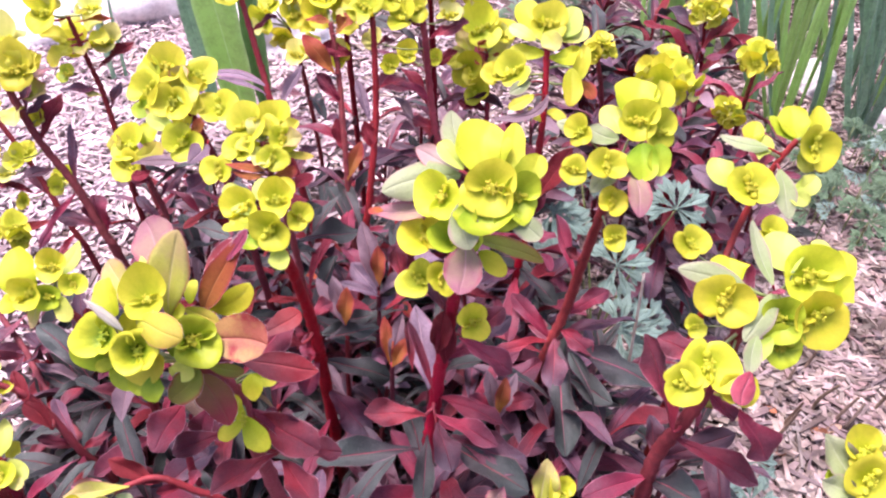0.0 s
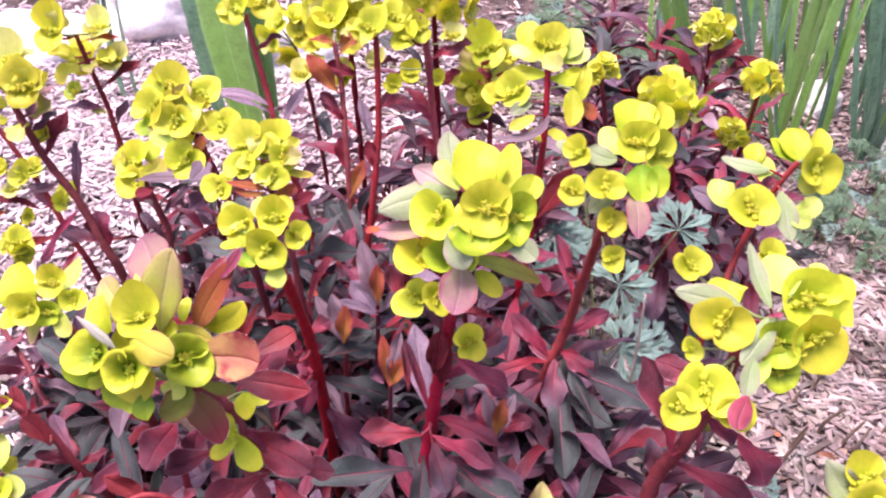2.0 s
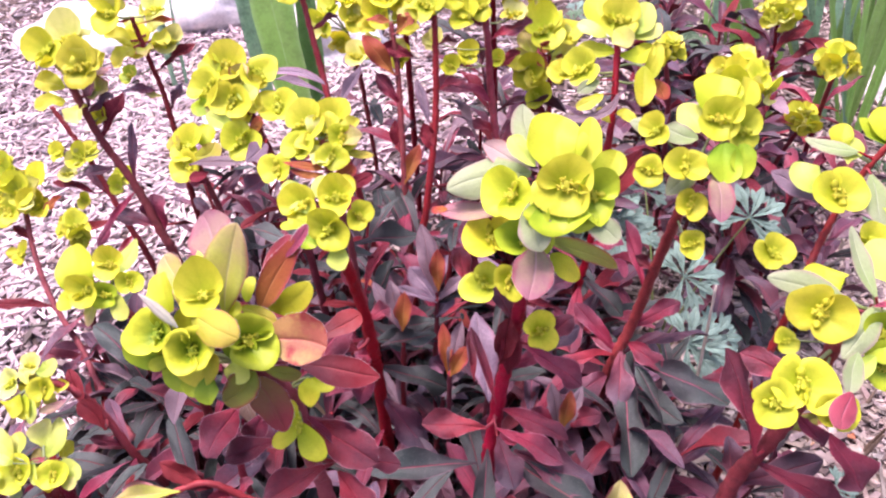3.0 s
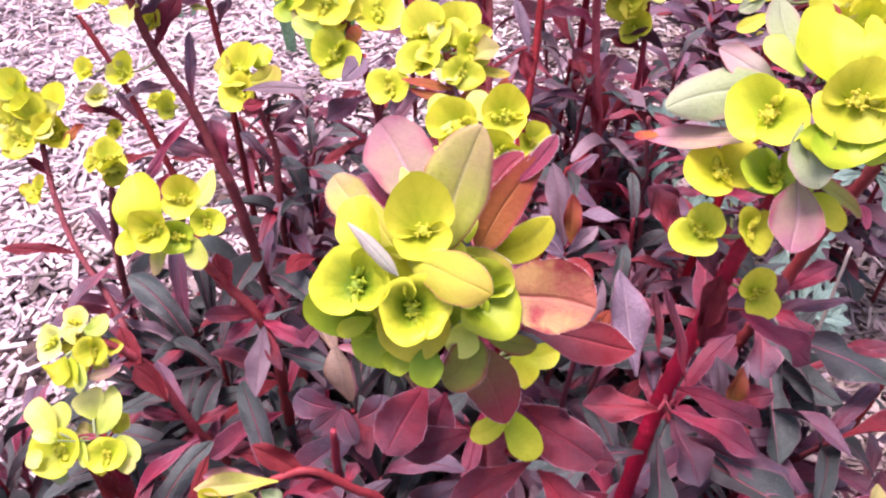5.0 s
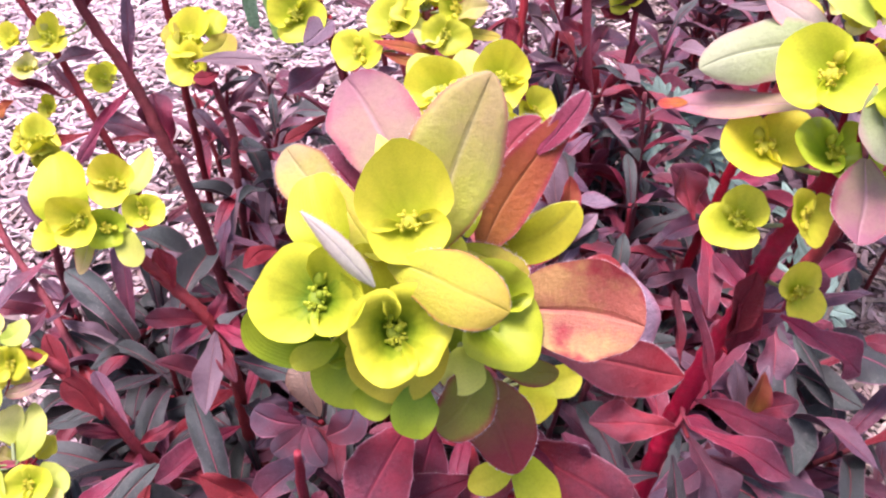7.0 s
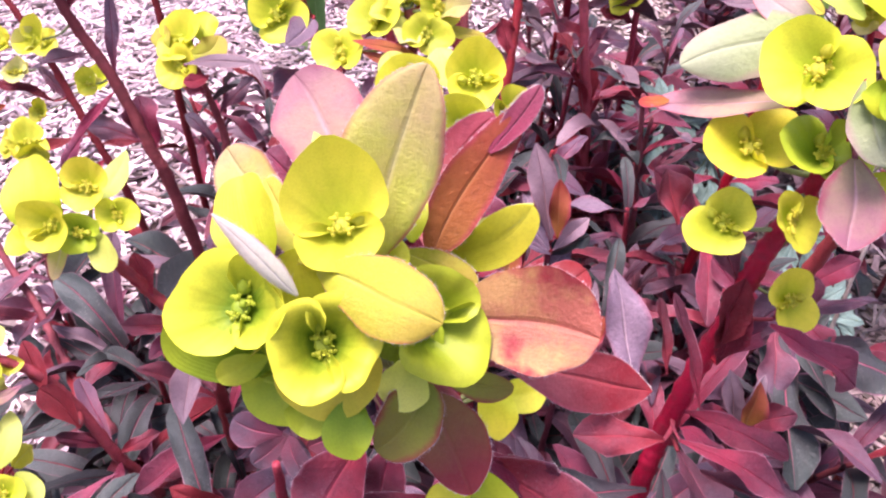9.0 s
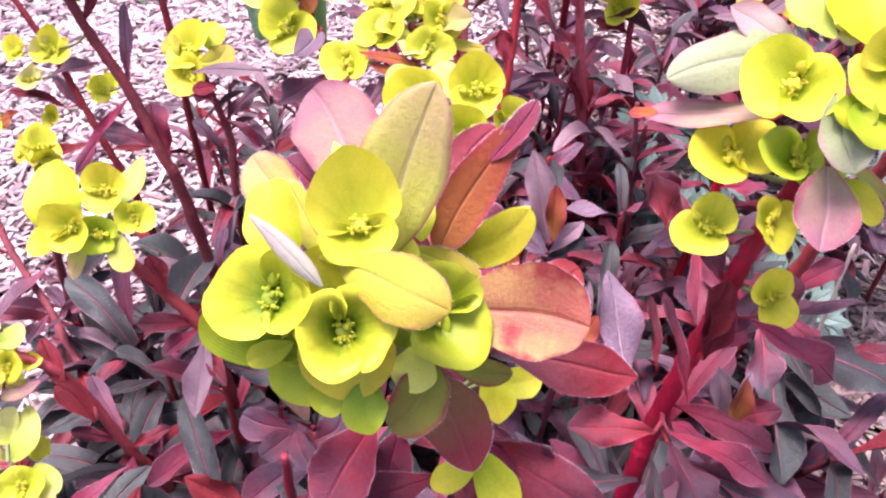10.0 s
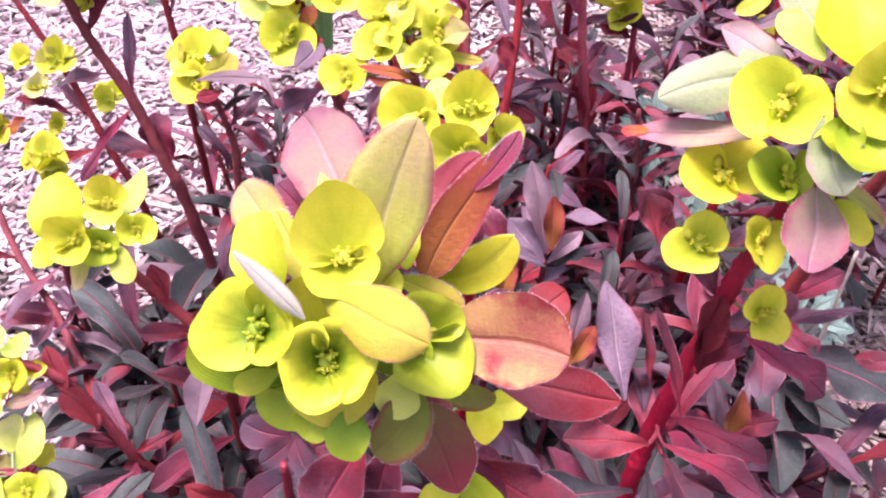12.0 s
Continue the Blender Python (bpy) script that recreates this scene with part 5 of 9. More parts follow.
bowl(s, (0.0842, 0.3677, 0.4165), (0.45, -0.72, 0.52), (-0.11, 0.53, 0.84), 0.0107, GREENER, depth=0.6, s1=1.1, s2=1.05, l1=0.3, l2=0.2, notch=0.3, tip=0.06, seed=12)
petal(s, (0.0684, 0.3660, 0.4123), (0.0685, 0.3601, 0.4084), (0.0703, 0.3553, 0.4041), 0.0277, (0.00, -0.95, 0.30), GREENER, cup=0.6, wide=0.5, point=0.5)
petal(s, (0.0759, 0.3655, 0.4112), (0.0768, 0.3613, 0.4077), (0.0783, 0.3579, 0.4036), 0.0144, (0.20, -0.93, 0.30), GREENER, cup=0.5)
petal(s, (0.0598, 0.3664, 0.4134), (0.0589, 0.3621, 0.4099), (0.0574, 0.3589, 0.4062), 0.0123, (-0.20, -0.93, 0.30), GREENER, cup=0.5)
petal(s, (0.0624, 0.3889, 0.4243), (0.0520, 0.3998, 0.4287), (0.0498, 0.4121, 0.4372), 0.0141, (0.20, -0.75, 0.62), "sage", cup=0.35, wide=0.55, point=0.6)
petal(s, (0.0540, 0.3978, 0.4106), (0.0431, 0.4008, 0.4148), (0.0317, 0.4043, 0.4198), 0.0127, (-0.10, -0.60, 0.80), "rose", cup=0.4, wide=0.6, point=0.6)
petal(s, (0.0565, 0.3842, 0.4207), (0.0493, 0.3914, 0.4250), (0.0449, 0.3968, 0.4287), 0.0094, (-0.10, -0.70, 0.70), PALE, cup=0.5)
petal(s, (0.0550, 0.3903, 0.4126), (0.0348, 0.3936, 0.4098), (0.0147, 0.3910, 0.4012), 0.0207, (-0.05, -0.62, 0.78), "sage", cup=-0.4, wide=0.58, point=0.55)
bowl(s, (0.0449, 0.3736, 0.4120), (-0.40, -0.66, 0.64), (-0.89, 0.10, 0.45), 0.0123, LIME, depth=0.5, s1=1.15, s2=1.0, l1=0.15, l2=0.3, notch=0.35, tip=0.08, seed=13)
petal(s, (0.0513, 0.3768, 0.4013), (0.0276, 0.3861, 0.3922), (0.0086, 0.3937, 0.3869), 0.0117, (0.00, -0.30, 0.95), "blush", cup=0.3, wide=0.5, point=0.6)
petal(s, (0.0144, 0.3918, 0.3889), (0.0106, 0.3930, 0.3875), (0.0061, 0.3946, 0.3865), 0.0054, (0.00, -0.30, 0.95), "orange", cup=0.4)
bowl(s, (0.0369, 0.3766, 0.3866), (-0.20, -0.35, 0.91), (-0.97, -0.22, 0.11), 0.0124, LIME, depth=0.55, s1=1.1, s2=1.1, l1=0.2, l2=0.15, notch=0.4, tip=0.06, seed=14)
bowl(s, (0.0540, 0.3674, 0.3916), (0.05, -0.41, 0.91), (0.98, 0.00, -0.22), 0.0109, GREENER, depth=0.6, s1=1.1, s2=1.2, l1=0.1, l2=0.2, notch=0.4, tip=0.06, seed=15)
petal(s, (0.0549, 0.3674, 0.4118), (0.0574, 0.3590, 0.4048), (0.0609, 0.3523, 0.3965), 0.0156, (-0.05, -0.86, 0.51), "sage", cup=0.25, wide=0.55, point=0.6)
petal(s, (0.0586, 0.3624, 0.3916), (0.0579, 0.3532, 0.3838), (0.0561, 0.3426, 0.3760), 0.0198, (0.05, -0.86, 0.51), "blush", cup=0.3, wide=0.55, point=0.6, hairy=True)
petal(s, (0.0635, 0.3662, 0.3911), (0.0838, 0.3799, 0.3750), (0.1010, 0.3882, 0.3589), 0.0118, (0.05, -0.45, 0.89), "olive", cup=0.3, wide=0.5, point=0.6, hairy=True)
petal(s, (0.0970, 0.3881, 0.3621), (0.1030, 0.3906, 0.3585), (0.1051, 0.3875, 0.3531), 0.0056, (0.21, -0.64, 0.74), "pink", cup=0.3)
petal(s, (0.0782, 0.3655, 0.4080), (0.0870, 0.3613, 0.4040), (0.0945, 0.3574, 0.4005), 0.0124, (0.10, -0.60, 0.80), "sage", cup=0.3, hairy=True)
petal(s, (0.0654, 0.3641, 0.3853), (0.0717, 0.3622, 0.3812), (0.0787, 0.3586, 0.3749), 0.0107, (0.20, -0.69, 0.69), LIME, cup=0.4)
bowl(s, (0.0334, 0.3682, 0.3628), (-0.30, -0.50, 0.81), (-0.51, -0.30, -0.81), 0.0107, LIME, depth=0.45, s1=1.1, s2=0.9, l1=0.1, l2=0.25, notch=0.45, seed=16)
bowl(s, (0.0483, 0.3560, 0.3753), (0.61, -0.56, 0.56), (0.11, 0.53, -0.84), 0.0090, LIME, depth=0.5, s1=1.1, s2=1.0, l1=0.2, notch=0.35, seed=17)
bowl(s, (0.0637, 0.3649, 0.3336), (0.25, -0.70, 0.66), (-0.22, 0.44, 0.87), 0.0096, LIME, depth=0.45, s1=1.1, s2=1.1, l1=0.1, l2=0.1, notch=0.5, tip=0.05, seed=18)
leaf(s, (0.0341, 0.3822, 0.3467), (0.0163, 0.3942, 0.3621), 0.0131, (0.04, -0.62, 0.78), "crimson", -0.4, 0.30)
leaf(s, (0.0404, 0.3771, 0.3309), (0.0357, 0.3912, 0.3480), 0.0108, (0.04, -0.70, 0.72), "purple", -0.4, 0.30)
leaf(s, (0.0640, 0.3720, 0.3171), (0.0812, 0.3868, 0.3244), 0.0116, (0.03, -0.54, 0.84), "crimson", -0.4, 0.30)
leaf(s, (0.0560, 0.3587, 0.3283), (0.0854, 0.3479, 0.3135), 0.0129, (0.13, -0.43, 0.89), "crimson", -0.6, 0.30)
leaf(s, (0.0423, 0.3515, 0.2896), (0.0272, 0.3702, 0.3283), 0.0064, (0.34, -0.65, 0.69), "crimson", -0.3, 0.50)
leaf(s, (0.0358, 0.3969, 0.2351), (0.0240, 0.4401, 0.2717), 0.0192, (0.24, -0.67, 0.70), "lilac", -0.3, 0.20)
leaf(s, (0.0363, 0.3552, 0.2632), (0.0007, 0.3510, 0.2683), 0.0155, (0.02, -0.34, 0.94), "crimson", -0.5, 0.30)
leaf(s, (0.0440, 0.3588, 0.2671), (0.0823, 0.3512, 0.2632), 0.0121, (0.12, -0.33, 0.94), "crimson", -0.7, 0.30)
leaf(s, (0.0424, 0.3555, 0.2632), (0.0798, 0.3395, 0.2573), 0.0114, (0.12, -0.33, 0.94), "crimson", -0.9, 0.30)
leaf(s, (0.0528, 0.3513, 0.2498), (0.0978, 0.3342, 0.2421), 0.0224, (0.12, -0.33, 0.94), "purple", -0.5, 0.25)
leaf(s, (0.0020, 0.4576, 0.2239), (-0.0487, 0.4477, 0.2309), 0.0134, (0.02, -0.23, 0.97), "slate", -0.4, 0.25)
leaf(s, (0.0431, 0.3545, 0.2573), (0.0538, 0.3257, 0.2504), 0.0161, (0.13, -0.43, 0.89), "purple", -0.8, 0.30)
leaf(s, (0.0377, 0.3506, 0.2499), (0.0374, 0.3123, 0.2355), 0.0134, (0.03, -0.44, 0.90), "slate", -0.6, 0.30)
leaf(s, (0.0325, 0.3448, 0.2434), (-0.0269, 0.3310, 0.2464), 0.0170, (0.02, -0.23, 0.97), "slate", -0.7, 0.30)
leaf(s, (0.0495, 0.3479, 0.2459), (0.0983, 0.3201, 0.2409), 0.0188, (0.12, -0.33, 0.94), "slate", -0.6, 0.30)
leaf(s, (0.0489, 0.3645, 0.2968), (0.0715, 0.3830, 0.3018), 0.0099, (0.03, -0.54, 0.84), "crimson", -0.4, 0.30)
leaf(s, (0.0484, 0.3732, 0.2917), (0.0868, 0.3995, 0.3048), 0.0136, (0.02, -0.34, 0.94), "purple", -0.4, 0.30)
leaf(s, (0.0438, 0.3611, 0.3119), (0.0476, 0.3693, 0.3382), 0.0119, (0.12, -0.65, 0.75), "maroon", -0.3, 0.30)
leaf(s, (0.0299, 0.3585, 0.2980), (0.0255, 0.3773, 0.3184), 0.0056, (0.32, -0.60, 0.73), "crimson", -0.2, 0.50)
leaf(s, (0.0243, 0.3797, 0.3505), (0.0198, 0.3917, 0.3635), 0.0100, (0.12, -0.65, 0.75), "crimson", -0.3, 0.30)
leaf(s, (0.0480, 0.3642, 0.3002), (0.0478, 0.3698, 0.3329), 0.0127, (0.13, -0.65, 0.75), "maroon", -0.4, 0.50)
foliage(s, pts, .50, .98, 20, .06, ("crimson", "purple", "slate", "purple",), 2)

s = thing("flowering_spurge", (0.120, 0.480, ground_z(0.120, 0.480)), "lime yellow spurge head with grey-pink leaves on a leaning scarlet stem", "flowering plant", "flowering spurges")
pts = stem(s, [(0.150, 0.469, 0.367), (0.145, 0.468, 0.332), (0.140, 0.478, 0.279), (0.134, 0.482, 0.229), (0.125, 0.479, 0.194), (0.120, 0.480, 0.158)], 0.0046, STEM_RED)
bowl(s, (0.1602, 0.4757, 0.3984), (-0.02, -0.80, 0.60), (0.10, 0.56, 0.82), 0.0122, LIME, depth=0.55, s1=1.05, s2=1.05, l1=0.15, l2=0.05, notch=0.15, lip=0.05, seed=61)
petal(s, (0.1634, 0.4863, 0.3952), (0.1616, 0.4965, 0.4013), (0.1652, 0.5097, 0.4073), 0.0302, (0.00, -0.60, 0.80), LIME, cup=0.5, wide=0.55, point=0.45)
petal(s, (0.1726, 0.4897, 0.3955), (0.1786, 0.5003, 0.4016), (0.1824, 0.5110, 0.4047), 0.0155, (0.31, -0.62, 0.72), LIME, cup=0.5)
bowl(s, (0.1743, 0.4756, 0.3911), (0.40, -0.76, 0.52), (0.11, 0.53, 0.84), 0.0123, LIME, depth=0.5, s1=1.05, s2=1.05, l1=0.2, l2=0.1, notch=0.25, seed=62)
petal(s, (0.1616, 0.4664, 0.3872), (0.1631, 0.4582, 0.3805), (0.1617, 0.4505, 0.3715), 0.0209, (0.05, -0.91, 0.42), GREENER, cup=0.5, wide=0.55, point=0.45)
petal(s, (0.1718, 0.4669, 0.3872), (0.1728, 0.4606, 0.3812), (0.1720, 0.4536, 0.3729), 0.0156, (0.20, -0.88, 0.42), GREENER, cup=0.45, wide=0.55, point=0.45)
bowl(s, (0.1415, 0.4561, 0.3793), (0.00, -0.60, 0.80), (0.99, 0.00, -0.11), 0.0111, LIME, depth=0.5, s1=1.1, s2=1.1, l1=0.2, l2=0.2, notch=0.4, seed=63)
bowl(s, (0.1219, 0.4579, 0.3735), (-0.30, -0.72, 0.63), (0.21, 0.52, -0.83), 0.0093, LIME, depth=0.45, s1=1.0, s2=1.0, notch=0.3, seed=64)
bowl(s, (0.1250, 0.4749, 0.3903), (-0.51, -0.61, 0.61), (-0.67, 0.33, 0.67), 0.0089, LIME, depth=0.5, s1=1.2, s2=1.0, l1=0.2, notch=0.4, tip=0.05, seed=65)
petal(s, (0.1516, 0.4790, 0.3873), (0.1470, 0.4868, 0.3906), (0.1422, 0.4962, 0.3959), 0.0161, (-0.10, -0.65, 0.75), PALE, cup=0.35, wide=0.55, point=0.5)
petal(s, (0.1491, 0.4732, 0.3867), (0.1391, 0.4755, 0.3871), (0.1307, 0.4795, 0.3893), 0.0138, (-0.10, -0.60, 0.80), "sage", cup=0.3)
petal(s, (0.1352, 0.4831, 0.3783), (0.1225, 0.4897, 0.3839), (0.1131, 0.4929, 0.3851), 0.0114, (-0.05, -0.51, 0.86), "sage", cup=-0.3, wide=0.5, point=0.6)
petal(s, (0.1513, 0.4674, 0.3680), (0.1419, 0.4601, 0.3664), (0.1331, 0.4524, 0.3609), 0.0139, (-0.10, -0.78, 0.62), "sage", cup=0.3, wide=0.5, point=0.6)
petal(s, (0.1570, 0.4552, 0.3743), (0.1598, 0.4445, 0.3675), (0.1604, 0.4331, 0.3571), 0.0148, (0.10, -0.86, 0.50), "blush", cup=0.3, wide=0.55, point=0.55)
bowl(s, (0.1467, 0.4470, 0.3590), (0.15, -0.72, 0.68), (0.33, 0.55, -0.77), 0.0093, LIME, depth=0.45, s1=1.05, s2=1.0, notch=0.25, seed=66)
bowl(s, (0.1500, 0.4391, 0.3368), (0.12, -0.74, 0.66), (-0.21, 0.52, 0.83), 0.0087, LIME, depth=0.45, s1=1.0, s2=1.0, notch=0.25, seed=67)
leaf(s, (0.1391, 0.4832, 0.2222), (0.1671, 0.4936, 0.2405), 0.0130, (0.03, -0.44, 0.90), "crimson", -0.6, 0.30)
leaf(s, (0.1335, 0.4794, 0.2102), (0.1555, 0.4616, 0.2032), 0.0148, (0.13, -0.53, 0.84), "crimson", -1.0, 0.30)
leaf(s, (0.1376, 0.4677, 0.2039), (0.2004, 0.4411, 0.1946), 0.0266, (0.12, -0.33, 0.94), "slate", -0.4, 0.25)
leaf(s, (0.1295, 0.4763, 0.2037), (0.1345, 0.4001, 0.1595), 0.0232, (0.23, -0.51, 0.83), "slate", -0.4, 0.25)
leaf(s, (0.1288, 0.4687, 0.2056), (0.1256, 0.4391, 0.1862), 0.0181, (0.04, -0.62, 0.78), "purple", -0.4, 0.25)
leaf(s, (0.1261, 0.4816, 0.1978), (0.0938, 0.5030, 0.2254), 0.0134, (0.03, -0.54, 0.84), "crimson", -0.5, 0.30)
leaf(s, (0.1384, 0.4752, 0.2594), (0.1231, 0.5129, 0.2974), 0.0099, (0.24, -0.67, 0.70), "crimson", -0.2, 0.50)
leaf(s, (0.1437, 0.4748, 0.2819), (0.1274, 0.4817, 0.2911), 0.0080, (0.24, -0.67, 0.70), "crimson", -0.2, 0.50)
leaf(s, (0.1209, 0.4765, 0.1765), (0.0845, 0.4444, 0.1718), 0.0246, (0.02, -0.34, 0.94), "purple", -0.6, 0.30)
leaf(s, (0.1232, 0.4766, 0.1765), (0.1702, 0.4435, 0.1496), 0.0208, (0.03, -0.44, 0.90), "slate", -0.5, 0.30)
foliage(s, pts, .42, .95, 20, .065, ("crimson", "purple", "slate", "slate",), 3)

s = thing("flowering_spurge", (0.237, 0.492, ground_z(0.237, 0.492)), "open lime yellow spurge head with pale sage bracts", "flowering plant", "flowering spurges")
pts = stem(s, [(0.296, 0.553, 0.341), (0.283, 0.548, 0.318), (0.274, 0.543, 0.293), (0.263, 0.529, 0.268), (0.253, 0.511, 0.248), (0.246, 0.503, 0.207), (0.237, 0.492, 0.164)], 0.0032, STEM_RED)
bowl(s, (0.2609, 0.5213, 0.3218), (0.02, -0.46, 0.89), (0.99, 0.11, 0.00), 0.0177, LIME, depth=0.45, s1=1.0, s2=1.0, l1=0.1, l2=0.1, notch=0.3, seed=71)
petal(s, (0.3012, 0.5605, 0.3378), (0.2986, 0.5706, 0.3437), (0.2970, 0.5828, 0.3521), 0.0236, (-0.10, -0.60, 0.80), LIME, cup=0.5, wide=0.58, point=0.45)
petal(s, (0.2980, 0.5607, 0.3351), (0.2911, 0.5698, 0.3402), (0.2820, 0.5771, 0.3463), 0.0144, (0.10, -0.60, 0.80), GREENER, cup=0.5, wide=0.5, point=0.6)
petal(s, (0.3096, 0.5609, 0.3377), (0.3166, 0.5729, 0.3452), (0.3190, 0.5839, 0.3520), 0.0177, (0.20, -0.59, 0.78), LIME, cup=0.5, wide=0.5, point=0.6)
bowl(s, (0.3139, 0.5514, 0.3355), (0.30, -0.78, 0.55), (0.84, 0.24, -0.48), 0.0165, LIME, depth=0.5, s1=1.1, s2=1.05, l1=0.1, l2=0.2, notch=0.3, tip=0.04, seed=72)
petal(s, (0.3066, 0.5610, 0.3278), (0.3093, 0.5540, 0.3224), (0.3124, 0.5487, 0.3159), 0.0168, (0.00, -0.85, 0.53), PALE, cup=0.4)
petal(s, (0.2721, 0.5564, 0.3347), (0.2686, 0.5625, 0.3391), (0.2728, 0.5722, 0.3441), 0.0168, (-0.20, -0.59, 0.78), LIME, cup=0.5, wide=0.55, point=0.6)
petal(s, (0.2768, 0.5513, 0.3346), (0.2610, 0.5541, 0.3358), (0.2435, 0.5607, 0.3386), 0.0116, (-0.05, -0.51, 0.86), "sage", cup=-0.2, wide=0.5, point=0.6)
petal(s, (0.2798, 0.5510, 0.3310), (0.2743, 0.5546, 0.3325), (0.2667, 0.5559, 0.3314), 0.0209, (-0.10, -0.60, 0.80), PALE, cup=0.4)
petal(s, (0.2506, 0.5269, 0.3166), (0.2414, 0.5364, 0.3223), (0.2405, 0.5464, 0.3280), 0.0198, (-0.25, -0.66, 0.71), PALE, cup=0.5, wide=0.55, point=0.45)
petal(s, (0.2830, 0.5364, 0.3258), (0.2858, 0.5214, 0.3141), (0.2886, 0.5087, 0.3019), 0.0171, (0.10, -0.86, 0.50), "sage", cup=0.25, wide=0.5, point=0.6)
petal(s, (0.2935, 0.5290, 0.3164), (0.3017, 0.5294, 0.3163), (0.3107, 0.5363, 0.3208), 0.0164, (0.20, -0.72, 0.67), PALE, cup=0.4)
petal(s, (0.2906, 0.5259, 0.3160), (0.2947, 0.5219, 0.3140), (0.3022, 0.5178, 0.3087), 0.0146, (0.21, -0.83, 0.52), PALE, cup=0.4)
petal(s, (0.2570, 0.5308, 0.3115), (0.2430, 0.5407, 0.3118), (0.2243, 0.5516, 0.3166), 0.0185, (-0.05, -0.60, 0.80), "lilac", cup=0.25, wide=0.5, point=0.6)
bowl(s, (0.2129, 0.4790, 0.3026), (0.08, -0.60, 0.80), (0.81, 0.46, 0.35), 0.0124, LIME, depth=0.42, s1=1.05, s2=1.0, l1=0.1, l2=0.1, notch=0.25, seed=73)
foliage(s, pts, .30, .6, 8, .04, ("crimson", "purple",), 4)

s = thing("flowering_spurge", (0.182, 0.363, ground_z(0.182, 0.363)), "large lime yellow spurge head on a thick maroon leaning stem", "flowering plant", "flowering spurges")
pts = stem(s, [(0.219, 0.368, 0.358), (0.209, 0.369, 0.331), (0.203, 0.365, 0.302), (0.195, 0.365, 0.257), (0.185, 0.366, 0.220), (0.182, 0.363, 0.185)], 0.0053, STEM_DARK)
bowl(s, (0.2358, 0.3705, 0.3696), (0.06, -0.72, 0.70), (-0.11, 0.53, 0.84), 0.0167, LIME, depth=0.5, s1=1.0, s2=0.95, l1=0.25, l2=0.0, notch=0.15, lip=0.05, seed=21)
bowl(s, (0.2380, 0.3523, 0.3572), (0.18, -0.89, 0.42), (0.21, 0.31, -0.93), 0.0155, LIME, depth=0.5, s1=1.1, s2=1.0, l1=0.0, l2=0.25, notch=0.2, tip=0.03, seed=22)
bowl(s, (0.2180, 0.3509, 0.3569), (-0.20, -0.84, 0.50), (0.10, 0.40, -0.91), 0.0116, GREENER, depth=0.55, s1=1.05, s2=1.0, l1=0.1, l2=0.2, notch=0.2, seed=23)
bowl(s, (0.2202, 0.3446, 0.3430), (-0.05, -0.91, 0.42), (0.10, 0.31, -0.94), 0.0114, GREENER, depth=0.5, s1=0.9, s2=1.1, notch=0.4, tip=0.06, seed=24)
petal(s, (0.2143, 0.3463, 0.3485), (0.2093, 0.3428, 0.3446), (0.2056, 0.3376, 0.3387), 0.0085, (-0.30, -0.81, 0.51), PALE, cup=0.4, wide=0.5, point=0.6)
petal(s, (0.2266, 0.3734, 0.3705), (0.2247, 0.3834, 0.3733), (0.2276, 0.3953, 0.3778), 0.0212, (-0.15, -0.59, 0.79), PALE, cup=0.4, wide=0.58, point=0.42)
petal(s, (0.2395, 0.3794, 0.3676), (0.2442, 0.3875, 0.3706), (0.2475, 0.3953, 0.3735), 0.0137, (0.10, -0.60, 0.80), PALE, cup=0.4, wide=0.5, point=0.5)
petal(s, (0.2465, 0.3721, 0.3646), (0.2542, 0.3802, 0.3675), (0.2590, 0.3886, 0.3709), 0.0165, (0.30, -0.60, 0.75), LIME, cup=0.5)
petal(s, (0.2462, 0.3636, 0.3607), (0.2528, 0.3682, 0.3626), (0.2588, 0.3705, 0.3619), 0.0145, (0.40, -0.60, 0.70), LIME, cup=0.5)
bowl(s, (0.2247, 0.4035, 0.3723), (-0.10, -0.50, 0.86), (0.23, 0.91, 0.34), 0.0080, LIME, depth=0.5, s1=1.1, l1=0.3, notch=0.35, seed=25)
petal(s, (0.2144, 0.3652, 0.3678), (0.2101, 0.3797, 0.3759), (0.2079, 0.3955, 0.3856), 0.0105, (0.35, -0.70, 0.62), "sage", cup=0.4, wide=0.5, point=0.55)
petal(s, (0.2162, 0.3639, 0.3639), (0.2081, 0.3520, 0.3566), (0.1986, 0.3429, 0.3496), 0.0125, (-0.20, -0.75, 0.62), "sage", cup=-0.3, wide=0.5, point=0.55)
petal(s, (0.2047, 0.3440, 0.3526), (0.2006, 0.3348, 0.3481), (0.1986, 0.3276, 0.3429), 0.0100, (-0.10, -0.86, 0.50), "sage", cup=0.3, wide=0.5, point=0.6)
petal(s, (0.2008, 0.3713, 0.3635), (0.1969, 0.3779, 0.3653), (0.1975, 0.3855, 0.3681), 0.0225, (0.00, -0.60, 0.80), LIME, cup=0.4, wide=0.55, point=0.45)
petal(s, (0.2057, 0.3648, 0.3598), (0.1888, 0.3717, 0.3659), (0.1689, 0.3752, 0.3682), 0.0140, (0.05, -0.62, 0.78), "sage", cup=-0.3, wide=0.55, point=0.55)
bowl(s, (0.1892, 0.3561, 0.3648), (-0.12, -0.70, 0.70), (-0.83, 0.11, 0.55), 0.0136, LIME, depth=0.45, s1=1.05, s2=1.1, l1=0.1, l2=0.1, notch=0.45, tip=0.05, seed=26)
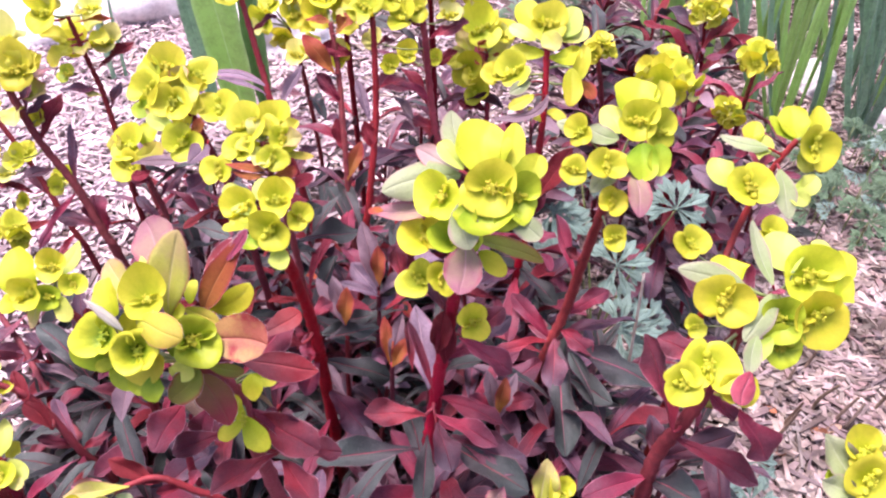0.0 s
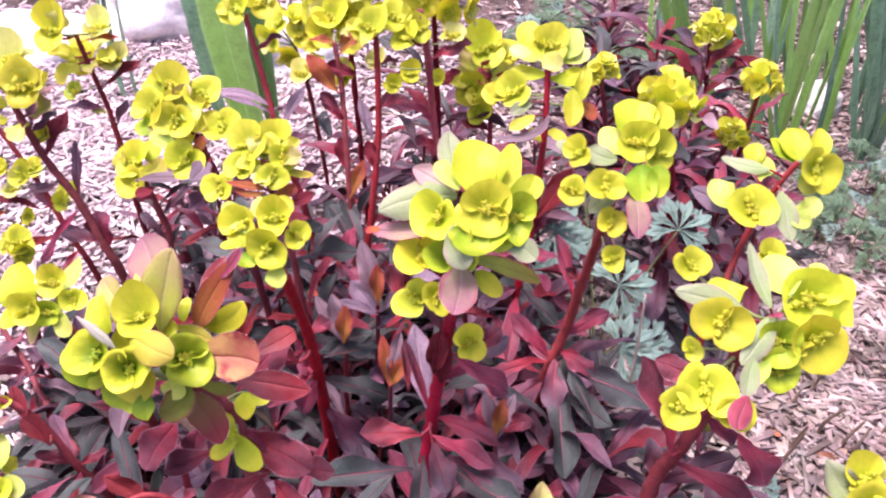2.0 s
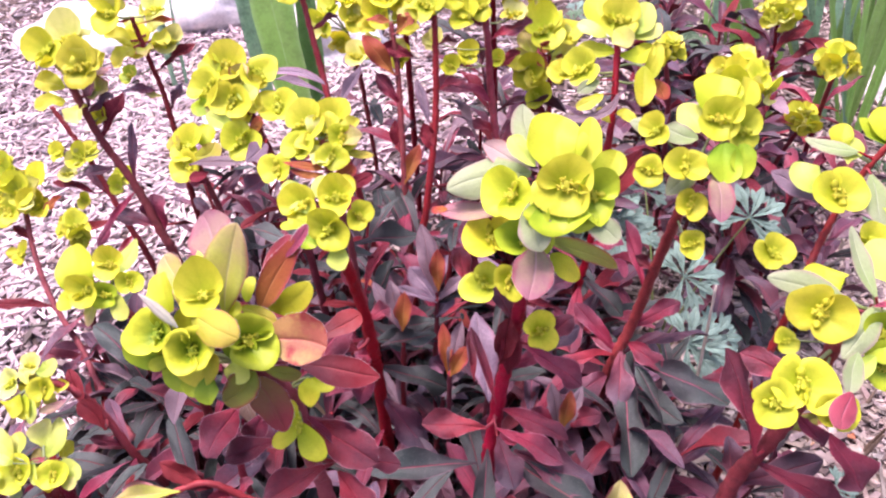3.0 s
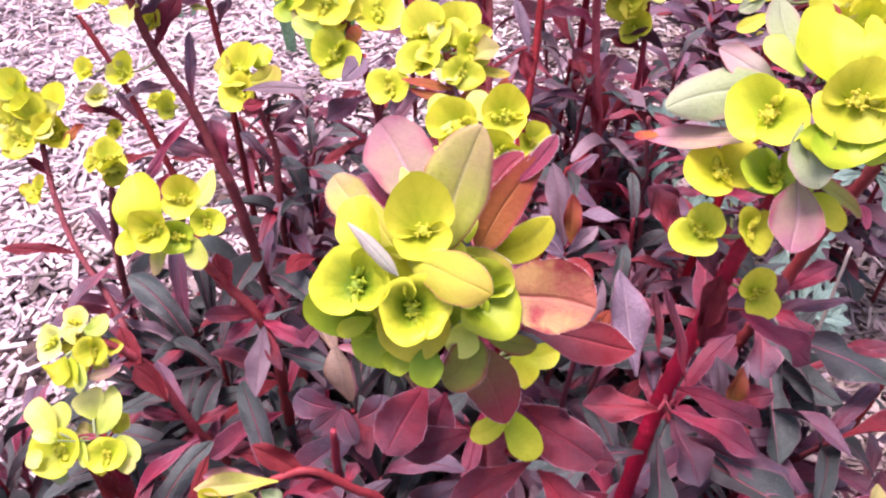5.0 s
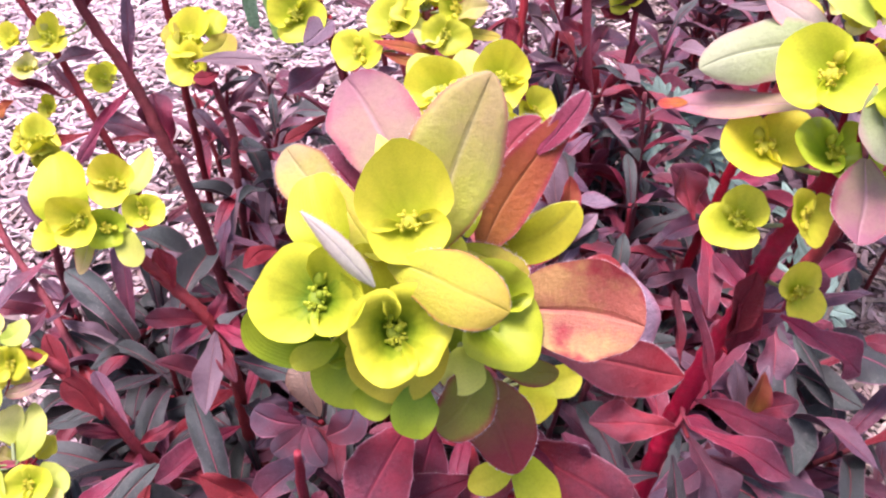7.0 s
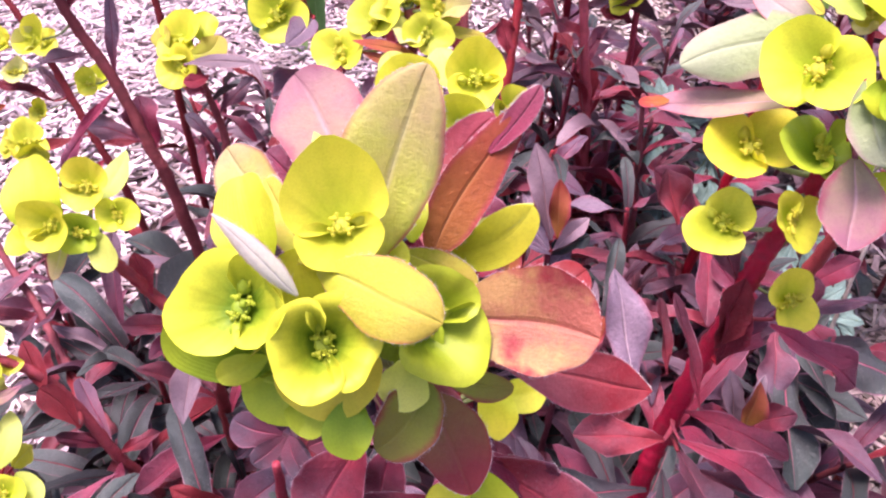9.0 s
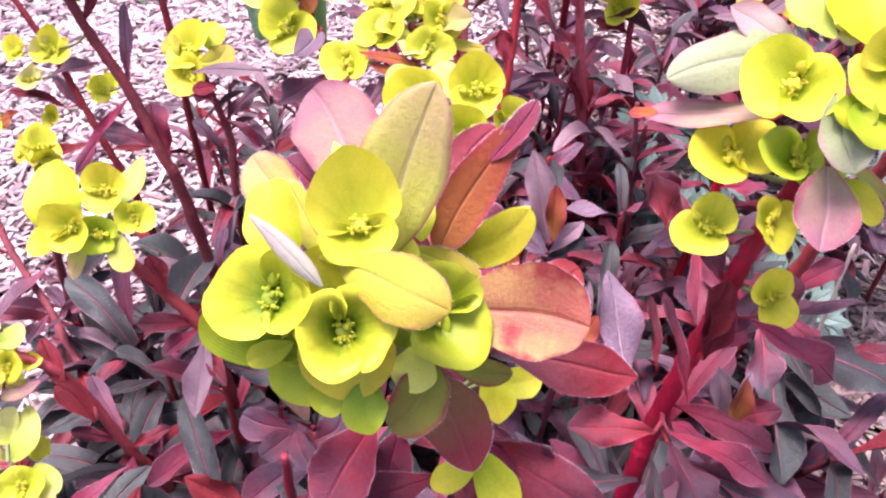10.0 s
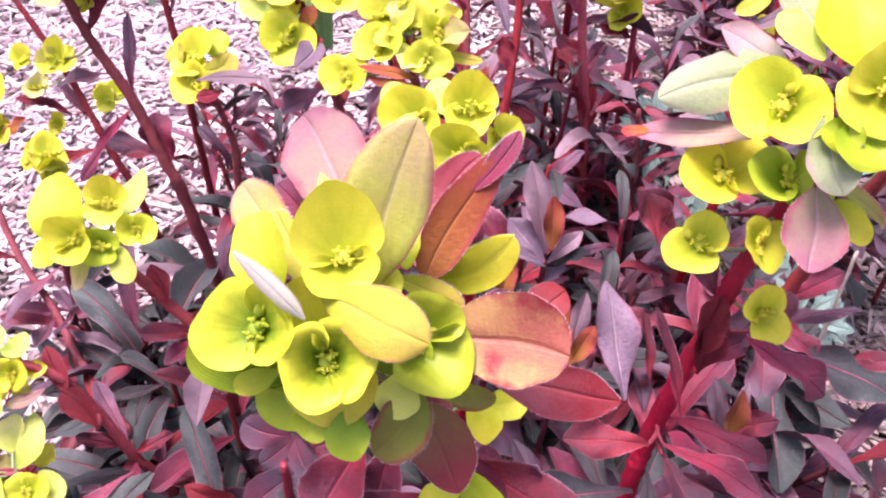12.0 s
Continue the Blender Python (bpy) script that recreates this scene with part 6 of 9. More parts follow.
bowl(s, (0.1807, 0.3306, 0.3444), (0.08, -0.62, 0.78), (0.99, 0.11, -0.11), 0.0139, LIME, depth=0.4, s1=1.1, s2=1.05, l1=0.15, l2=0.1, notch=0.4, seed=27)
bowl(s, (0.1681, 0.3229, 0.3392), (-0.10, -0.71, 0.69), (-0.10, -0.40, -0.91), 0.0113, LIME, depth=0.4, s1=1.0, s2=0.95, l1=0.1, l2=0.1, notch=0.3, seed=28)
bowl(s, (0.1947, 0.3225, 0.3370), (0.14, -0.80, 0.58), (0.89, 0.25, -0.38), 0.0094, LIME, depth=0.45, s1=1.1, s2=1.0, notch=0.35, seed=29)
petal(s, (0.1984, 0.3254, 0.3464), (0.1946, 0.3186, 0.3417), (0.1928, 0.3130, 0.3367), 0.0125, (0.10, -0.80, 0.60), "pink", cup=-0.3, wide=0.55, point=0.42)
bowl(s, (0.1787, 0.3555, 0.3462), (-0.10, -0.70, 0.70), (0.24, 0.24, -0.94), 0.0061, LIME, depth=0.4, l1=0.2, notch=0.4, seed=30)
petal(s, (0.2137, 0.3624, 0.3645), (0.2170, 0.3618, 0.3667), (0.2199, 0.3620, 0.3667), 0.0028, (0.00, -0.60, 0.80), "pink", cup=0.3)
leaf(s, (0.1857, 0.3561, 0.2546), (0.1616, 0.3789, 0.3144), 0.0179, (0.43, -0.61, 0.66), "crimson", -0.3, 0.35)
leaf(s, (0.1965, 0.3663, 0.3050), (0.1690, 0.3780, 0.3129), 0.0148, (0.03, -0.44, 0.90), "crimson", -0.5, 0.30)
leaf(s, (0.2218, 0.3635, 0.2689), (0.2382, 0.3420, 0.2501), 0.0207, (0.13, -0.53, 0.84), "crimson", -0.5, 0.30)
leaf(s, (0.1931, 0.3609, 0.2366), (0.2395, 0.3412, 0.2257), 0.0160, (0.13, -0.43, 0.89), "crimson", -0.6, 0.30)
leaf(s, (0.1907, 0.3603, 0.2127), (0.2344, 0.3758, 0.2283), 0.0160, (0.13, -0.43, 0.89), "purple", -0.5, 0.30)
leaf(s, (0.1846, 0.3664, 0.2125), (0.1789, 0.3807, 0.2378), 0.0124, (0.13, -0.61, 0.78), "purple", -0.4, 0.30)
leaf(s, (0.1839, 0.3648, 0.1952), (0.1377, 0.3474, 0.1931), 0.0149, (0.02, -0.34, 0.94), "crimson", -0.9, 0.30)
leaf(s, (0.1859, 0.3625, 0.1923), (0.2115, 0.3434, 0.1991), 0.0220, (0.02, -0.34, 0.94), "slate", -0.6, 0.30)
leaf(s, (0.2013, 0.3669, 0.2820), (0.2203, 0.3591, 0.2638), 0.0100, (0.13, -0.53, 0.84), "crimson", -0.5, 0.30)
leaf(s, (0.1966, 0.3633, 0.2703), (0.2202, 0.3752, 0.2673), 0.0088, (0.13, -0.53, 0.84), "olive", -0.5, 0.30)
foliage(s, pts, .55, .98, 16, .06, ("crimson", "purple", "slate",), 5)

s = thing("flowering_spurge", (0.312, 0.323, ground_z(0.312, 0.323)), "pale yellow spurge head with sage leaves low beside the mulch", "flowering plant", "flowering spurges")
pts = stem(s, [(0.281, 0.323, 0.263), (0.297, 0.323, 0.216), (0.312, 0.323, 0.153)], 0.0040, STEM_RED)
cup(s, (0.2771, 0.3279, 0.2822), (-0.03, -0.39, 0.92), 0.0128, 0.47, 0.15, LIME)
cup(s, (0.2775, 0.3133, 0.2756), (0.04, -0.80, 0.60), 0.0156, 0.66, 0.15, LIME)
cup(s, (0.2711, 0.3196, 0.2633), (-0.26, -0.68, 0.69), 0.0105, 0.66, 0.20, GREENER)
leaf(s, (0.2732, 0.3166, 0.2643), (0.2585, 0.3369, 0.2847), 0.0173, (-0.07, -0.62, 0.78), "sage", -0.4, 0.35)
leaf(s, (0.2730, 0.3109, 0.2653), (0.2531, 0.3158, 0.2724), 0.0152, (-0.06, -0.70, 0.71), "sage", -0.4, 0.35)
leaf(s, (0.2869, 0.3360, 0.2709), (0.2768, 0.3425, 0.2715), 0.0095, (0.03, -0.44, 0.90), "blush", -0.4, 0.30)
foliage(s, pts, .4, .9, 10, .05, ("crimson", "purple",), 6)

s = thing("flowering_spurge", (-0.041, 0.418, ground_z(-0.041, 0.418)), "compact lime yellow spurge head on a scarlet stem", "flowering plant", "flowering spurges")
pts = stem(s, [(-0.048, 0.398, 0.359), (-0.046, 0.409, 0.325), (-0.043, 0.415, 0.288), (-0.041, 0.416, 0.255), (-0.041, 0.418, 0.226)], 0.0046, STEM_RED)
bowl(s, (-0.0447, 0.3988, 0.3893), (0.08, -0.76, 0.65), (0.00, 0.60, 0.80), 0.0103, LIME, depth=0.5, s1=1.1, s2=1.0, l1=0.2, l2=0.1, notch=0.25, lip=0.04, seed=51)
bowl(s, (-0.0470, 0.3842, 0.3783), (0.02, -0.86, 0.50), (0.55, 0.33, -0.77), 0.0108, LIME, depth=0.5, s1=1.05, s2=1.05, l1=0.1, l2=0.15, notch=0.3, tip=0.04, seed=52)
bowl(s, (-0.0647, 0.3979, 0.3833), (-0.30, -0.70, 0.65), (-0.54, 0.65, 0.54), 0.0111, LIME, depth=0.5, s1=1.1, s2=1.0, l1=0.3, l2=0.1, notch=0.3, tip=0.05, seed=53)
bowl(s, (-0.0324, 0.3964, 0.3794), (0.40, -0.66, 0.64), (0.62, 0.49, 0.62), 0.0074, LIME, depth=0.5, s1=1.1, s2=1.0, l1=0.1, l2=0.1, notch=0.35, seed=54)
petal(s, (-0.0591, 0.3974, 0.3792), (-0.0690, 0.4057, 0.3835), (-0.0743, 0.4126, 0.3889), 0.0131, (-0.20, -0.59, 0.78), PALE, cup=0.4, wide=0.55, point=0.55)
petal(s, (-0.0502, 0.4067, 0.3803), (-0.0553, 0.4146, 0.3838), (-0.0587, 0.4201, 0.3875), 0.0127, (0.00, -0.60, 0.80), PALE, cup=0.4, wide=0.5, point=0.6)
petal(s, (-0.0419, 0.4065, 0.3827), (-0.0431, 0.4137, 0.3852), (-0.0460, 0.4195, 0.3891), 0.0126, (0.20, -0.59, 0.78), LIME, cup=0.4, wide=0.5, point=0.6)
petal(s, (-0.0599, 0.3928, 0.3769), (-0.0666, 0.3911, 0.3753), (-0.0746, 0.3923, 0.3741), 0.0074, (-0.10, -0.30, 0.95), LIME, cup=0.4)
petal(s, (-0.0566, 0.3890, 0.3722), (-0.0586, 0.3852, 0.3693), (-0.0592, 0.3828, 0.3665), 0.0123, (-0.20, -0.90, 0.40), GREENER, cup=0.4)
petal(s, (-0.0442, 0.3863, 0.3681), (-0.0422, 0.3803, 0.3640), (-0.0417, 0.3758, 0.3587), 0.0116, (0.05, -0.89, 0.45), PALE, cup=0.35, wide=0.6, point=0.45)
leaf(s, (-0.0467, 0.4022, 0.2700), (-0.0744, 0.4005, 0.2853), 0.0196, (0.03, -0.54, 0.84), "crimson", -0.5, 0.30)
leaf(s, (-0.0399, 0.4143, 0.2840), (-0.0300, 0.4279, 0.2840), 0.0111, (0.03, -0.54, 0.84), "crimson", -0.5, 0.30)
leaf(s, (-0.0473, 0.4083, 0.2463), (-0.0661, 0.3823, 0.2476), 0.0150, (0.03, -0.44, 0.90), "crimson", -0.7, 0.30)
leaf(s, (-0.0373, 0.4272, 0.2370), (0.0055, 0.4262, 0.2098), 0.0186, (0.12, -0.33, 0.94), "slate", -0.5, 0.25)
leaf(s, (-0.0396, 0.4213, 0.2068), (-0.0086, 0.3985, 0.1777), 0.0206, (0.13, -0.43, 0.89), "purple", -0.6, 0.25)
leaf(s, (-0.0402, 0.4254, 0.2505), (-0.0532, 0.4130, 0.2522), 0.0155, (0.03, -0.44, 0.90), "crimson", -0.7, 0.30)
leaf(s, (-0.0411, 0.4237, 0.2408), (-0.0509, 0.3997, 0.2207), 0.0134, (0.03, -0.44, 0.90), "crimson", -0.9, 0.30)
leaf(s, (-0.0403, 0.4322, 0.2431), (-0.0052, 0.4530, 0.2345), 0.0147, (0.02, -0.23, 0.97), "slate", -0.4, 0.30)
leaf(s, (-0.0425, 0.4085, 0.3239), (-0.0514, 0.4169, 0.3345), 0.0069, (0.23, -0.59, 0.77), "crimson", -0.3, 0.40)
foliage(s, pts, .5, .95, 18, .06, ("crimson", "crimson", "purple", "slate",), 7)

s = thing("flowering_spurge", (0.097, 0.539, ground_z(0.097, 0.539)), "tall yellow spurge head with orange flushed leaves on a red stem", "flowering plant", "flowering spurges")
pts = stem(s, [(0.113, 0.597, 0.391), (0.113, 0.575, 0.356), (0.111, 0.562, 0.325), (0.109, 0.554, 0.293), (0.105, 0.548, 0.247), (0.097, 0.539, 0.191)], 0.0034, STEM_RED)
petal(s, (0.1077, 0.5976, 0.3975), (0.1013, 0.6161, 0.4043), (0.0988, 0.6342, 0.4104), 0.0212, (-0.10, -0.60, 0.80), LIME, cup=0.5, wide=0.55, point=0.5)
bowl(s, (0.1138, 0.6052, 0.4060), (0.02, -0.55, 0.83), (0.10, 0.60, 0.80), 0.0148, LIME, depth=0.45, s1=1.05, s2=1.1, l1=0.25, l2=0.0, notch=0.2, lip=0.05, seed=81)
petal(s, (0.1216, 0.6022, 0.3957), (0.1309, 0.6125, 0.4012), (0.1345, 0.6287, 0.4077), 0.0199, (0.30, -0.60, 0.75), PALE, cup=0.45, wide=0.55, point=0.5)
petal(s, (0.1191, 0.6021, 0.3928), (0.1363, 0.6067, 0.3940), (0.1409, 0.6154, 0.3978), 0.0121, (0.20, -0.61, 0.76), CREAM, cup=0.4)
petal(s, (0.1043, 0.5938, 0.3962), (0.0945, 0.5988, 0.3997), (0.0848, 0.6068, 0.4005), 0.0119, (-0.20, -0.50, 0.84), CREAM, cup=0.4, wide=0.55, point=0.55)
petal(s, (0.1094, 0.5929, 0.4010), (0.1146, 0.5854, 0.3980), (0.1154, 0.5815, 0.3933), 0.0163, (0.00, -0.91, 0.41), CREAM, cup=0.35, wide=0.5, point=0.5)
petal(s, (0.1121, 0.5935, 0.3861), (0.0980, 0.5928, 0.3861), (0.0868, 0.6007, 0.3869), 0.0131, (-0.10, -0.60, 0.80), LIME, cup=0.3)
petal(s, (0.1150, 0.5918, 0.3839), (0.1293, 0.5944, 0.3829), (0.1342, 0.6059, 0.3869), 0.0151, (0.10, -0.60, 0.80), LIME, cup=0.4)
bowl(s, (0.0886, 0.5773, 0.3807), (-0.25, -0.62, 0.74), (-0.50, 0.50, 0.70), 0.0129, LIME, depth=0.5, s1=1.15, s2=1.0, l1=0.2, l2=0.1, notch=0.4, tip=0.06, seed=82)
bowl(s, (0.0752, 0.5807, 0.3764), (-0.30, -0.45, 0.84), (-0.97, 0.10, 0.20), 0.0102, LIME, depth=0.4, s1=1.1, s2=1.0, l1=0.1, l2=0.1, notch=0.35, seed=83)
petal(s, (0.1008, 0.5720, 0.3736), (0.0933, 0.5667, 0.3710), (0.0856, 0.5640, 0.3682), 0.0100, (-0.10, -0.80, 0.60), "sage", cup=0.3, wide=0.55, point=0.55)
petal(s, (0.1038, 0.5658, 0.3661), (0.0947, 0.5603, 0.3633), (0.0854, 0.5569, 0.3598), 0.0094, (-0.10, -0.70, 0.70), "limeleaf", cup=0.3)
petal(s, (0.1324, 0.5809, 0.3697), (0.1388, 0.5913, 0.3785), (0.1422, 0.6066, 0.3873), 0.0138, (0.30, -0.70, 0.65), LIME, cup=0.5, wide=0.5, point=0.5)
petal(s, (0.1313, 0.5816, 0.3800), (0.1301, 0.5667, 0.3717), (0.1291, 0.5563, 0.3625), 0.0158, (0.10, -0.91, 0.40), LIME, cup=0.3, wide=0.5, point=0.55)
petal(s, (0.1375, 0.5866, 0.3669), (0.1451, 0.5846, 0.3609), (0.1482, 0.5803, 0.3556), 0.0122, (0.20, -0.69, 0.69), "orange", cup=0.2)
petal(s, (0.1140, 0.5700, 0.3642), (0.1028, 0.5572, 0.3559), (0.0751, 0.5533, 0.3531), 0.0076, (0.00, -0.51, 0.86), "dust", cup=0.2)
petal(s, (0.1150, 0.5663, 0.3505), (0.1206, 0.5666, 0.3504), (0.1293, 0.5634, 0.3460), 0.0090, (0.00, -0.60, 0.80), "limeleaf", cup=0.3)
petal(s, (0.1098, 0.5606, 0.3472), (0.1049, 0.5640, 0.3515), (0.1011, 0.5666, 0.3548), 0.0077, (0.00, -0.60, 0.80), "limeleaf", cup=0.3)
leaf(s, (0.1109, 0.5447, 0.2893), (0.1370, 0.5709, 0.3188), 0.0184, (0.13, -0.61, 0.78), "red", -0.4, 0.30)
leaf(s, (0.1093, 0.5586, 0.2903), (0.0890, 0.5804, 0.3021), 0.0135, (0.13, -0.61, 0.78), "crimson", -0.4, 0.30)
leaf(s, (0.1042, 0.5460, 0.2602), (0.1160, 0.5589, 0.2903), 0.0117, (0.14, -0.69, 0.71), "crimson", -0.3, 0.30)
leaf(s, (0.1023, 0.5371, 0.2497), (0.1283, 0.5336, 0.2594), 0.0108, (0.03, -0.44, 0.90), "crimson", -0.6, 0.30)
leaf(s, (0.0997, 0.5372, 0.2190), (0.0692, 0.5223, 0.2187), 0.0140, (0.03, -0.44, 0.90), "purple", -0.6, 0.30)
leaf(s, (0.0997, 0.5372, 0.2190), (0.1322, 0.5135, 0.2042), 0.0140, (0.03, -0.44, 0.90), "slate", -0.6, 0.30)
foliage(s, pts, .35, .95, 18, .06, ("crimson", "crimson", "purple", "red",), 8)

s = thing("flowering_spurge", (-0.113, 0.521, ground_z(-0.113, 0.521)), "yellow spurge head of round bracts on a maroon stem", "flowering plant", "flowering spurges")
pts = stem(s, [(-0.143, 0.534, 0.371), (-0.131, 0.525, 0.346), (-0.123, 0.521, 0.320), (-0.118, 0.520, 0.290), (-0.113, 0.521, 0.244)], 0.0032, STEM_DARK)
bowl(s, (-0.1597, 0.5516, 0.3926), (0.05, -0.55, 0.83), (0.20, 0.61, 0.76), 0.0150, LIME, depth=0.5, s1=1.1, s2=1.0, l1=0.25, l2=0.1, notch=0.2, lip=0.05, seed=91)
bowl(s, (-0.1698, 0.5340, 0.3817), (-0.35, -0.62, 0.70), (-0.81, 0.30, 0.51), 0.0142, LIME, depth=0.45, s1=1.05, s2=1.05, l1=0.2, l2=0.2, notch=0.3, seed=92)
bowl(s, (-0.1490, 0.5240, 0.3778), (0.00, -0.85, 0.52), (0.93, 0.21, -0.31), 0.0133, LIME, depth=0.5, s1=1.05, s2=1.1, l1=0.2, l2=0.2, notch=0.35, tip=0.05, seed=93)
bowl(s, (-0.1362, 0.5504, 0.3866), (0.35, -0.50, 0.80), (0.70, 0.50, 0.50), 0.0131, LIME, depth=0.4, s1=1.1, s2=1.0, l1=0.1, l2=0.2, notch=0.3, seed=94)
petal(s, (-0.1451, 0.5317, 0.3805), (-0.1392, 0.5312, 0.3795), (-0.1341, 0.5358, 0.3815), 0.0147, (0.20, -0.69, 0.69), PALE, cup=0.3, wide=0.55, point=0.5)
petal(s, (-0.1628, 0.5425, 0.3789), (-0.1713, 0.5499, 0.3883), (-0.1782, 0.5568, 0.3907), 0.0175, (-0.20, -0.61, 0.76), LIME, cup=0.4)
petal(s, (-0.1612, 0.5303, 0.3736), (-0.1698, 0.5237, 0.3726), (-0.1744, 0.5257, 0.3752), 0.0135, (-0.21, -0.83, 0.52), GREENER, cup=0.4)
bowl(s, (-0.1206, 0.5348, 0.3702), (0.12, -0.42, 0.90), (0.99, 0.10, 0.10), 0.0144, LIME, depth=0.4, s1=1.0, s2=1.05, l1=0.1, l2=0.1, notch=0.35, tip=0.03, seed=95)
petal(s, (-0.1372, 0.5546, 0.3823), (-0.1106, 0.5549, 0.3841), (-0.0887, 0.5502, 0.3771), 0.0075, (0.00, -0.41, 0.91), "lilac", cup=0.2, wide=0.5, point=0.7)
bowl(s, (-0.1412, 0.5086, 0.3559), (0.15, -0.76, 0.64), (0.42, 0.32, -0.85), 0.0135, LIME, depth=0.45, s1=1.1, s2=1.0, l1=0.1, l2=0.2, notch=0.35, tip=0.05, seed=96)
petal(s, (-0.1483, 0.5154, 0.3613), (-0.1555, 0.5158, 0.3654), (-0.1661, 0.5178, 0.3685), 0.0122, (-0.10, -0.70, 0.70), PALE, cup=0.3)
petal(s, (-0.1327, 0.5179, 0.3571), (-0.1341, 0.5204, 0.3602), (-0.1368, 0.5215, 0.3616), 0.0154, (0.00, -0.71, 0.71), "orange", cup=0.3)
petal(s, (-0.1250, 0.5115, 0.3520), (-0.1286, 0.5044, 0.3502), (-0.1355, 0.4973, 0.3452), 0.0135, (0.00, -0.71, 0.71), "lilac", cup=0.3, wide=0.5, point=0.6)
leaf(s, (-0.1285, 0.5260, 0.3214), (-0.1531, 0.5181, 0.3057), 0.0126, (0.03, -0.54, 0.84), "purple", -0.4, 0.30)
leaf(s, (-0.1264, 0.5247, 0.3197), (-0.1072, 0.5353, 0.3233), 0.0126, (0.03, -0.54, 0.84), "purple", -0.4, 0.30)
bracts(s, (-0.1503, 0.5396, 0.3700), (0.03, -0.63, 0.78), 0.0190, 7, 0.0180, 234)
foliage(s, pts, .15, .95, 30, .05, ("maroon", "crimson", "slate", "red",), 9)

s = thing("flowering_spurge", (-0.220, 0.591, ground_z(-0.220, 0.591)), "pale yellow spurge head with orange bracts on a short maroon stem", "flowering plant", "flowering spurges")
pts = stem(s, [(-0.237, 0.616, 0.264), (-0.229, 0.608, 0.246), (-0.221, 0.601, 0.222), (-0.220, 0.591, 0.194)], 0.0032, STEM_DARK)
bowl(s, (-0.2473, 0.6209, 0.2824), (-0.15, -0.50, 0.85), (0.31, 0.62, 0.72), 0.0165, LIME, depth=0.45, s1=1.1, s2=1.0, l1=0.3, l2=0.1, notch=0.35, tip=0.05, seed=101)
petal(s, (-0.2312, 0.6236, 0.2784), (-0.2315, 0.6330, 0.2864), (-0.2294, 0.6414, 0.2901), 0.0189, (0.10, -0.60, 0.80), LIME, cup=0.5, wide=0.5, point=0.55)
bowl(s, (-0.2445, 0.6042, 0.2718), (-0.20, -0.81, 0.55), (-0.30, 0.30, -0.90), 0.0147, LIME, depth=0.5, s1=1.1, s2=1.0, l1=0.2, l2=0.1, notch=0.35, seed=102)
petal(s, (-0.2373, 0.6110, 0.2763), (-0.2231, 0.6117, 0.2793), (-0.2186, 0.6201, 0.2859), 0.0194, (0.20, -0.69, 0.69), "amber", cup=0.4)
petal(s, (-0.2376, 0.6012, 0.2740), (-0.2152, 0.6027, 0.2775), (-0.1913, 0.6052, 0.2757), 0.0108, (0.00, -0.51, 0.86), "dust", cup=0.2, wide=0.6, point=0.7)
petal(s, (-0.2227, 0.6014, 0.2671), (-0.2290, 0.5952, 0.2663), (-0.2373, 0.5948, 0.2663), 0.0100, (0.00, -0.60, 0.80), "red", cup=0.2)
petal(s, (-0.2548, 0.6191, 0.2746), (-0.2584, 0.6233, 0.2798), (-0.2613, 0.6304, 0.2853), 0.0142, (-0.20, -0.59, 0.78), "amber", cup=0.4)
leaf(s, (-0.2238, 0.6054, 0.2508), (-0.2393, 0.5938, 0.2614), 0.0100, (0.02, -0.34, 0.94), "crimson", -0.4, 0.30)
leaf(s, (-0.2202, 0.6055, 0.2352), (-0.2024, 0.6272, 0.2521), 0.0114, (0.03, -0.54, 0.84), "purple", -0.4, 0.30)
foliage(s, pts, .2, .95, 16, .06, ("purple", "crimson", "slate",), 10)

s = thing("flowering_spurge", (-0.067, 0.486, ground_z(-0.067, 0.486)), "spreading yellow spurge head with orange tipped bracts on a red stem", "flowering plant", "flowering spurges")
pts = stem(s, [(-0.077, 0.488, 0.370), (-0.074, 0.484, 0.346), (-0.071, 0.486, 0.317), (-0.068, 0.486, 0.286), (-0.067, 0.486, 0.247)], 0.0030, STEM_RED)
bowl(s, (-0.0887, 0.4954, 0.3796), (-0.12, -0.50, 0.86), (-0.40, 0.60, 0.70), 0.0138, LIME, depth=0.45, s1=1.05, s2=1.05, l1=0.2, l2=0.1, notch=0.25, lip=0.05, seed=111)
bowl(s, (-0.0723, 0.5014, 0.3794), (0.15, -0.50, 0.85), (0.31, 0.62, 0.72), 0.0122, LIME, depth=0.45, s1=1.1, s2=1.0, l1=0.25, l2=0.1, notch=0.25, seed=112)
bowl(s, (-0.0631, 0.4885, 0.3729), (0.40, -0.65, 0.65), (0.77, 0.33, -0.55), 0.0097, LIME, depth=0.5, s1=1.1, s2=1.0, l1=0.1, l2=0.2, notch=0.3, seed=113)
bowl(s, (-0.0904, 0.4793, 0.3699), (-0.20, -0.60, 0.77), (-0.97, 0.11, 0.22), 0.0108, LIME, depth=0.4, s1=1.1, s2=1.0, l1=0.1, l2=0.2, notch=0.4, seed=114)
bowl(s, (-0.0676, 0.4732, 0.3674), (0.10, -0.70, 0.70), (0.89, 0.11, -0.44), 0.0093, LIME, depth=0.4, s1=1.1, s2=1.0, l1=0.1, l2=0.2, notch=0.4, seed=115)
bowl(s, (-0.1050, 0.4712, 0.3581), (-0.20, -0.66, 0.73), (-0.67, 0.33, -0.67), 0.0109, LIME, depth=0.4, s1=1.05, s2=1.0, l1=0.15, l2=0.1, notch=0.35, tip=0.04, seed=116)
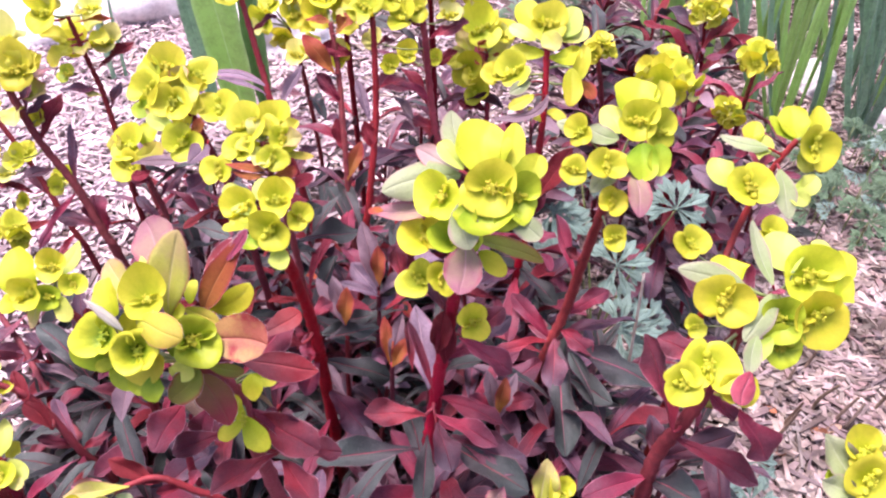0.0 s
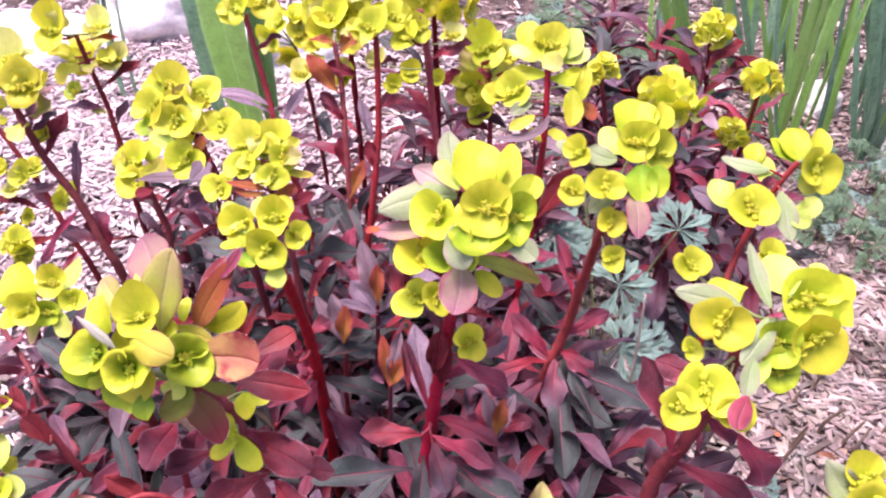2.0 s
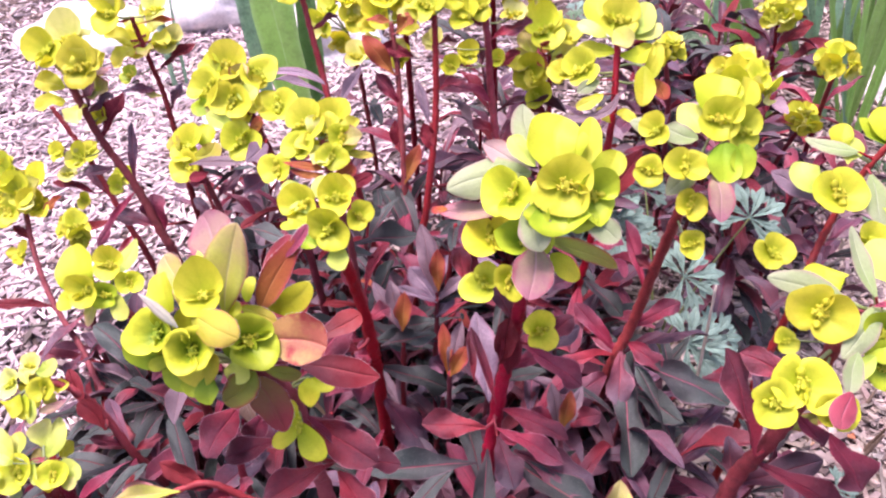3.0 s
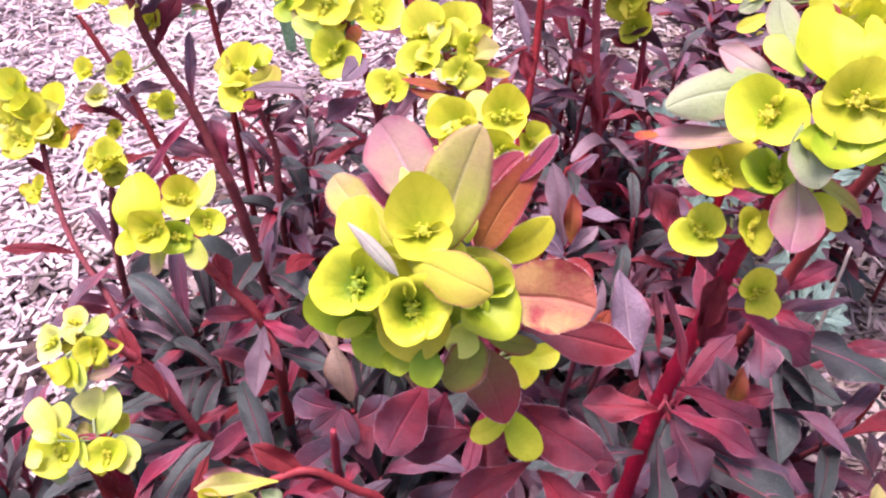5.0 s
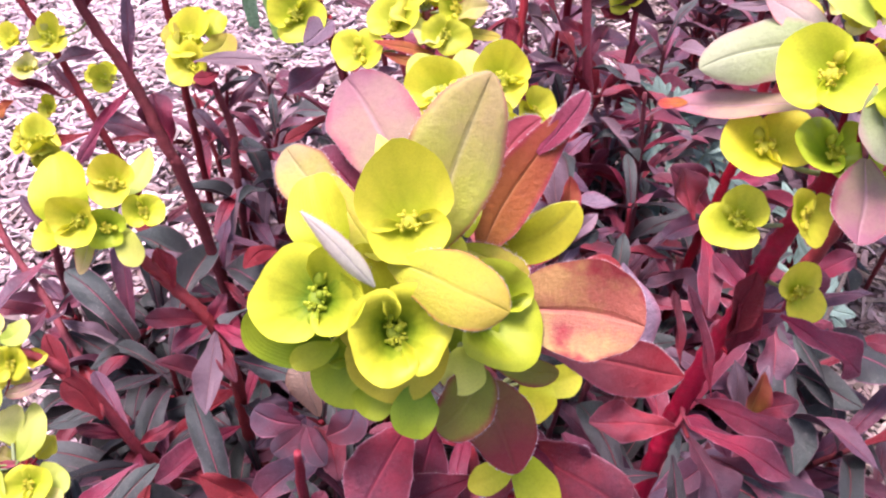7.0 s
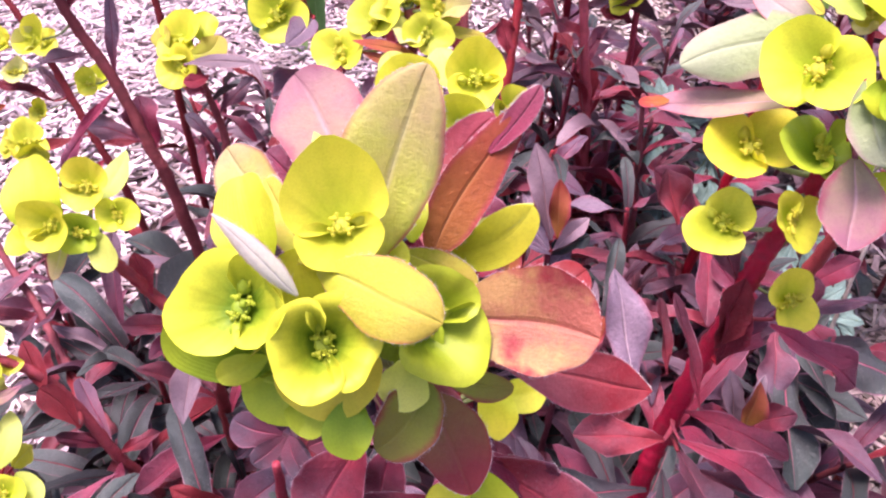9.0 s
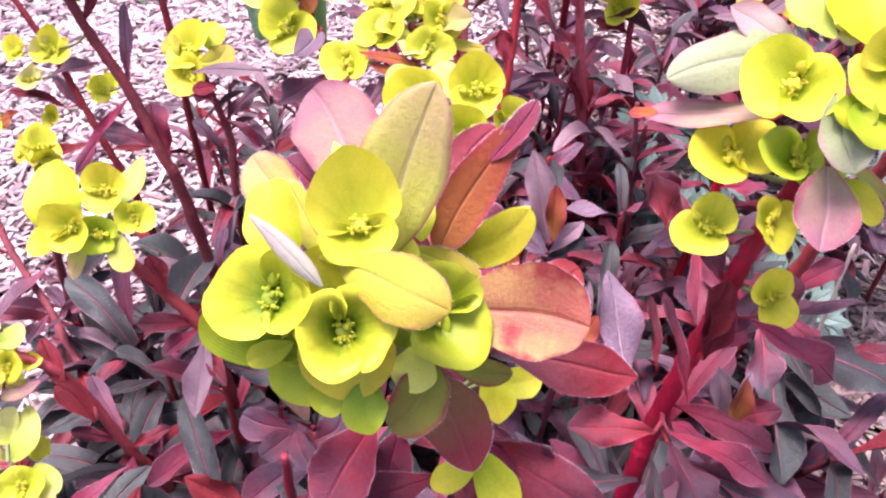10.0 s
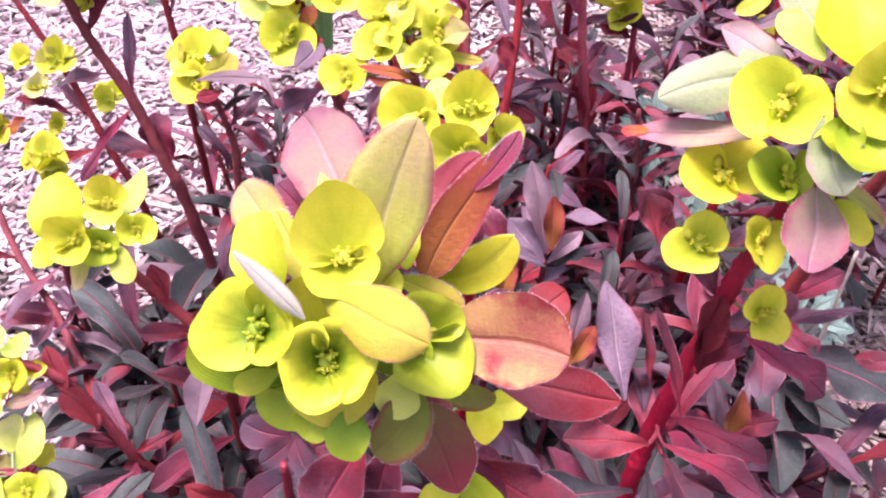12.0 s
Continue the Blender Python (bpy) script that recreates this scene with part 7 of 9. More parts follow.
petal(s, (-0.0785, 0.4933, 0.3702), (-0.0842, 0.4972, 0.3721), (-0.0854, 0.5013, 0.3740), 0.0146, (0.00, -0.60, 0.80), PALE, cup=0.3)
petal(s, (-0.0724, 0.4707, 0.3585), (-0.0841, 0.4697, 0.3612), (-0.0983, 0.4706, 0.3631), 0.0057, (0.00, -0.51, 0.86), "orange", cup=0.3, wide=0.5, point=0.7)
petal(s, (-0.0736, 0.4691, 0.3566), (-0.0827, 0.4662, 0.3569), (-0.0944, 0.4696, 0.3586), 0.0051, (0.00, -0.60, 0.80), "orange", cup=0.3, wide=0.5, point=0.7)
petal(s, (-0.0646, 0.4841, 0.3646), (-0.0546, 0.4833, 0.3630), (-0.0434, 0.4832, 0.3622), 0.0058, (0.00, -0.60, 0.80), "amber", cup=0.2)
petal(s, (-0.0702, 0.4710, 0.3494), (-0.0610, 0.4772, 0.3530), (-0.0554, 0.4812, 0.3544), 0.0099, (0.10, -0.60, 0.80), "orange", cup=0.3, wide=0.55, point=0.5)
petal(s, (-0.0578, 0.4701, 0.3475), (-0.0509, 0.4744, 0.3491), (-0.0440, 0.4786, 0.3505), 0.0093, (0.10, -0.60, 0.80), "red", cup=0.3, wide=0.55, point=0.5)
leaf(s, (-0.0764, 0.4891, 0.3519), (-0.1135, 0.5058, 0.3352), 0.0055, (0.02, -0.34, 0.94), "crimson", -0.4, 0.30)
leaf(s, (-0.0698, 0.4862, 0.3013), (-0.0471, 0.5004, 0.3090), 0.0122, (0.02, -0.34, 0.94), "slate", -0.4, 0.30)
leaf(s, (-0.0714, 0.4925, 0.2857), (-0.0212, 0.5055, 0.2824), 0.0168, (0.02, -0.23, 0.97), "slate", -0.4, 0.30)
bracts(s, (-0.0717, 0.4898, 0.3664), (0.07, -0.50, 0.86), 0.0150, 7, 0.0165, 263)
foliage(s, pts, .4, .95, 18, .06, ("crimson", "slate", "purple", "slate",), 11)

s = thing("flowering_spurge", (-0.218, 0.509, ground_z(-0.218, 0.509)), "yellow spurge flower above a thick maroon stem with a scarlet leaf", "flowering plant", "flowering spurges")
pts = stem(s, [(-0.269, 0.535, 0.380), (-0.258, 0.529, 0.341), (-0.241, 0.523, 0.308), (-0.224, 0.511, 0.268), (-0.218, 0.509, 0.244)], 0.0038, STEM_DARK)
cup(s, (-0.2602, 0.5373, 0.3946), (0.03, -0.58, 0.81), 0.0161, 0.66, 0.10, LIME)
cup(s, (-0.2823, 0.5661, 0.4022), (-0.08, -0.23, 0.97), 0.0163, 0.47, 0.20, CREAM)
cup(s, (-0.2913, 0.5509, 0.4003), (-0.27, -0.60, 0.75), 0.0144, 0.66, 0.20, LIME)
cup(s, (-0.2605, 0.5398, 0.3541), (0.04, -0.70, 0.72), 0.0075, 0.57, 0.20, LIME)
cup(s, (-0.2847, 0.5321, 0.3232), (-0.17, -0.61, 0.77), 0.0111, 0.66, 0.20, LIME)
cup(s, (-0.2622, 0.5318, 0.2980), (0.04, -0.62, 0.78), 0.0070, 0.66, 0.20, LIME)
leaf(s, (-0.2571, 0.5288, 0.3407), (-0.2482, 0.5610, 0.3629), 0.0126, (0.04, -0.70, 0.72), "red", -0.4, 0.30)
leaf(s, (-0.2647, 0.5368, 0.3819), (-0.2451, 0.5543, 0.3858), 0.0089, (0.02, -0.34, 0.94), "blush", -0.4, 0.30)
leaf(s, (-0.2584, 0.5332, 0.3616), (-0.2624, 0.5560, 0.3812), 0.0090, (0.04, -0.62, 0.78), "purple", -0.4, 0.30)
leaf(s, (-0.2656, 0.5359, 0.3576), (-0.2505, 0.5505, 0.3661), 0.0091, (0.03, -0.54, 0.84), "purple", -0.4, 0.30)
leaf(s, (-0.2363, 0.5208, 0.3065), (-0.2412, 0.5464, 0.3451), 0.0068, (0.24, -0.67, 0.70), "purple", -0.3, 0.40)
leaf(s, (-0.2195, 0.5085, 0.2676), (-0.2308, 0.5251, 0.2958), 0.0192, (0.14, -0.69, 0.71), "crimson", -0.3, 0.30)
leaf(s, (-0.2241, 0.5139, 0.2743), (-0.2616, 0.5177, 0.2812), 0.0123, (0.03, -0.44, 0.90), "purple", -0.4, 0.30)
leaf(s, (-0.2508, 0.5241, 0.3192), (-0.2737, 0.5092, 0.3186), 0.0084, (0.02, -0.34, 0.94), "purple", -0.4, 0.30)
leaf(s, (-0.2433, 0.5217, 0.3004), (-0.2679, 0.4927, 0.2675), 0.0086, (0.03, -0.54, 0.84), "crimson", -0.4, 0.30)
bracts(s, (-0.2752, 0.5486, 0.3699), (-0.09, -0.56, 0.83), 0.0344, 6, 0.0196, 280)
foliage(s, pts, .55, .97, 22, .05, ("maroon", "purple", "crimson", "maroon", "slate",), 12)

s = thing("flowering_spurge", (-0.266, 0.639, ground_z(-0.266, 0.639)), "open yellow spurge flowers on a thin pinkish stem", "flowering plant", "flowering spurges")
pts = stem(s, [(-0.295, 0.679, 0.374), (-0.288, 0.673, 0.343), (-0.278, 0.663, 0.315), (-0.273, 0.655, 0.290), (-0.268, 0.646, 0.263), (-0.266, 0.639, 0.223)], 0.0030, STEM_DARK)
cup(s, (-0.2967, 0.6764, 0.3508), (0.02, -0.39, 0.92), 0.0155, 0.41, 0.10, LIME)
cup(s, (-0.2688, 0.6816, 0.3521), (0.12, -0.33, 0.94), 0.0146, 0.41, 0.10, CREAM)
cup(s, (-0.3102, 0.6669, 0.3839), (-0.17, -0.53, 0.83), 0.0192, 0.66, 0.15, LIME)
cup(s, (-0.2782, 0.6901, 0.3783), (0.12, -0.33, 0.94), 0.0129, 0.47, 0.20, CREAM)
cup(s, (-0.3105, 0.6694, 0.3247), (0.03, -0.54, 0.84), 0.0092, 0.57, 0.20, GREENER)
leaf(s, (-0.2902, 0.6806, 0.3678), (-0.2607, 0.6892, 0.3683), 0.0070, (0.02, -0.34, 0.94), "orange", -0.4, 0.30)
leaf(s, (-0.2773, 0.6697, 0.3307), (-0.2485, 0.6906, 0.3459), 0.0112, (0.03, -0.54, 0.84), "red", -0.4, 0.30)
leaf(s, (-0.2687, 0.6590, 0.2941), (-0.2642, 0.6759, 0.3140), 0.0083, (0.04, -0.70, 0.72), "purple", -0.4, 0.30)
leaf(s, (-0.2794, 0.6611, 0.3128), (-0.3093, 0.6505, 0.3177), 0.0091, (0.03, -0.44, 0.90), "purple", -0.4, 0.30)
leaf(s, (-0.2767, 0.6579, 0.3089), (-0.2921, 0.6588, 0.3109), 0.0072, (0.03, -0.44, 0.90), "straw", -0.4, 0.30)
bracts(s, (-0.2931, 0.6795, 0.3526), (0.03, -0.43, 0.90), 0.0266, 6, 0.0214, 299)
foliage(s, pts, .5, .97, 16, .05, ("maroon", "purple", "crimson",), 13)

s = thing("flowering_spurge", (-0.167, 0.405, ground_z(-0.167, 0.405)), "neat yellow spurge head with four open cups", "flowering plant", "flowering spurges")
pts = stem(s, [(-0.204, 0.407, 0.297), (-0.196, 0.407, 0.286), (-0.185, 0.408, 0.266), (-0.171, 0.405, 0.247), (-0.166, 0.405, 0.209), (-0.167, 0.405, 0.165)], 0.0036, STEM_RED)
petal(s, (-0.2156, 0.4092, 0.3039), (-0.2230, 0.4130, 0.3143), (-0.2302, 0.4272, 0.3239), 0.0274, (-0.15, -0.65, 0.75), LIME, cup=0.5, wide=0.55, point=0.45)
bowl(s, (-0.2007, 0.4130, 0.3221), (0.10, -0.71, 0.69), (0.10, 0.56, 0.82), 0.0101, LIME, depth=0.5, s1=1.1, s2=1.0, l1=0.2, l2=0.1, notch=0.25, lip=0.04, seed=41)
bowl(s, (-0.2121, 0.3967, 0.3139), (-0.12, -0.78, 0.62), (-0.68, 0.46, 0.57), 0.0104, LIME, depth=0.65, s1=1.0, s2=1.05, l1=0.2, l2=0.2, notch=0.2, lip=0.05, seed=42)
bowl(s, (-0.2011, 0.3984, 0.3093), (0.08, -0.86, 0.51), (0.11, 0.44, 0.89), 0.0091, GREENER, depth=0.5, s1=1.0, s2=1.0, l1=0.1, l2=0.1, notch=0.3, seed=43)
bowl(s, (-0.1883, 0.4092, 0.3116), (0.40, -0.60, 0.70), (0.93, 0.26, 0.26), 0.0080, LIME, depth=0.55, s1=1.05, s2=1.0, l1=0.1, l2=0.15, notch=0.3, seed=44)
petal(s, (-0.2006, 0.4156, 0.3130), (-0.1961, 0.4242, 0.3162), (-0.1925, 0.4368, 0.3238), 0.0115, (0.10, -0.65, 0.75), PALE, cup=0.4, wide=0.5, point=0.7)
petal(s, (-0.1989, 0.4034, 0.3058), (-0.1923, 0.3971, 0.3017), (-0.1901, 0.3914, 0.2954), 0.0126, (0.10, -0.86, 0.50), PALE, cup=0.35, wide=0.6, point=0.45)
petal(s, (-0.2095, 0.4001, 0.3027), (-0.2113, 0.3949, 0.2972), (-0.2125, 0.3890, 0.2909), 0.0088, (-0.10, -0.86, 0.50), "straw", cup=0.35, wide=0.5, point=0.6)
petal(s, (-0.2219, 0.4016, 0.3049), (-0.2270, 0.3995, 0.3029), (-0.2328, 0.4031, 0.3040), 0.0146, (-0.31, -0.72, 0.62), LIME, cup=0.5)
leaf(s, (-0.1836, 0.4057, 0.2682), (-0.1920, 0.4161, 0.2833), 0.0115, (0.16, -0.65, 0.74), "red", -0.3, 0.30)
leaf(s, (-0.1703, 0.4041, 0.2502), (-0.1960, 0.3951, 0.2578), 0.0100, (0.04, -0.50, 0.86), "crimson", -0.6, 0.40)
leaf(s, (-0.1700, 0.4021, 0.2480), (-0.1828, 0.3862, 0.2468), 0.0082, (0.04, -0.50, 0.86), "crimson", -0.7, 0.40)
leaf(s, (-0.1686, 0.4036, 0.2466), (-0.1434, 0.3941, 0.2426), 0.0095, (0.04, -0.50, 0.86), "crimson", -0.7, 0.40)
leaf(s, (-0.1690, 0.4052, 0.2469), (-0.1632, 0.4128, 0.2591), 0.0084, (0.05, -0.59, 0.81), "crimson", -0.5, 0.50)
leaf(s, (-0.1681, 0.4039, 0.2440), (-0.1645, 0.3661, 0.2289), 0.0129, (0.06, -0.67, 0.74), "dust", -0.5, 0.30)
leaf(s, (-0.1675, 0.4040, 0.2440), (-0.1540, 0.3818, 0.2332), 0.0071, (0.05, -0.59, 0.81), "crimson", -0.6, 0.40)
leaf(s, (-0.1658, 0.4030, 0.2220), (-0.1326, 0.4000, 0.2155), 0.0112, (0.03, -0.41, 0.91), "slate", -0.5, 0.30)
leaf(s, (-0.1678, 0.4071, 0.2266), (-0.1727, 0.3877, 0.2207), 0.0105, (0.04, -0.50, 0.86), "slate", -0.6, 0.30)
foliage(s, pts, .35, .95, 18, .055, ("crimson", "purple", "slate", "purple",), 14)

s = thing("flowering_spurge", (-0.204, 0.379, ground_z(-0.204, 0.379)), "pale yellow spurge heads on a sprawling scarlet stem", "flowering plant", "flowering spurges")
pts = stem(s, [(-0.252, 0.381, 0.246), (-0.238, 0.383, 0.233), (-0.228, 0.383, 0.211), (-0.215, 0.378, 0.175), (-0.204, 0.379, 0.140)], 0.0032, STEM_RED)
bowl(s, (-0.2755, 0.3746, 0.2491), (-0.30, -0.60, 0.74), (-0.64, 0.43, 0.64), 0.0094, CREAM, depth=0.45, s1=1.05, s2=1.1, l1=0.1, l2=0.2, notch=0.3, seed=121)
bowl(s, (-0.2654, 0.3858, 0.2544), (-0.05, -0.41, 0.91), (0.10, 0.70, 0.70), 0.0075, CREAM, depth=0.4, s1=1.1, s2=1.0, l1=0.3, l2=0.1, notch=0.35, seed=122)
bowl(s, (-0.2508, 0.3712, 0.2489), (0.20, -0.66, 0.73), (0.97, 0.11, 0.22), 0.0084, LIME, depth=0.6, s1=1.0, s2=1.1, l1=0.2, l2=0.15, notch=0.25, lip=0.1, seed=123)
petal(s, (-0.2645, 0.3679, 0.2466), (-0.2645, 0.3604, 0.2444), (-0.2678, 0.3569, 0.2409), 0.0168, (-0.20, -0.84, 0.50), LIME, cup=0.4, wide=0.55, point=0.5)
petal(s, (-0.2612, 0.3682, 0.2466), (-0.2588, 0.3596, 0.2430), (-0.2564, 0.3554, 0.2381), 0.0122, (0.00, -0.91, 0.41), LIME, cup=0.4)
petal(s, (-0.2576, 0.3659, 0.2437), (-0.2528, 0.3593, 0.2421), (-0.2535, 0.3535, 0.2357), 0.0073, (0.20, -0.84, 0.50), PALE, cup=0.3, wide=0.5, point=0.6)
petal(s, (-0.2596, 0.3818, 0.2525), (-0.2528, 0.3852, 0.2525), (-0.2509, 0.3914, 0.2561), 0.0110, (0.20, -0.59, 0.78), PALE, cup=0.4, wide=0.55, point=0.6)
petal(s, (-0.2597, 0.3729, 0.2516), (-0.2651, 0.3786, 0.2524), (-0.2674, 0.3811, 0.2554), 0.0078, (0.00, -0.60, 0.80), "palebract", cup=0.3)
petal(s, (-0.2533, 0.3642, 0.2356), (-0.2447, 0.3665, 0.2372), (-0.2357, 0.3710, 0.2413), 0.0066, (0.00, -0.51, 0.86), "blush", cup=0.3, wide=0.4, point=0.7)
petal(s, (-0.2435, 0.3821, 0.2363), (-0.2483, 0.3827, 0.2404), (-0.2523, 0.3833, 0.2444), 0.0055, (0.00, -0.51, 0.86), "red", cup=0.3)
petal(s, (-0.2333, 0.3777, 0.2276), (-0.2408, 0.3868, 0.2353), (-0.2493, 0.3958, 0.2400), 0.0104, (0.10, -0.60, 0.80), "red", cup=0.4, wide=0.55, point=0.6)
petal(s, (-0.2191, 0.3702, 0.2120), (-0.2251, 0.3738, 0.2225), (-0.2343, 0.3761, 0.2318), 0.0137, (0.21, -0.64, 0.74), "red", cup=0.6, wide=0.7, point=0.5)
leaf(s, (-0.2186, 0.3766, 0.1818), (-0.2417, 0.3770, 0.1906), 0.0076, (-0.00, -0.40, 0.92), "crimson", -0.5, 0.30)
leaf(s, (-0.2160, 0.3775, 0.1754), (-0.1965, 0.3901, 0.1807), 0.0078, (-0.00, -0.40, 0.92), "crimson", -0.5, 0.30)
leaf(s, (-0.2128, 0.3758, 0.1733), (-0.2030, 0.3507, 0.1679), 0.0088, (0.00, -0.50, 0.87), "crimson", -0.6, 0.30)
bracts(s, (-0.2567, 0.3792, 0.2390), (0.03, -0.70, 0.72), 0.0100, 6, 0.0115, 335)
# slate and purple in place of crimson: low shade given by darker leaf colours
foliage(s, pts, .30, .97, 24, .05, ("slate", "purple", "slate", "maroon",), 15)

s = thing("flowering_spurge", (-0.239, 0.338, ground_z(-0.239, 0.338)), "pale yellow spurge head with sage leaves low in the clump", "flowering plant", "flowering spurges")
pts = stem(s, [(-0.247, 0.342, 0.212), (-0.242, 0.341, 0.196), (-0.239, 0.338, 0.156)], 0.0035, STEM_RED)
petal(s, (-0.2671, 0.3398, 0.2132), (-0.2777, 0.3484, 0.2176), (-0.2869, 0.3553, 0.2202), 0.0173, (-0.20, -0.61, 0.76), CREAM, cup=0.4, wide=0.55, point=0.45)
petal(s, (-0.2646, 0.3419, 0.2153), (-0.2687, 0.3504, 0.2160), (-0.2731, 0.3579, 0.2187), 0.0126, (0.10, -0.62, 0.78), PALE, cup=0.4)
bowl(s, (-0.2642, 0.3334, 0.2119), (-0.10, -0.62, 0.77), (-0.30, 0.30, -0.90), 0.0136, LIME, depth=0.5, s1=1.1, s2=0.95, l1=0.15, l2=0.1, notch=0.35, tip=0.04, seed=131)
petal(s, (-0.2610, 0.3351, 0.2193), (-0.2658, 0.3344, 0.2220), (-0.2743, 0.3360, 0.2216), 0.0066, (-0.10, -0.50, 0.86), CREAM, cup=0.3)
petal(s, (-0.2715, 0.3327, 0.2118), (-0.2739, 0.3287, 0.2106), (-0.2748, 0.3250, 0.2067), 0.0107, (-0.30, -0.81, 0.51), CREAM, cup=0.3)
petal(s, (-0.2500, 0.3507, 0.2175), (-0.2537, 0.3570, 0.2218), (-0.2578, 0.3641, 0.2240), 0.0197, (-0.05, -0.65, 0.75), CREAM, cup=0.45, wide=0.62, point=0.5)
petal(s, (-0.2446, 0.3439, 0.2155), (-0.2416, 0.3547, 0.2211), (-0.2454, 0.3672, 0.2262), 0.0125, (0.20, -0.67, 0.72), PALE, cup=0.35, wide=0.5, point=0.6)
bowl(s, (-0.2386, 0.3346, 0.2107), (0.12, -0.62, 0.77), (0.97, 0.11, 0.22), 0.0099, LIME, depth=0.5, s1=1.05, s2=1.05, l1=0.15, l2=0.1, notch=0.25, lip=0.06, seed=132)
petal(s, (-0.2373, 0.3366, 0.2039), (-0.2309, 0.3400, 0.2069), (-0.2261, 0.3448, 0.2087), 0.0172, (0.20, -0.60, 0.77), PALE, cup=0.3, wide=0.6, point=0.42)
petal(s, (-0.2357, 0.3349, 0.2019), (-0.2293, 0.3341, 0.2033), (-0.2245, 0.3332, 0.2018), 0.0093, (0.20, -0.69, 0.69), CREAM, cup=0.3)
petal(s, (-0.2533, 0.3401, 0.2152), (-0.2503, 0.3339, 0.2111), (-0.2484, 0.3291, 0.2057), 0.0067, (0.00, -0.85, 0.53), PALE, cup=0.3, wide=0.5, point=0.6)
petal(s, (-0.2558, 0.3414, 0.2139), (-0.2505, 0.3422, 0.2142), (-0.2438, 0.3431, 0.2145), 0.0037, (0.00, -0.51, 0.86), "pink", cup=0.6)
petal(s, (-0.2613, 0.3304, 0.2024), (-0.2622, 0.3267, 0.1984), (-0.2613, 0.3241, 0.1955), 0.0093, (0.00, -0.85, 0.53), "sage", cup=0.3)
bracts(s, (-0.2455, 0.3472, 0.2041), (0.04, -0.54, 0.84), 0.0140, 6, 0.0130, 348)
# dark leaf colours again stand in for the shade at this corner
foliage(s, pts, .4, .97, 12, .055, ("slate", "purple", "slate",), 16)

s = thing("flowering_spurge", (-0.041, 0.586, ground_z(-0.041, 0.586)), "tall slender red spurge stem with a single yellow cup", "flowering plant", "flowering spurges")
pts = stem(s, [(-0.026, 0.663, 0.384), (-0.025, 0.654, 0.353), (-0.025, 0.638, 0.308), (-0.028, 0.618, 0.269), (-0.033, 0.604, 0.229), (-0.041, 0.586, 0.177)], 0.0036, STEM_RED)
cup(s, (-0.0320, 0.6641, 0.3937), (0.03, -0.49, 0.87), 0.0157, 0.66, 0.10, LIME)
cup(s, (-0.0127, 0.6810, 0.3970), (0.23, -0.51, 0.83), 0.0160, 0.66, 0.15, LIME)
leaf(s, (-0.0299, 0.6333, 0.3026), (-0.0432, 0.6564, 0.3309), 0.0098, (0.14, -0.69, 0.71), "lilac", -0.4, 0.30)
leaf(s, (-0.0275, 0.6219, 0.2811), (-0.0348, 0.6331, 0.3026), 0.0128, (0.14, -0.69, 0.71), "red", -0.4, 0.30)
leaf(s, (-0.0236, 0.6465, 0.3256), (0.0005, 0.6632, 0.3283), 0.0098, (0.03, -0.44, 0.90), "crimson", -1.0, 0.30)
leaf(s, (-0.0232, 0.6621, 0.3597), (-0.0092, 0.6754, 0.3591), 0.0068, (0.03, -0.44, 0.90), "crimson", -0.6, 0.30)
foliage(s, pts, .45, .97, 22, .065, ("slate", "crimson", "purple", "slate",), 17)

s = thing("flowering_spurge", (0.035, 0.658, ground_z(0.035, 0.658)), "slender red spurge stems with scattered small yellow flowers", "flowering plant", "flowering spurges")
pts = stem(s, [(0.009, 0.690, 0.398), (0.016, 0.681, 0.357), (0.019, 0.679, 0.315), (0.025, 0.667, 0.269), (0.035, 0.658, 0.212)], 0.0040, STEM_RED)
cup(s, (-0.0042, 0.6696, 0.3814), (-0.07, -0.44, 0.89), 0.0127, 0.47, 0.20, LIME)
cup(s, (0.0084, 0.6788, 0.3852), (0.13, -0.53, 0.84), 0.0124, 0.66, 0.20, LIME)
cup(s, (-0.0160, 0.6796, 0.3335), (0.04, -0.70, 0.72), 0.0091, 0.57, 0.20, LIME)
cup(s, (0.0241, 0.6849, 0.3371), (0.04, -0.62, 0.78), 0.0070, 0.57, 0.20, LIME)
cup(s, (-0.0331, 0.7030, 0.3467), (-0.17, -0.53, 0.83), 0.0102, 0.57, 0.20, CREAM)
cup(s, (-0.0032, 0.7057, 0.3324), (0.03, -0.54, 0.84), 0.0114, 0.57, 0.20, LIME)
cup(s, (0.0384, 0.7017, 0.3717), (0.13, -0.43, 0.89), 0.0119, 0.41, 0.20, CREAM)
leaf(s, (0.0172, 0.6846, 0.3683), (-0.0108, 0.6735, 0.3724), 0.0077, (0.02, -0.34, 0.94), "crimson", -0.6, 0.30)
leaf(s, (0.0193, 0.6864, 0.3548), (0.0533, 0.7074, 0.3620), 0.0130, (0.03, -0.44, 0.90), "crimson", -0.5, 0.30)
leaf(s, (0.0217, 0.6740, 0.3010), (-0.0155, 0.6683, 0.3200), 0.0132, (0.03, -0.44, 0.90), "crimson", -1.1, 0.30)
leaf(s, (0.0244, 0.6663, 0.2761), (0.0037, 0.6675, 0.2867), 0.0115, (0.03, -0.54, 0.84), "crimson", -0.5, 0.30)
leaf(s, (0.0215, 0.6845, 0.3291), (0.0437, 0.7002, 0.3385), 0.0112, (0.03, -0.54, 0.84), "red", -0.5, 0.30)
foliage(s, pts, .42, .90, 18, .055, ("red", "crimson", "red"), 180, 2.3, 0.20, -0.4)
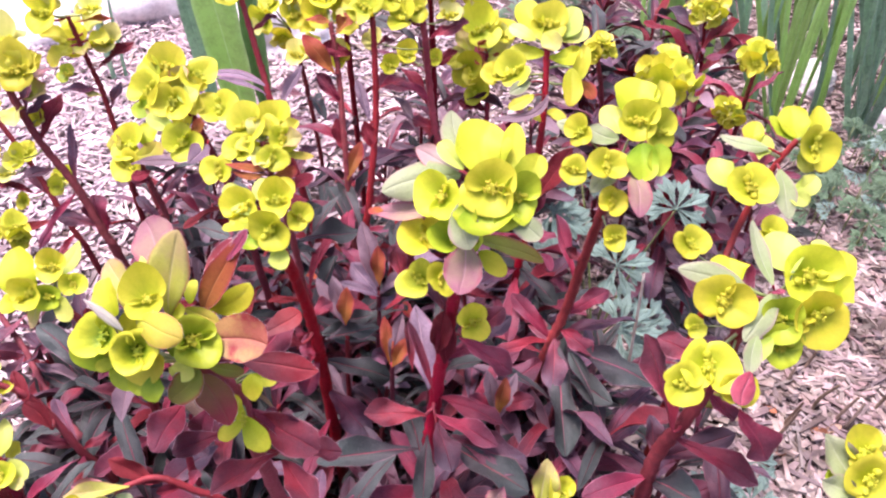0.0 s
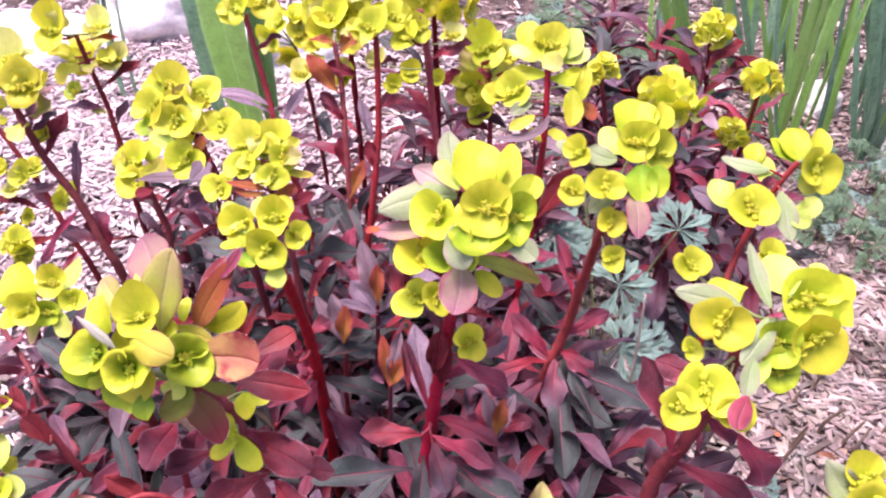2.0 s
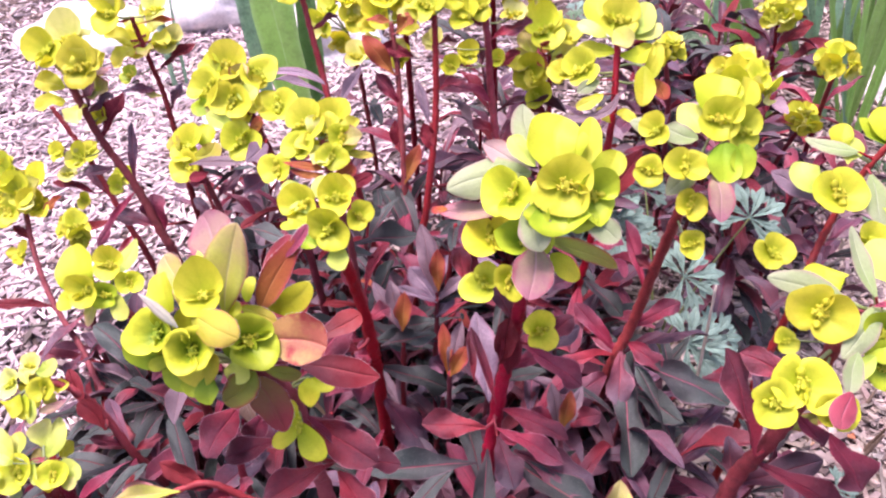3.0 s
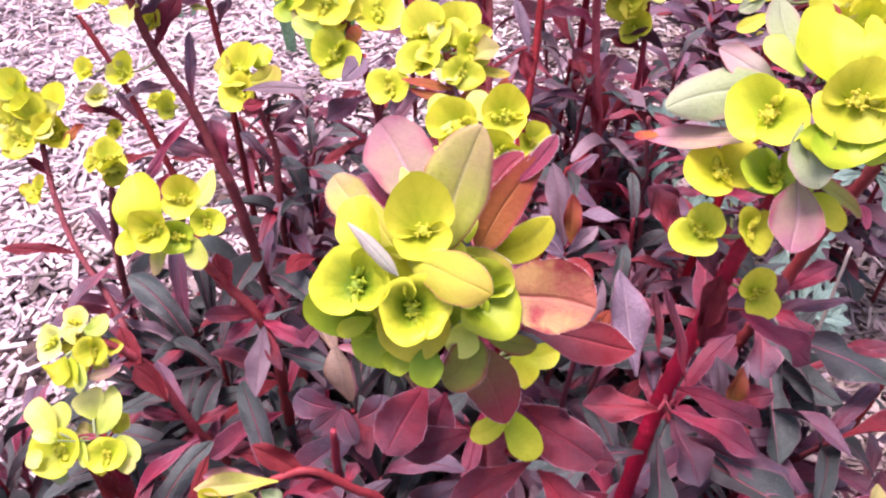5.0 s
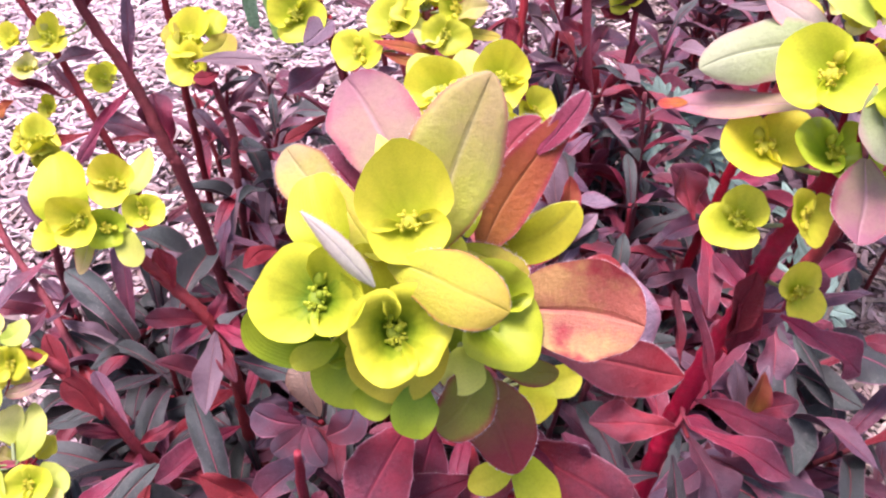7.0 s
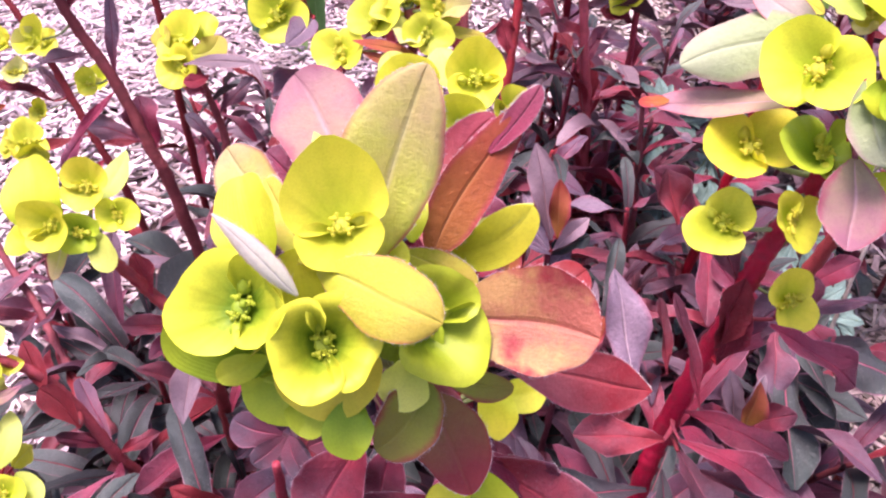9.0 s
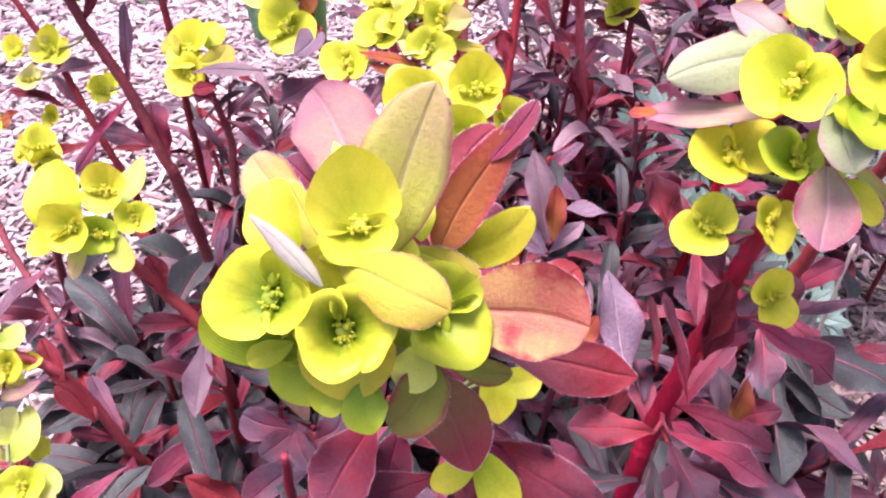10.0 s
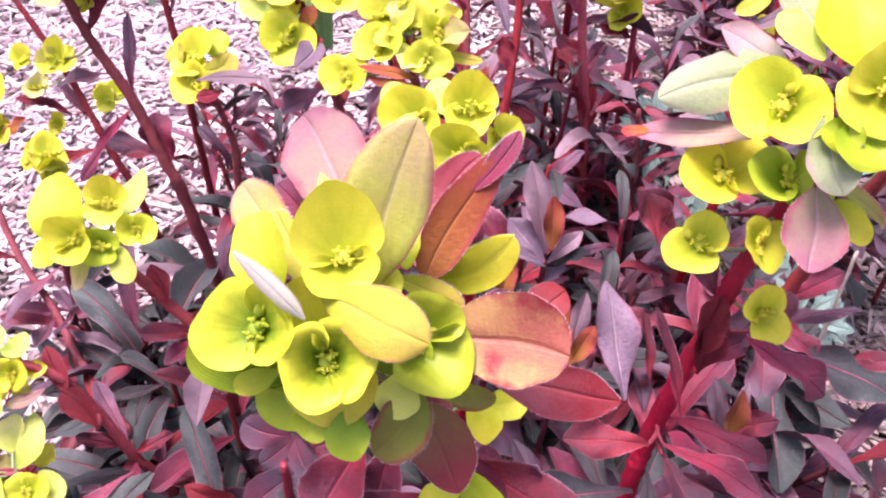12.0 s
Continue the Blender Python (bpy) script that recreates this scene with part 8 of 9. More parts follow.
foliage(s, pts, .35, .97, 20, .07, ("crimson", "crimson", "red", "purple", "slate",), 18)

s = thing("flowering_spurge", (-0.055, 0.632, ground_z(-0.055, 0.632)), "red spurge stem with burnt orange leaves and sparse yellow flowers", "flowering plant", "flowering spurges")
pts = stem(s, [(-0.068, 0.692, 0.367), (-0.063, 0.680, 0.330), (-0.060, 0.663, 0.294), (-0.057, 0.643, 0.246), (-0.055, 0.632, 0.201)], 0.0034, STEM_RED)
cup(s, (-0.0825, 0.7055, 0.3685), (0.03, -0.54, 0.84), 0.0131, 0.66, 0.20, LIME)
cup(s, (-0.1043, 0.7006, 0.3330), (0.03, -0.54, 0.84), 0.0125, 0.66, 0.20, CREAM)
cup(s, (-0.0506, 0.6989, 0.3741), (0.03, -0.54, 0.84), 0.0109, 0.66, 0.20, LIME)
cup(s, (-0.0633, 0.6916, 0.3351), (0.13, -0.61, 0.78), 0.0092, 0.66, 0.20, LIME)
cup(s, (-0.0755, 0.7172, 0.3819), (0.03, -0.54, 0.84), 0.0171, 0.66, 0.20, LIME)
leaf(s, (-0.0650, 0.6723, 0.3279), (-0.0921, 0.6834, 0.3584), 0.0170, (0.04, -0.70, 0.72), "orange", -0.3, 0.35)
leaf(s, (-0.0497, 0.6875, 0.3372), (-0.0766, 0.6832, 0.3494), 0.0141, (0.04, -0.62, 0.78), "red", -0.4, 0.30)
leaf(s, (-0.0625, 0.6855, 0.3590), (-0.0482, 0.6990, 0.3741), 0.0129, (0.04, -0.62, 0.78), "orange", -0.4, 0.30)
leaf(s, (-0.0652, 0.6918, 0.3666), (-0.0900, 0.6921, 0.3686), 0.0079, (0.03, -0.44, 0.90), "orange", -0.4, 0.30)
leaf(s, (-0.0596, 0.6638, 0.3019), (-0.0811, 0.6715, 0.3280), 0.0132, (0.03, -0.54, 0.84), "crimson", -0.7, 0.30)
leaf(s, (-0.0586, 0.6487, 0.2605), (-0.0663, 0.6641, 0.2871), 0.0135, (0.04, -0.70, 0.72), "red", -0.4, 0.30)
leaf(s, (-0.0561, 0.6361, 0.2376), (-0.0440, 0.6604, 0.2658), 0.0137, (0.04, -0.70, 0.72), "orange", -0.4, 0.30)
bracts(s, (-0.0756, 0.7061, 0.3535), (0.05, -0.55, 0.83), 0.0273, 6, 0.0188, 382)
foliage(s, pts, .35, .97, 22, .07, ("crimson", "red", "purple", "slate", "orange",), 19)

s = thing("flowering_spurge", (-0.093, 0.616, ground_z(-0.093, 0.616)), "bare red spurge stem leaning over the mulch", "flowering plant", "flowering spurges")
pts = stem(s, [(-0.131, 0.655, 0.404), (-0.124, 0.644, 0.376), (-0.118, 0.636, 0.350), (-0.111, 0.624, 0.320), (-0.102, 0.617, 0.280), (-0.093, 0.616, 0.232)], 0.0034, STEM_RED)
cup(s, (-0.1363, 0.6486, 0.4131), (-0.07, -0.54, 0.84), 0.0152, 0.66, 0.20, LIME)
cup(s, (-0.1195, 0.6624, 0.4129), (0.13, -0.53, 0.84), 0.0155, 0.66, 0.20, LIME)
leaf(s, (-0.1208, 0.6504, 0.3755), (-0.1063, 0.6642, 0.3831), 0.0075, (0.03, -0.44, 0.90), "crimson", -0.6, 0.30)
leaf(s, (-0.1129, 0.6253, 0.3295), (-0.1603, 0.6367, 0.3384), 0.0076, (0.02, -0.23, 0.97), "lilac", -0.9, 0.30)
leaf(s, (-0.1068, 0.6209, 0.3161), (-0.0889, 0.6573, 0.3427), 0.0087, (0.04, -0.62, 0.78), "lilac", -0.4, 0.30)
foliage(s, pts, .5, .97, 18, .065, ("slate", "crimson", "purple", "slate",), 20)

s = thing("flowering_spurge", (0.073, 0.734, ground_z(0.073, 0.734)), "loose yellow spurge head with orange flushed bracts behind the clump", "flowering plant", "flowering spurges")
pts = stem(s, [(0.071, 0.771, 0.304), (0.073, 0.752, 0.266), (0.073, 0.739, 0.228), (0.073, 0.734, 0.174)], 0.0032, STEM_DARK)
cup(s, (0.0637, 0.7782, 0.3273), (-0.07, -0.44, 0.89), 0.0214, 0.47, 0.20, LIME)
cup(s, (0.0854, 0.7822, 0.3213), (0.23, -0.42, 0.88), 0.0154, 0.47, 0.30, LIME)
cup(s, (0.0513, 0.7559, 0.2923), (-0.26, -0.74, 0.62), 0.0171, 0.66, 0.20, LIME)
cup(s, (0.0610, 0.7445, 0.2734), (0.05, -0.88, 0.48), 0.0126, 0.66, 0.30, LIME)
cup(s, (0.0445, 0.7704, 0.2975), (-0.17, -0.53, 0.83), 0.0126, 0.66, 0.20, CREAM)
leaf(s, (0.0700, 0.7631, 0.3104), (0.0613, 0.7633, 0.3190), 0.0123, (0.04, -0.62, 0.78), "orange", -0.4, 0.30)
leaf(s, (0.0703, 0.7605, 0.2996), (0.0590, 0.7553, 0.3019), 0.0124, (0.04, -0.62, 0.78), "orange", -0.4, 0.30)
leaf(s, (0.0732, 0.7672, 0.2996), (0.0989, 0.7769, 0.3016), 0.0092, (0.03, -0.44, 0.90), "orange", -0.4, 0.30)
leaf(s, (0.0720, 0.7474, 0.2529), (0.0429, 0.7426, 0.2645), 0.0151, (0.03, -0.54, 0.84), "red", -0.4, 0.30)
leaf(s, (0.0720, 0.7849, 0.2818), (0.0431, 0.8159, 0.3050), 0.0155, (0.03, -0.54, 0.84), "red", -0.4, 0.30)
bracts(s, (0.0615, 0.7700, 0.2977), (-0.05, -0.63, 0.77), 0.0268, 6, 0.0237, 406)
foliage(s, pts, .3, .97, 22, .07, ("crimson", "crimson", "purple", "red",), 21)

s = thing("flowering_spurge", (0.266, 0.742, ground_z(0.266, 0.742)), "dense yellow spurge head over dark purple foliage", "flowering plant", "flowering spurges")
pts = stem(s, [(0.248, 0.746, 0.279), (0.266, 0.742, 0.209)], 0.0032, STEM_DARK)
crowd(s, (0.248, 0.746, 0.289), (0.0, -0.35, 0.9), 0.025, 14, 0.0135, 22)
foliage(s, pts, .15, .97, 26, .07, ("purple", "purple", "slate", "crimson",), 22)

s = thing("flowering_spurge", (0.205, 0.826, ground_z(0.205, 0.826)), "small yellow spurge head over crimson foliage", "flowering plant", "flowering spurges")
pts = stem(s, [(0.188, 0.798, 0.285), (0.205, 0.826, 0.215)], 0.0032, STEM_DARK)
crowd(s, (0.188, 0.798, 0.295), (0.0, -0.35, 0.9), 0.012, 7, 0.0105, 23)
foliage(s, pts, .2, .97, 24, .07, ("crimson", "purple", "purple",), 23)

s = thing("flowering_spurge", (0.389, 0.890, ground_z(0.389, 0.890)), "dense yellow spurge head against green blades", "flowering plant", "flowering spurges")
pts = stem(s, [(0.381, 0.866, 0.246), (0.389, 0.890, 0.176)], 0.0032, STEM_DARK)
crowd(s, (0.381, 0.866, 0.256), (0.0, -0.35, 0.9), 0.019, 11, 0.0105, 24)
foliage(s, pts, .15, .97, 24, .07, ("crimson", "purple", "red",), 24)

s = thing("flowering_spurge", (0.364, 0.908, ground_z(0.364, 0.908)), "small yellow spurge head low beside the mulch", "flowering plant", "flowering spurges")
pts = stem(s, [(0.369, 0.880, 0.170), (0.364, 0.908, 0.100)], 0.0032, STEM_DARK)
crowd(s, (0.369, 0.880, 0.180), (0.0, -0.35, 0.9), 0.014, 9, 0.0105, 25)
foliage(s, pts, .15, .97, 20, .06, ("purple", "slate",), 25)

s = thing("flowering_spurge", (0.389, 1.079, ground_z(0.389, 1.079)), "distant yellow spurge head on dark red leaves", "flowering plant", "flowering spurges")
pts = stem(s, [(0.379, 1.081, 0.221), (0.389, 1.079, 0.151)], 0.0032, STEM_DARK)
crowd(s, (0.379, 1.081, 0.231), (0.0, -0.35, 0.9), 0.024, 12, 0.0130, 26)
foliage(s, pts, .1, .97, 30, .08, ("crimson", "purple", "purple", "red",), 26)

s = thing("flowering_spurge", (-0.164, 0.937, ground_z(-0.164, 0.937)), "pale yellow spurge head against pale mulch", "flowering plant", "flowering spurges")
pts = stem(s, [(-0.170, 0.919, 0.266), (-0.164, 0.937, 0.196)], 0.0032, STEM_DARK)
crowd(s, (-0.170, 0.919, 0.276), (0.0, -0.35, 0.9), 0.030, 9, 0.0160, 27)
foliage(s, pts, .3, .97, 14, .06, ("purple", "slate",), 27)

s = thing("flowering_spurge", (-0.345, 0.543, ground_z(-0.345, 0.543)), "small yellow spurge head among maroon stems", "flowering plant", "flowering spurges")
pts = stem(s, [(-0.330, 0.548, 0.224), (-0.345, 0.543, 0.154)], 0.0032, STEM_DARK)
crowd(s, (-0.330, 0.548, 0.234), (0.0, -0.35, 0.9), 0.012, 4, 0.0110, 28)
foliage(s, pts, .3, .97, 16, .06, ("purple", "crimson",), 31)

s = thing("flowering_spurge", (0.018, 0.752, ground_z(0.018, 0.752)), "tall yellow spurge head at the back of the clump", "flowering plant", "flowering spurges")
pts = stem(s, [(0.016, 0.748, 0.377), (0.018, 0.752, 0.307)], 0.0032, STEM_DARK)
crowd(s, (0.016, 0.748, 0.387), (0.0, -0.35, 0.9), 0.035, 12, 0.0160, 29)
foliage(s, pts, .3, .97, 20, .07, ("crimson", "red", "purple",), 33)

s = thing("flowering_spurge", (-0.068, 0.763, ground_z(-0.068, 0.763)), "tall yellow spurge head at the back of the clump", "flowering plant", "flowering spurges")
pts = stem(s, [(-0.069, 0.761, 0.367), (-0.068, 0.763, 0.297)], 0.0032, STEM_DARK)
crowd(s, (-0.069, 0.761, 0.377), (0.0, -0.35, 0.9), 0.035, 12, 0.0160, 30)
foliage(s, pts, .3, .97, 20, .07, ("crimson", "red", "purple",), 34)

s = thing("spurge_shoot", (-0.008, 0.457, ground_z(-0.008, 0.457)), "young spurge shoot with dusty mauve leaves and an orange heart", "plant shoot", "spurge shoots")
pts = stem(s, [(-0.005, 0.471, 0.279), (-0.005, 0.458, 0.241), (-0.008, 0.457, 0.192)], 0.0020, STEM_DARK)
leaf(s, (-0.0045, 0.4591, 0.2697), (-0.0159, 0.4830, 0.3096), 0.0151, (0.14, -0.69, 0.71), "dust", -0.3, 0.40)
leaf(s, (-0.0023, 0.4564, 0.2740), (-0.0037, 0.4688, 0.2998), 0.0110, (0.04, -0.70, 0.72), "orange", -0.3, 0.50)
leaf(s, (-0.0048, 0.4582, 0.2639), (-0.0248, 0.4753, 0.2777), 0.0146, (0.04, -0.62, 0.78), "lilac", -0.4, 0.30)
leaf(s, (-0.0039, 0.4570, 0.2624), (-0.0315, 0.4584, 0.2737), 0.0080, (0.02, -0.34, 0.94), "lilac", -0.4, 0.30)
leaf(s, (-0.0032, 0.4583, 0.2639), (0.0144, 0.4738, 0.2735), 0.0089, (0.03, -0.54, 0.84), "dust", -0.4, 0.30)
leaf(s, (-0.0045, 0.4592, 0.2574), (0.0155, 0.4681, 0.2666), 0.0106, (0.03, -0.44, 0.90), "slate", -0.4, 0.30)
leaf(s, (-0.0049, 0.4575, 0.2476), (0.0069, 0.4687, 0.2601), 0.0099, (0.03, -0.54, 0.84), "lilac", -0.4, 0.30)
foliage(s, pts, .3, .9, 8, .045, ("slate", "purple", "dust",), 41)

s = thing("spurge_shoot", (-0.031, 0.444, ground_z(-0.031, 0.444)), "small spurge shoot with orange and grey-mauve leaves", "plant shoot", "spurge shoots")
pts = stem(s, [(-0.027, 0.452, 0.258), (-0.028, 0.447, 0.228), (-0.031, 0.444, 0.179)], 0.0020, STEM_DARK)
leaf(s, (-0.0275, 0.4428, 0.2471), (-0.0364, 0.4612, 0.2773), 0.0112, (0.14, -0.69, 0.71), "dust", -0.3, 0.40)
leaf(s, (-0.0255, 0.4380, 0.2522), (-0.0240, 0.4494, 0.2780), 0.0118, (0.04, -0.70, 0.72), "orange", -0.3, 0.50)
leaf(s, (-0.0259, 0.4421, 0.2461), (-0.0061, 0.4447, 0.2558), 0.0104, (0.03, -0.44, 0.90), "slate", -0.4, 0.30)
leaf(s, (-0.0301, 0.4475, 0.2450), (-0.0497, 0.4670, 0.2694), 0.0098, (0.03, -0.54, 0.84), "dust", -0.4, 0.30)
foliage(s, pts, .3, .9, 8, .045, ("slate", "purple", "dust",), 42)

s = thing("spurge_shoot", (0.005, 0.423, ground_z(0.005, 0.423)), "small spurge shoot with orange flushed leaves beside a red stem", "plant shoot", "spurge shoots")
pts = stem(s, [(0.008, 0.425, 0.247), (0.007, 0.423, 0.214), (0.005, 0.423, 0.167)], 0.0020, STEM_DARK)
leaf(s, (0.0072, 0.4164, 0.2368), (0.0029, 0.4341, 0.2659), 0.0101, (0.14, -0.69, 0.71), "orange", -0.3, 0.40)
leaf(s, (0.0079, 0.4164, 0.2368), (0.0153, 0.4360, 0.2673), 0.0101, (0.04, -0.70, 0.72), "dust", -0.3, 0.40)
leaf(s, (0.0093, 0.4120, 0.2392), (0.0200, 0.4220, 0.2582), 0.0108, (0.04, -0.62, 0.78), "orange", -0.3, 0.40)
leaf(s, (0.0080, 0.4139, 0.2338), (-0.0042, 0.4188, 0.2481), 0.0117, (0.03, -0.54, 0.84), "purple", -0.4, 0.30)
foliage(s, pts, .3, .9, 8, .045, ("slate", "purple", "dust",), 43)

s = thing("spurge_shoot", (0.086, 0.391, ground_z(0.086, 0.391)), "young spurge shoot with rosy leaves low in the clump", "plant shoot", "spurge shoots")
pts = stem(s, [(0.080, 0.394, 0.236), (0.083, 0.391, 0.202), (0.086, 0.391, 0.155)], 0.0020, STEM_DARK)
leaf(s, (0.0808, 0.3851, 0.2259), (0.0739, 0.4008, 0.2528), 0.0097, (0.14, -0.69, 0.71), "dust", -0.3, 0.40)
leaf(s, (0.0814, 0.3820, 0.2301), (0.0860, 0.3950, 0.2530), 0.0103, (0.14, -0.69, 0.71), "orange", -0.4, 0.40)
leaf(s, (0.0824, 0.3840, 0.2245), (0.1052, 0.3904, 0.2384), 0.0127, (0.03, -0.44, 0.90), "crimson", -0.6, 0.30)
leaf(s, (0.0809, 0.3827, 0.2231), (0.0624, 0.3895, 0.2401), 0.0097, (0.03, -0.44, 0.90), "crimson", -0.5, 0.30)
leaf(s, (0.0819, 0.3858, 0.2189), (0.0942, 0.4072, 0.2435), 0.0091, (0.04, -0.62, 0.78), "dust", -0.5, 0.30)
foliage(s, pts, .3, .9, 8, .045, ("slate", "purple", "crimson",), 44)

s = thing("flowering_spurge", (-0.088, 0.331, ground_z(-0.088, 0.331)), "half-closed cream and pink spurge head on a sprawling red stem", "flowering plant", "flowering spurges")
pts = stem(s, [(-0.144, 0.315, 0.234), (-0.125, 0.324, 0.234), (-0.106, 0.326, 0.218), (-0.088, 0.331, 0.190)], 0.0026, STEM_RED)
leaf(s, (-0.1372, 0.3159, 0.2360), (-0.1773, 0.3106, 0.2304), 0.0105, (0.06, -0.33, 0.94), "straw", -0.6, 0.40)
leaf(s, (-0.1463, 0.3162, 0.2287), (-0.1748, 0.3172, 0.2315), 0.0119, (0.07, -0.43, 0.90), "blush", -0.4, 0.40)
leaf(s, (-0.1456, 0.3125, 0.2320), (-0.1345, 0.3099, 0.2271), 0.0092, (0.08, -0.52, 0.85), "sage", -0.4, 0.40)
leaf(s, (-0.1258, 0.3238, 0.2309), (-0.1515, 0.3270, 0.2467), 0.0112, (0.08, -0.52, 0.85), "red", -0.5, 0.40)
leaf(s, (-0.1226, 0.3234, 0.2299), (-0.1375, 0.3224, 0.2344), 0.0062, (0.07, -0.43, 0.90), "red", -0.5, 0.40)
leaf(s, (-0.1117, 0.3255, 0.2228), (-0.1264, 0.3204, 0.2225), 0.0070, (0.07, -0.43, 0.90), "red", -0.5, 0.40)
leaf(s, (-0.1094, 0.3264, 0.2188), (-0.1054, 0.3371, 0.2228), 0.0071, (0.07, -0.43, 0.90), "crimson", -0.5, 0.40)
cup(s, (-0.1677, 0.3050, 0.2301), (-0.01, -0.62, 0.79), 0.0073, 0.57, 0.20, LIME)
cup(s, (-0.1519, 0.3066, 0.2293), (0.21, -0.74, 0.64), 0.0067, 0.57, 0.30, CREAM)
foliage(s, pts, .3, .8, 8, .03, ("crimson", "red", "slate",), 45)

s = thing("flowering_spurge", (0.121, 0.295, ground_z(0.121, 0.295)), "small opening spurge head with a buff leaf low in the clump", "flowering plant", "flowering spurges")
pts = stem(s, [(0.107, 0.296, 0.274), (0.113, 0.294, 0.240), (0.121, 0.295, 0.194)], 0.0026, STEM_RED)
leaf(s, (0.1000, 0.2898, 0.2794), (0.1029, 0.3042, 0.2994), 0.0138, (0.14, -0.69, 0.71), "straw", -0.4, 0.40)
leaf(s, (0.1056, 0.2881, 0.2801), (0.1071, 0.2991, 0.2961), 0.0069, (0.14, -0.69, 0.71), "limeleaf", -0.3, 0.50)
leaf(s, (0.0729, 0.2918, 0.2710), (0.0817, 0.2967, 0.2840), 0.0106, (0.14, -0.69, 0.71), "blush", -0.4, 0.40)
cup(s, (0.1097, 0.2935, 0.2862), (0.13, -0.61, 0.78), 0.0075, 0.57, 0.20, LIME)
foliage(s, pts, .3, .8, 8, .035, ("crimson", "purple", "slate",), 46)

s = thing("flowering_spurge", (-0.223, 0.388, ground_z(-0.223, 0.388)), "yellow spurge head on a long sprawling maroon stem", "flowering plant", "flowering spurges")
pts = stem(s, [(-0.413, 0.599, 0.223), (-0.398, 0.568, 0.190), (-0.374, 0.537, 0.161), (-0.337, 0.504, 0.138), (-0.321, 0.487, 0.133), (-0.282, 0.447, 0.133), (-0.242, 0.411, 0.141), (-0.225, 0.396, 0.139), (-0.223, 0.388, 0.107)], 0.0034, STEM_DARK)
cup(s, (-0.4319, 0.6151, 0.2494), (-0.17, -0.46, 0.87), 0.0165, 0.66, 0.15, LIME)
cup(s, (-0.4086, 0.6175, 0.2423), (0.12, -0.34, 0.93), 0.0149, 0.47, 0.15, LIME)
cup(s, (-0.4237, 0.5875, 0.2259), (-0.04, -0.67, 0.74), 0.0155, 0.66, 0.15, LIME)
cup(s, (-0.3991, 0.5963, 0.2257), (0.26, -0.63, 0.73), 0.0148, 0.66, 0.15, LIME)
cup(s, (-0.4143, 0.6007, 0.2394), (0.04, -0.50, 0.86), 0.0147, 0.66, 0.15, LIME)
cup(s, (-0.4413, 0.6009, 0.2348), (-0.24, -0.66, 0.71), 0.0148, 0.66, 0.15, LIME)
cup(s, (-0.4143, 0.5693, 0.1903), (-0.17, -0.41, 0.90), 0.0114, 0.47, 0.15, LIME)
leaf(s, (-0.3940, 0.5949, 0.2193), (-0.3789, 0.6086, 0.2297), 0.0096, (0.04, -0.50, 0.86), "orange", -0.4, 0.30)
leaf(s, (-0.3986, 0.5767, 0.1998), (-0.4228, 0.5863, 0.2097), 0.0079, (0.04, -0.50, 0.86), "maroon", -0.4, 0.30)
leaf(s, (-0.3715, 0.5342, 0.1581), (-0.4301, 0.5285, 0.1620), 0.0104, (0.02, -0.30, 0.95), "maroon", -0.4, 0.30)
leaf(s, (-0.3334, 0.4997, 0.1360), (-0.3419, 0.4779, 0.1279), 0.0101, (0.03, -0.41, 0.91), "purple", -0.5, 0.30)
leaf(s, (-0.3287, 0.4958, 0.1314), (-0.2958, 0.5307, 0.1515), 0.0111, (0.03, -0.41, 0.91), "slate", -0.5, 0.30)
leaf(s, (-0.3287, 0.4958, 0.1314), (-0.2924, 0.5138, 0.1475), 0.0119, (0.03, -0.41, 0.91), "purple", -0.5, 0.30)
leaf(s, (-0.3231, 0.4916, 0.1336), (-0.2767, 0.4783, 0.1294), 0.0108, (0.02, -0.30, 0.95), "dust", -0.6, 0.30)
leaf(s, (-0.3202, 0.4856, 0.1343), (-0.2795, 0.4438, 0.1143), 0.0138, (0.04, -0.50, 0.86), "slate", -0.6, 0.30)
leaf(s, (-0.3188, 0.4844, 0.1328), (-0.2632, 0.4653, 0.1214), 0.0140, (0.03, -0.41, 0.91), "slate", -0.6, 0.30)
leaf(s, (-0.3138, 0.4774, 0.1320), (-0.3050, 0.4552, 0.1218), 0.0122, (0.05, -0.59, 0.81), "red", -0.4, 0.40)
leaf(s, (-0.2929, 0.4555, 0.1358), (-0.2620, 0.4308, 0.1281), 0.0132, (0.15, -0.57, 0.81), "red", -0.3, 0.50)
leaf(s, (-0.2362, 0.4043, 0.1412), (-0.2664, 0.4013, 0.1483), 0.0079, (0.03, -0.41, 0.91), "crimson", -0.6, 0.40)
leaf(s, (-0.2293, 0.3997, 0.1399), (-0.1976, 0.3960, 0.1432), 0.0092, (0.03, -0.41, 0.91), "crimson", -0.7, 0.40)
leaf(s, (-0.2292, 0.3985, 0.1386), (-0.2332, 0.3819, 0.1386), 0.0085, (0.04, -0.50, 0.86), "crimson", -0.7, 0.40)
leaf(s, (-0.2274, 0.4003, 0.1360), (-0.2313, 0.4158, 0.1532), 0.0093, (0.05, -0.59, 0.81), "crimson", -0.4, 0.50)
leaf(s, (-0.2261, 0.3960, 0.1385), (-0.2022, 0.3764, 0.1371), 0.0077, (0.04, -0.50, 0.86), "crimson", -0.7, 0.40)
leaf(s, (-0.2260, 0.3952, 0.1377), (-0.2195, 0.3605, 0.1288), 0.0104, (0.04, -0.50, 0.86), "dust", -0.6, 0.30)
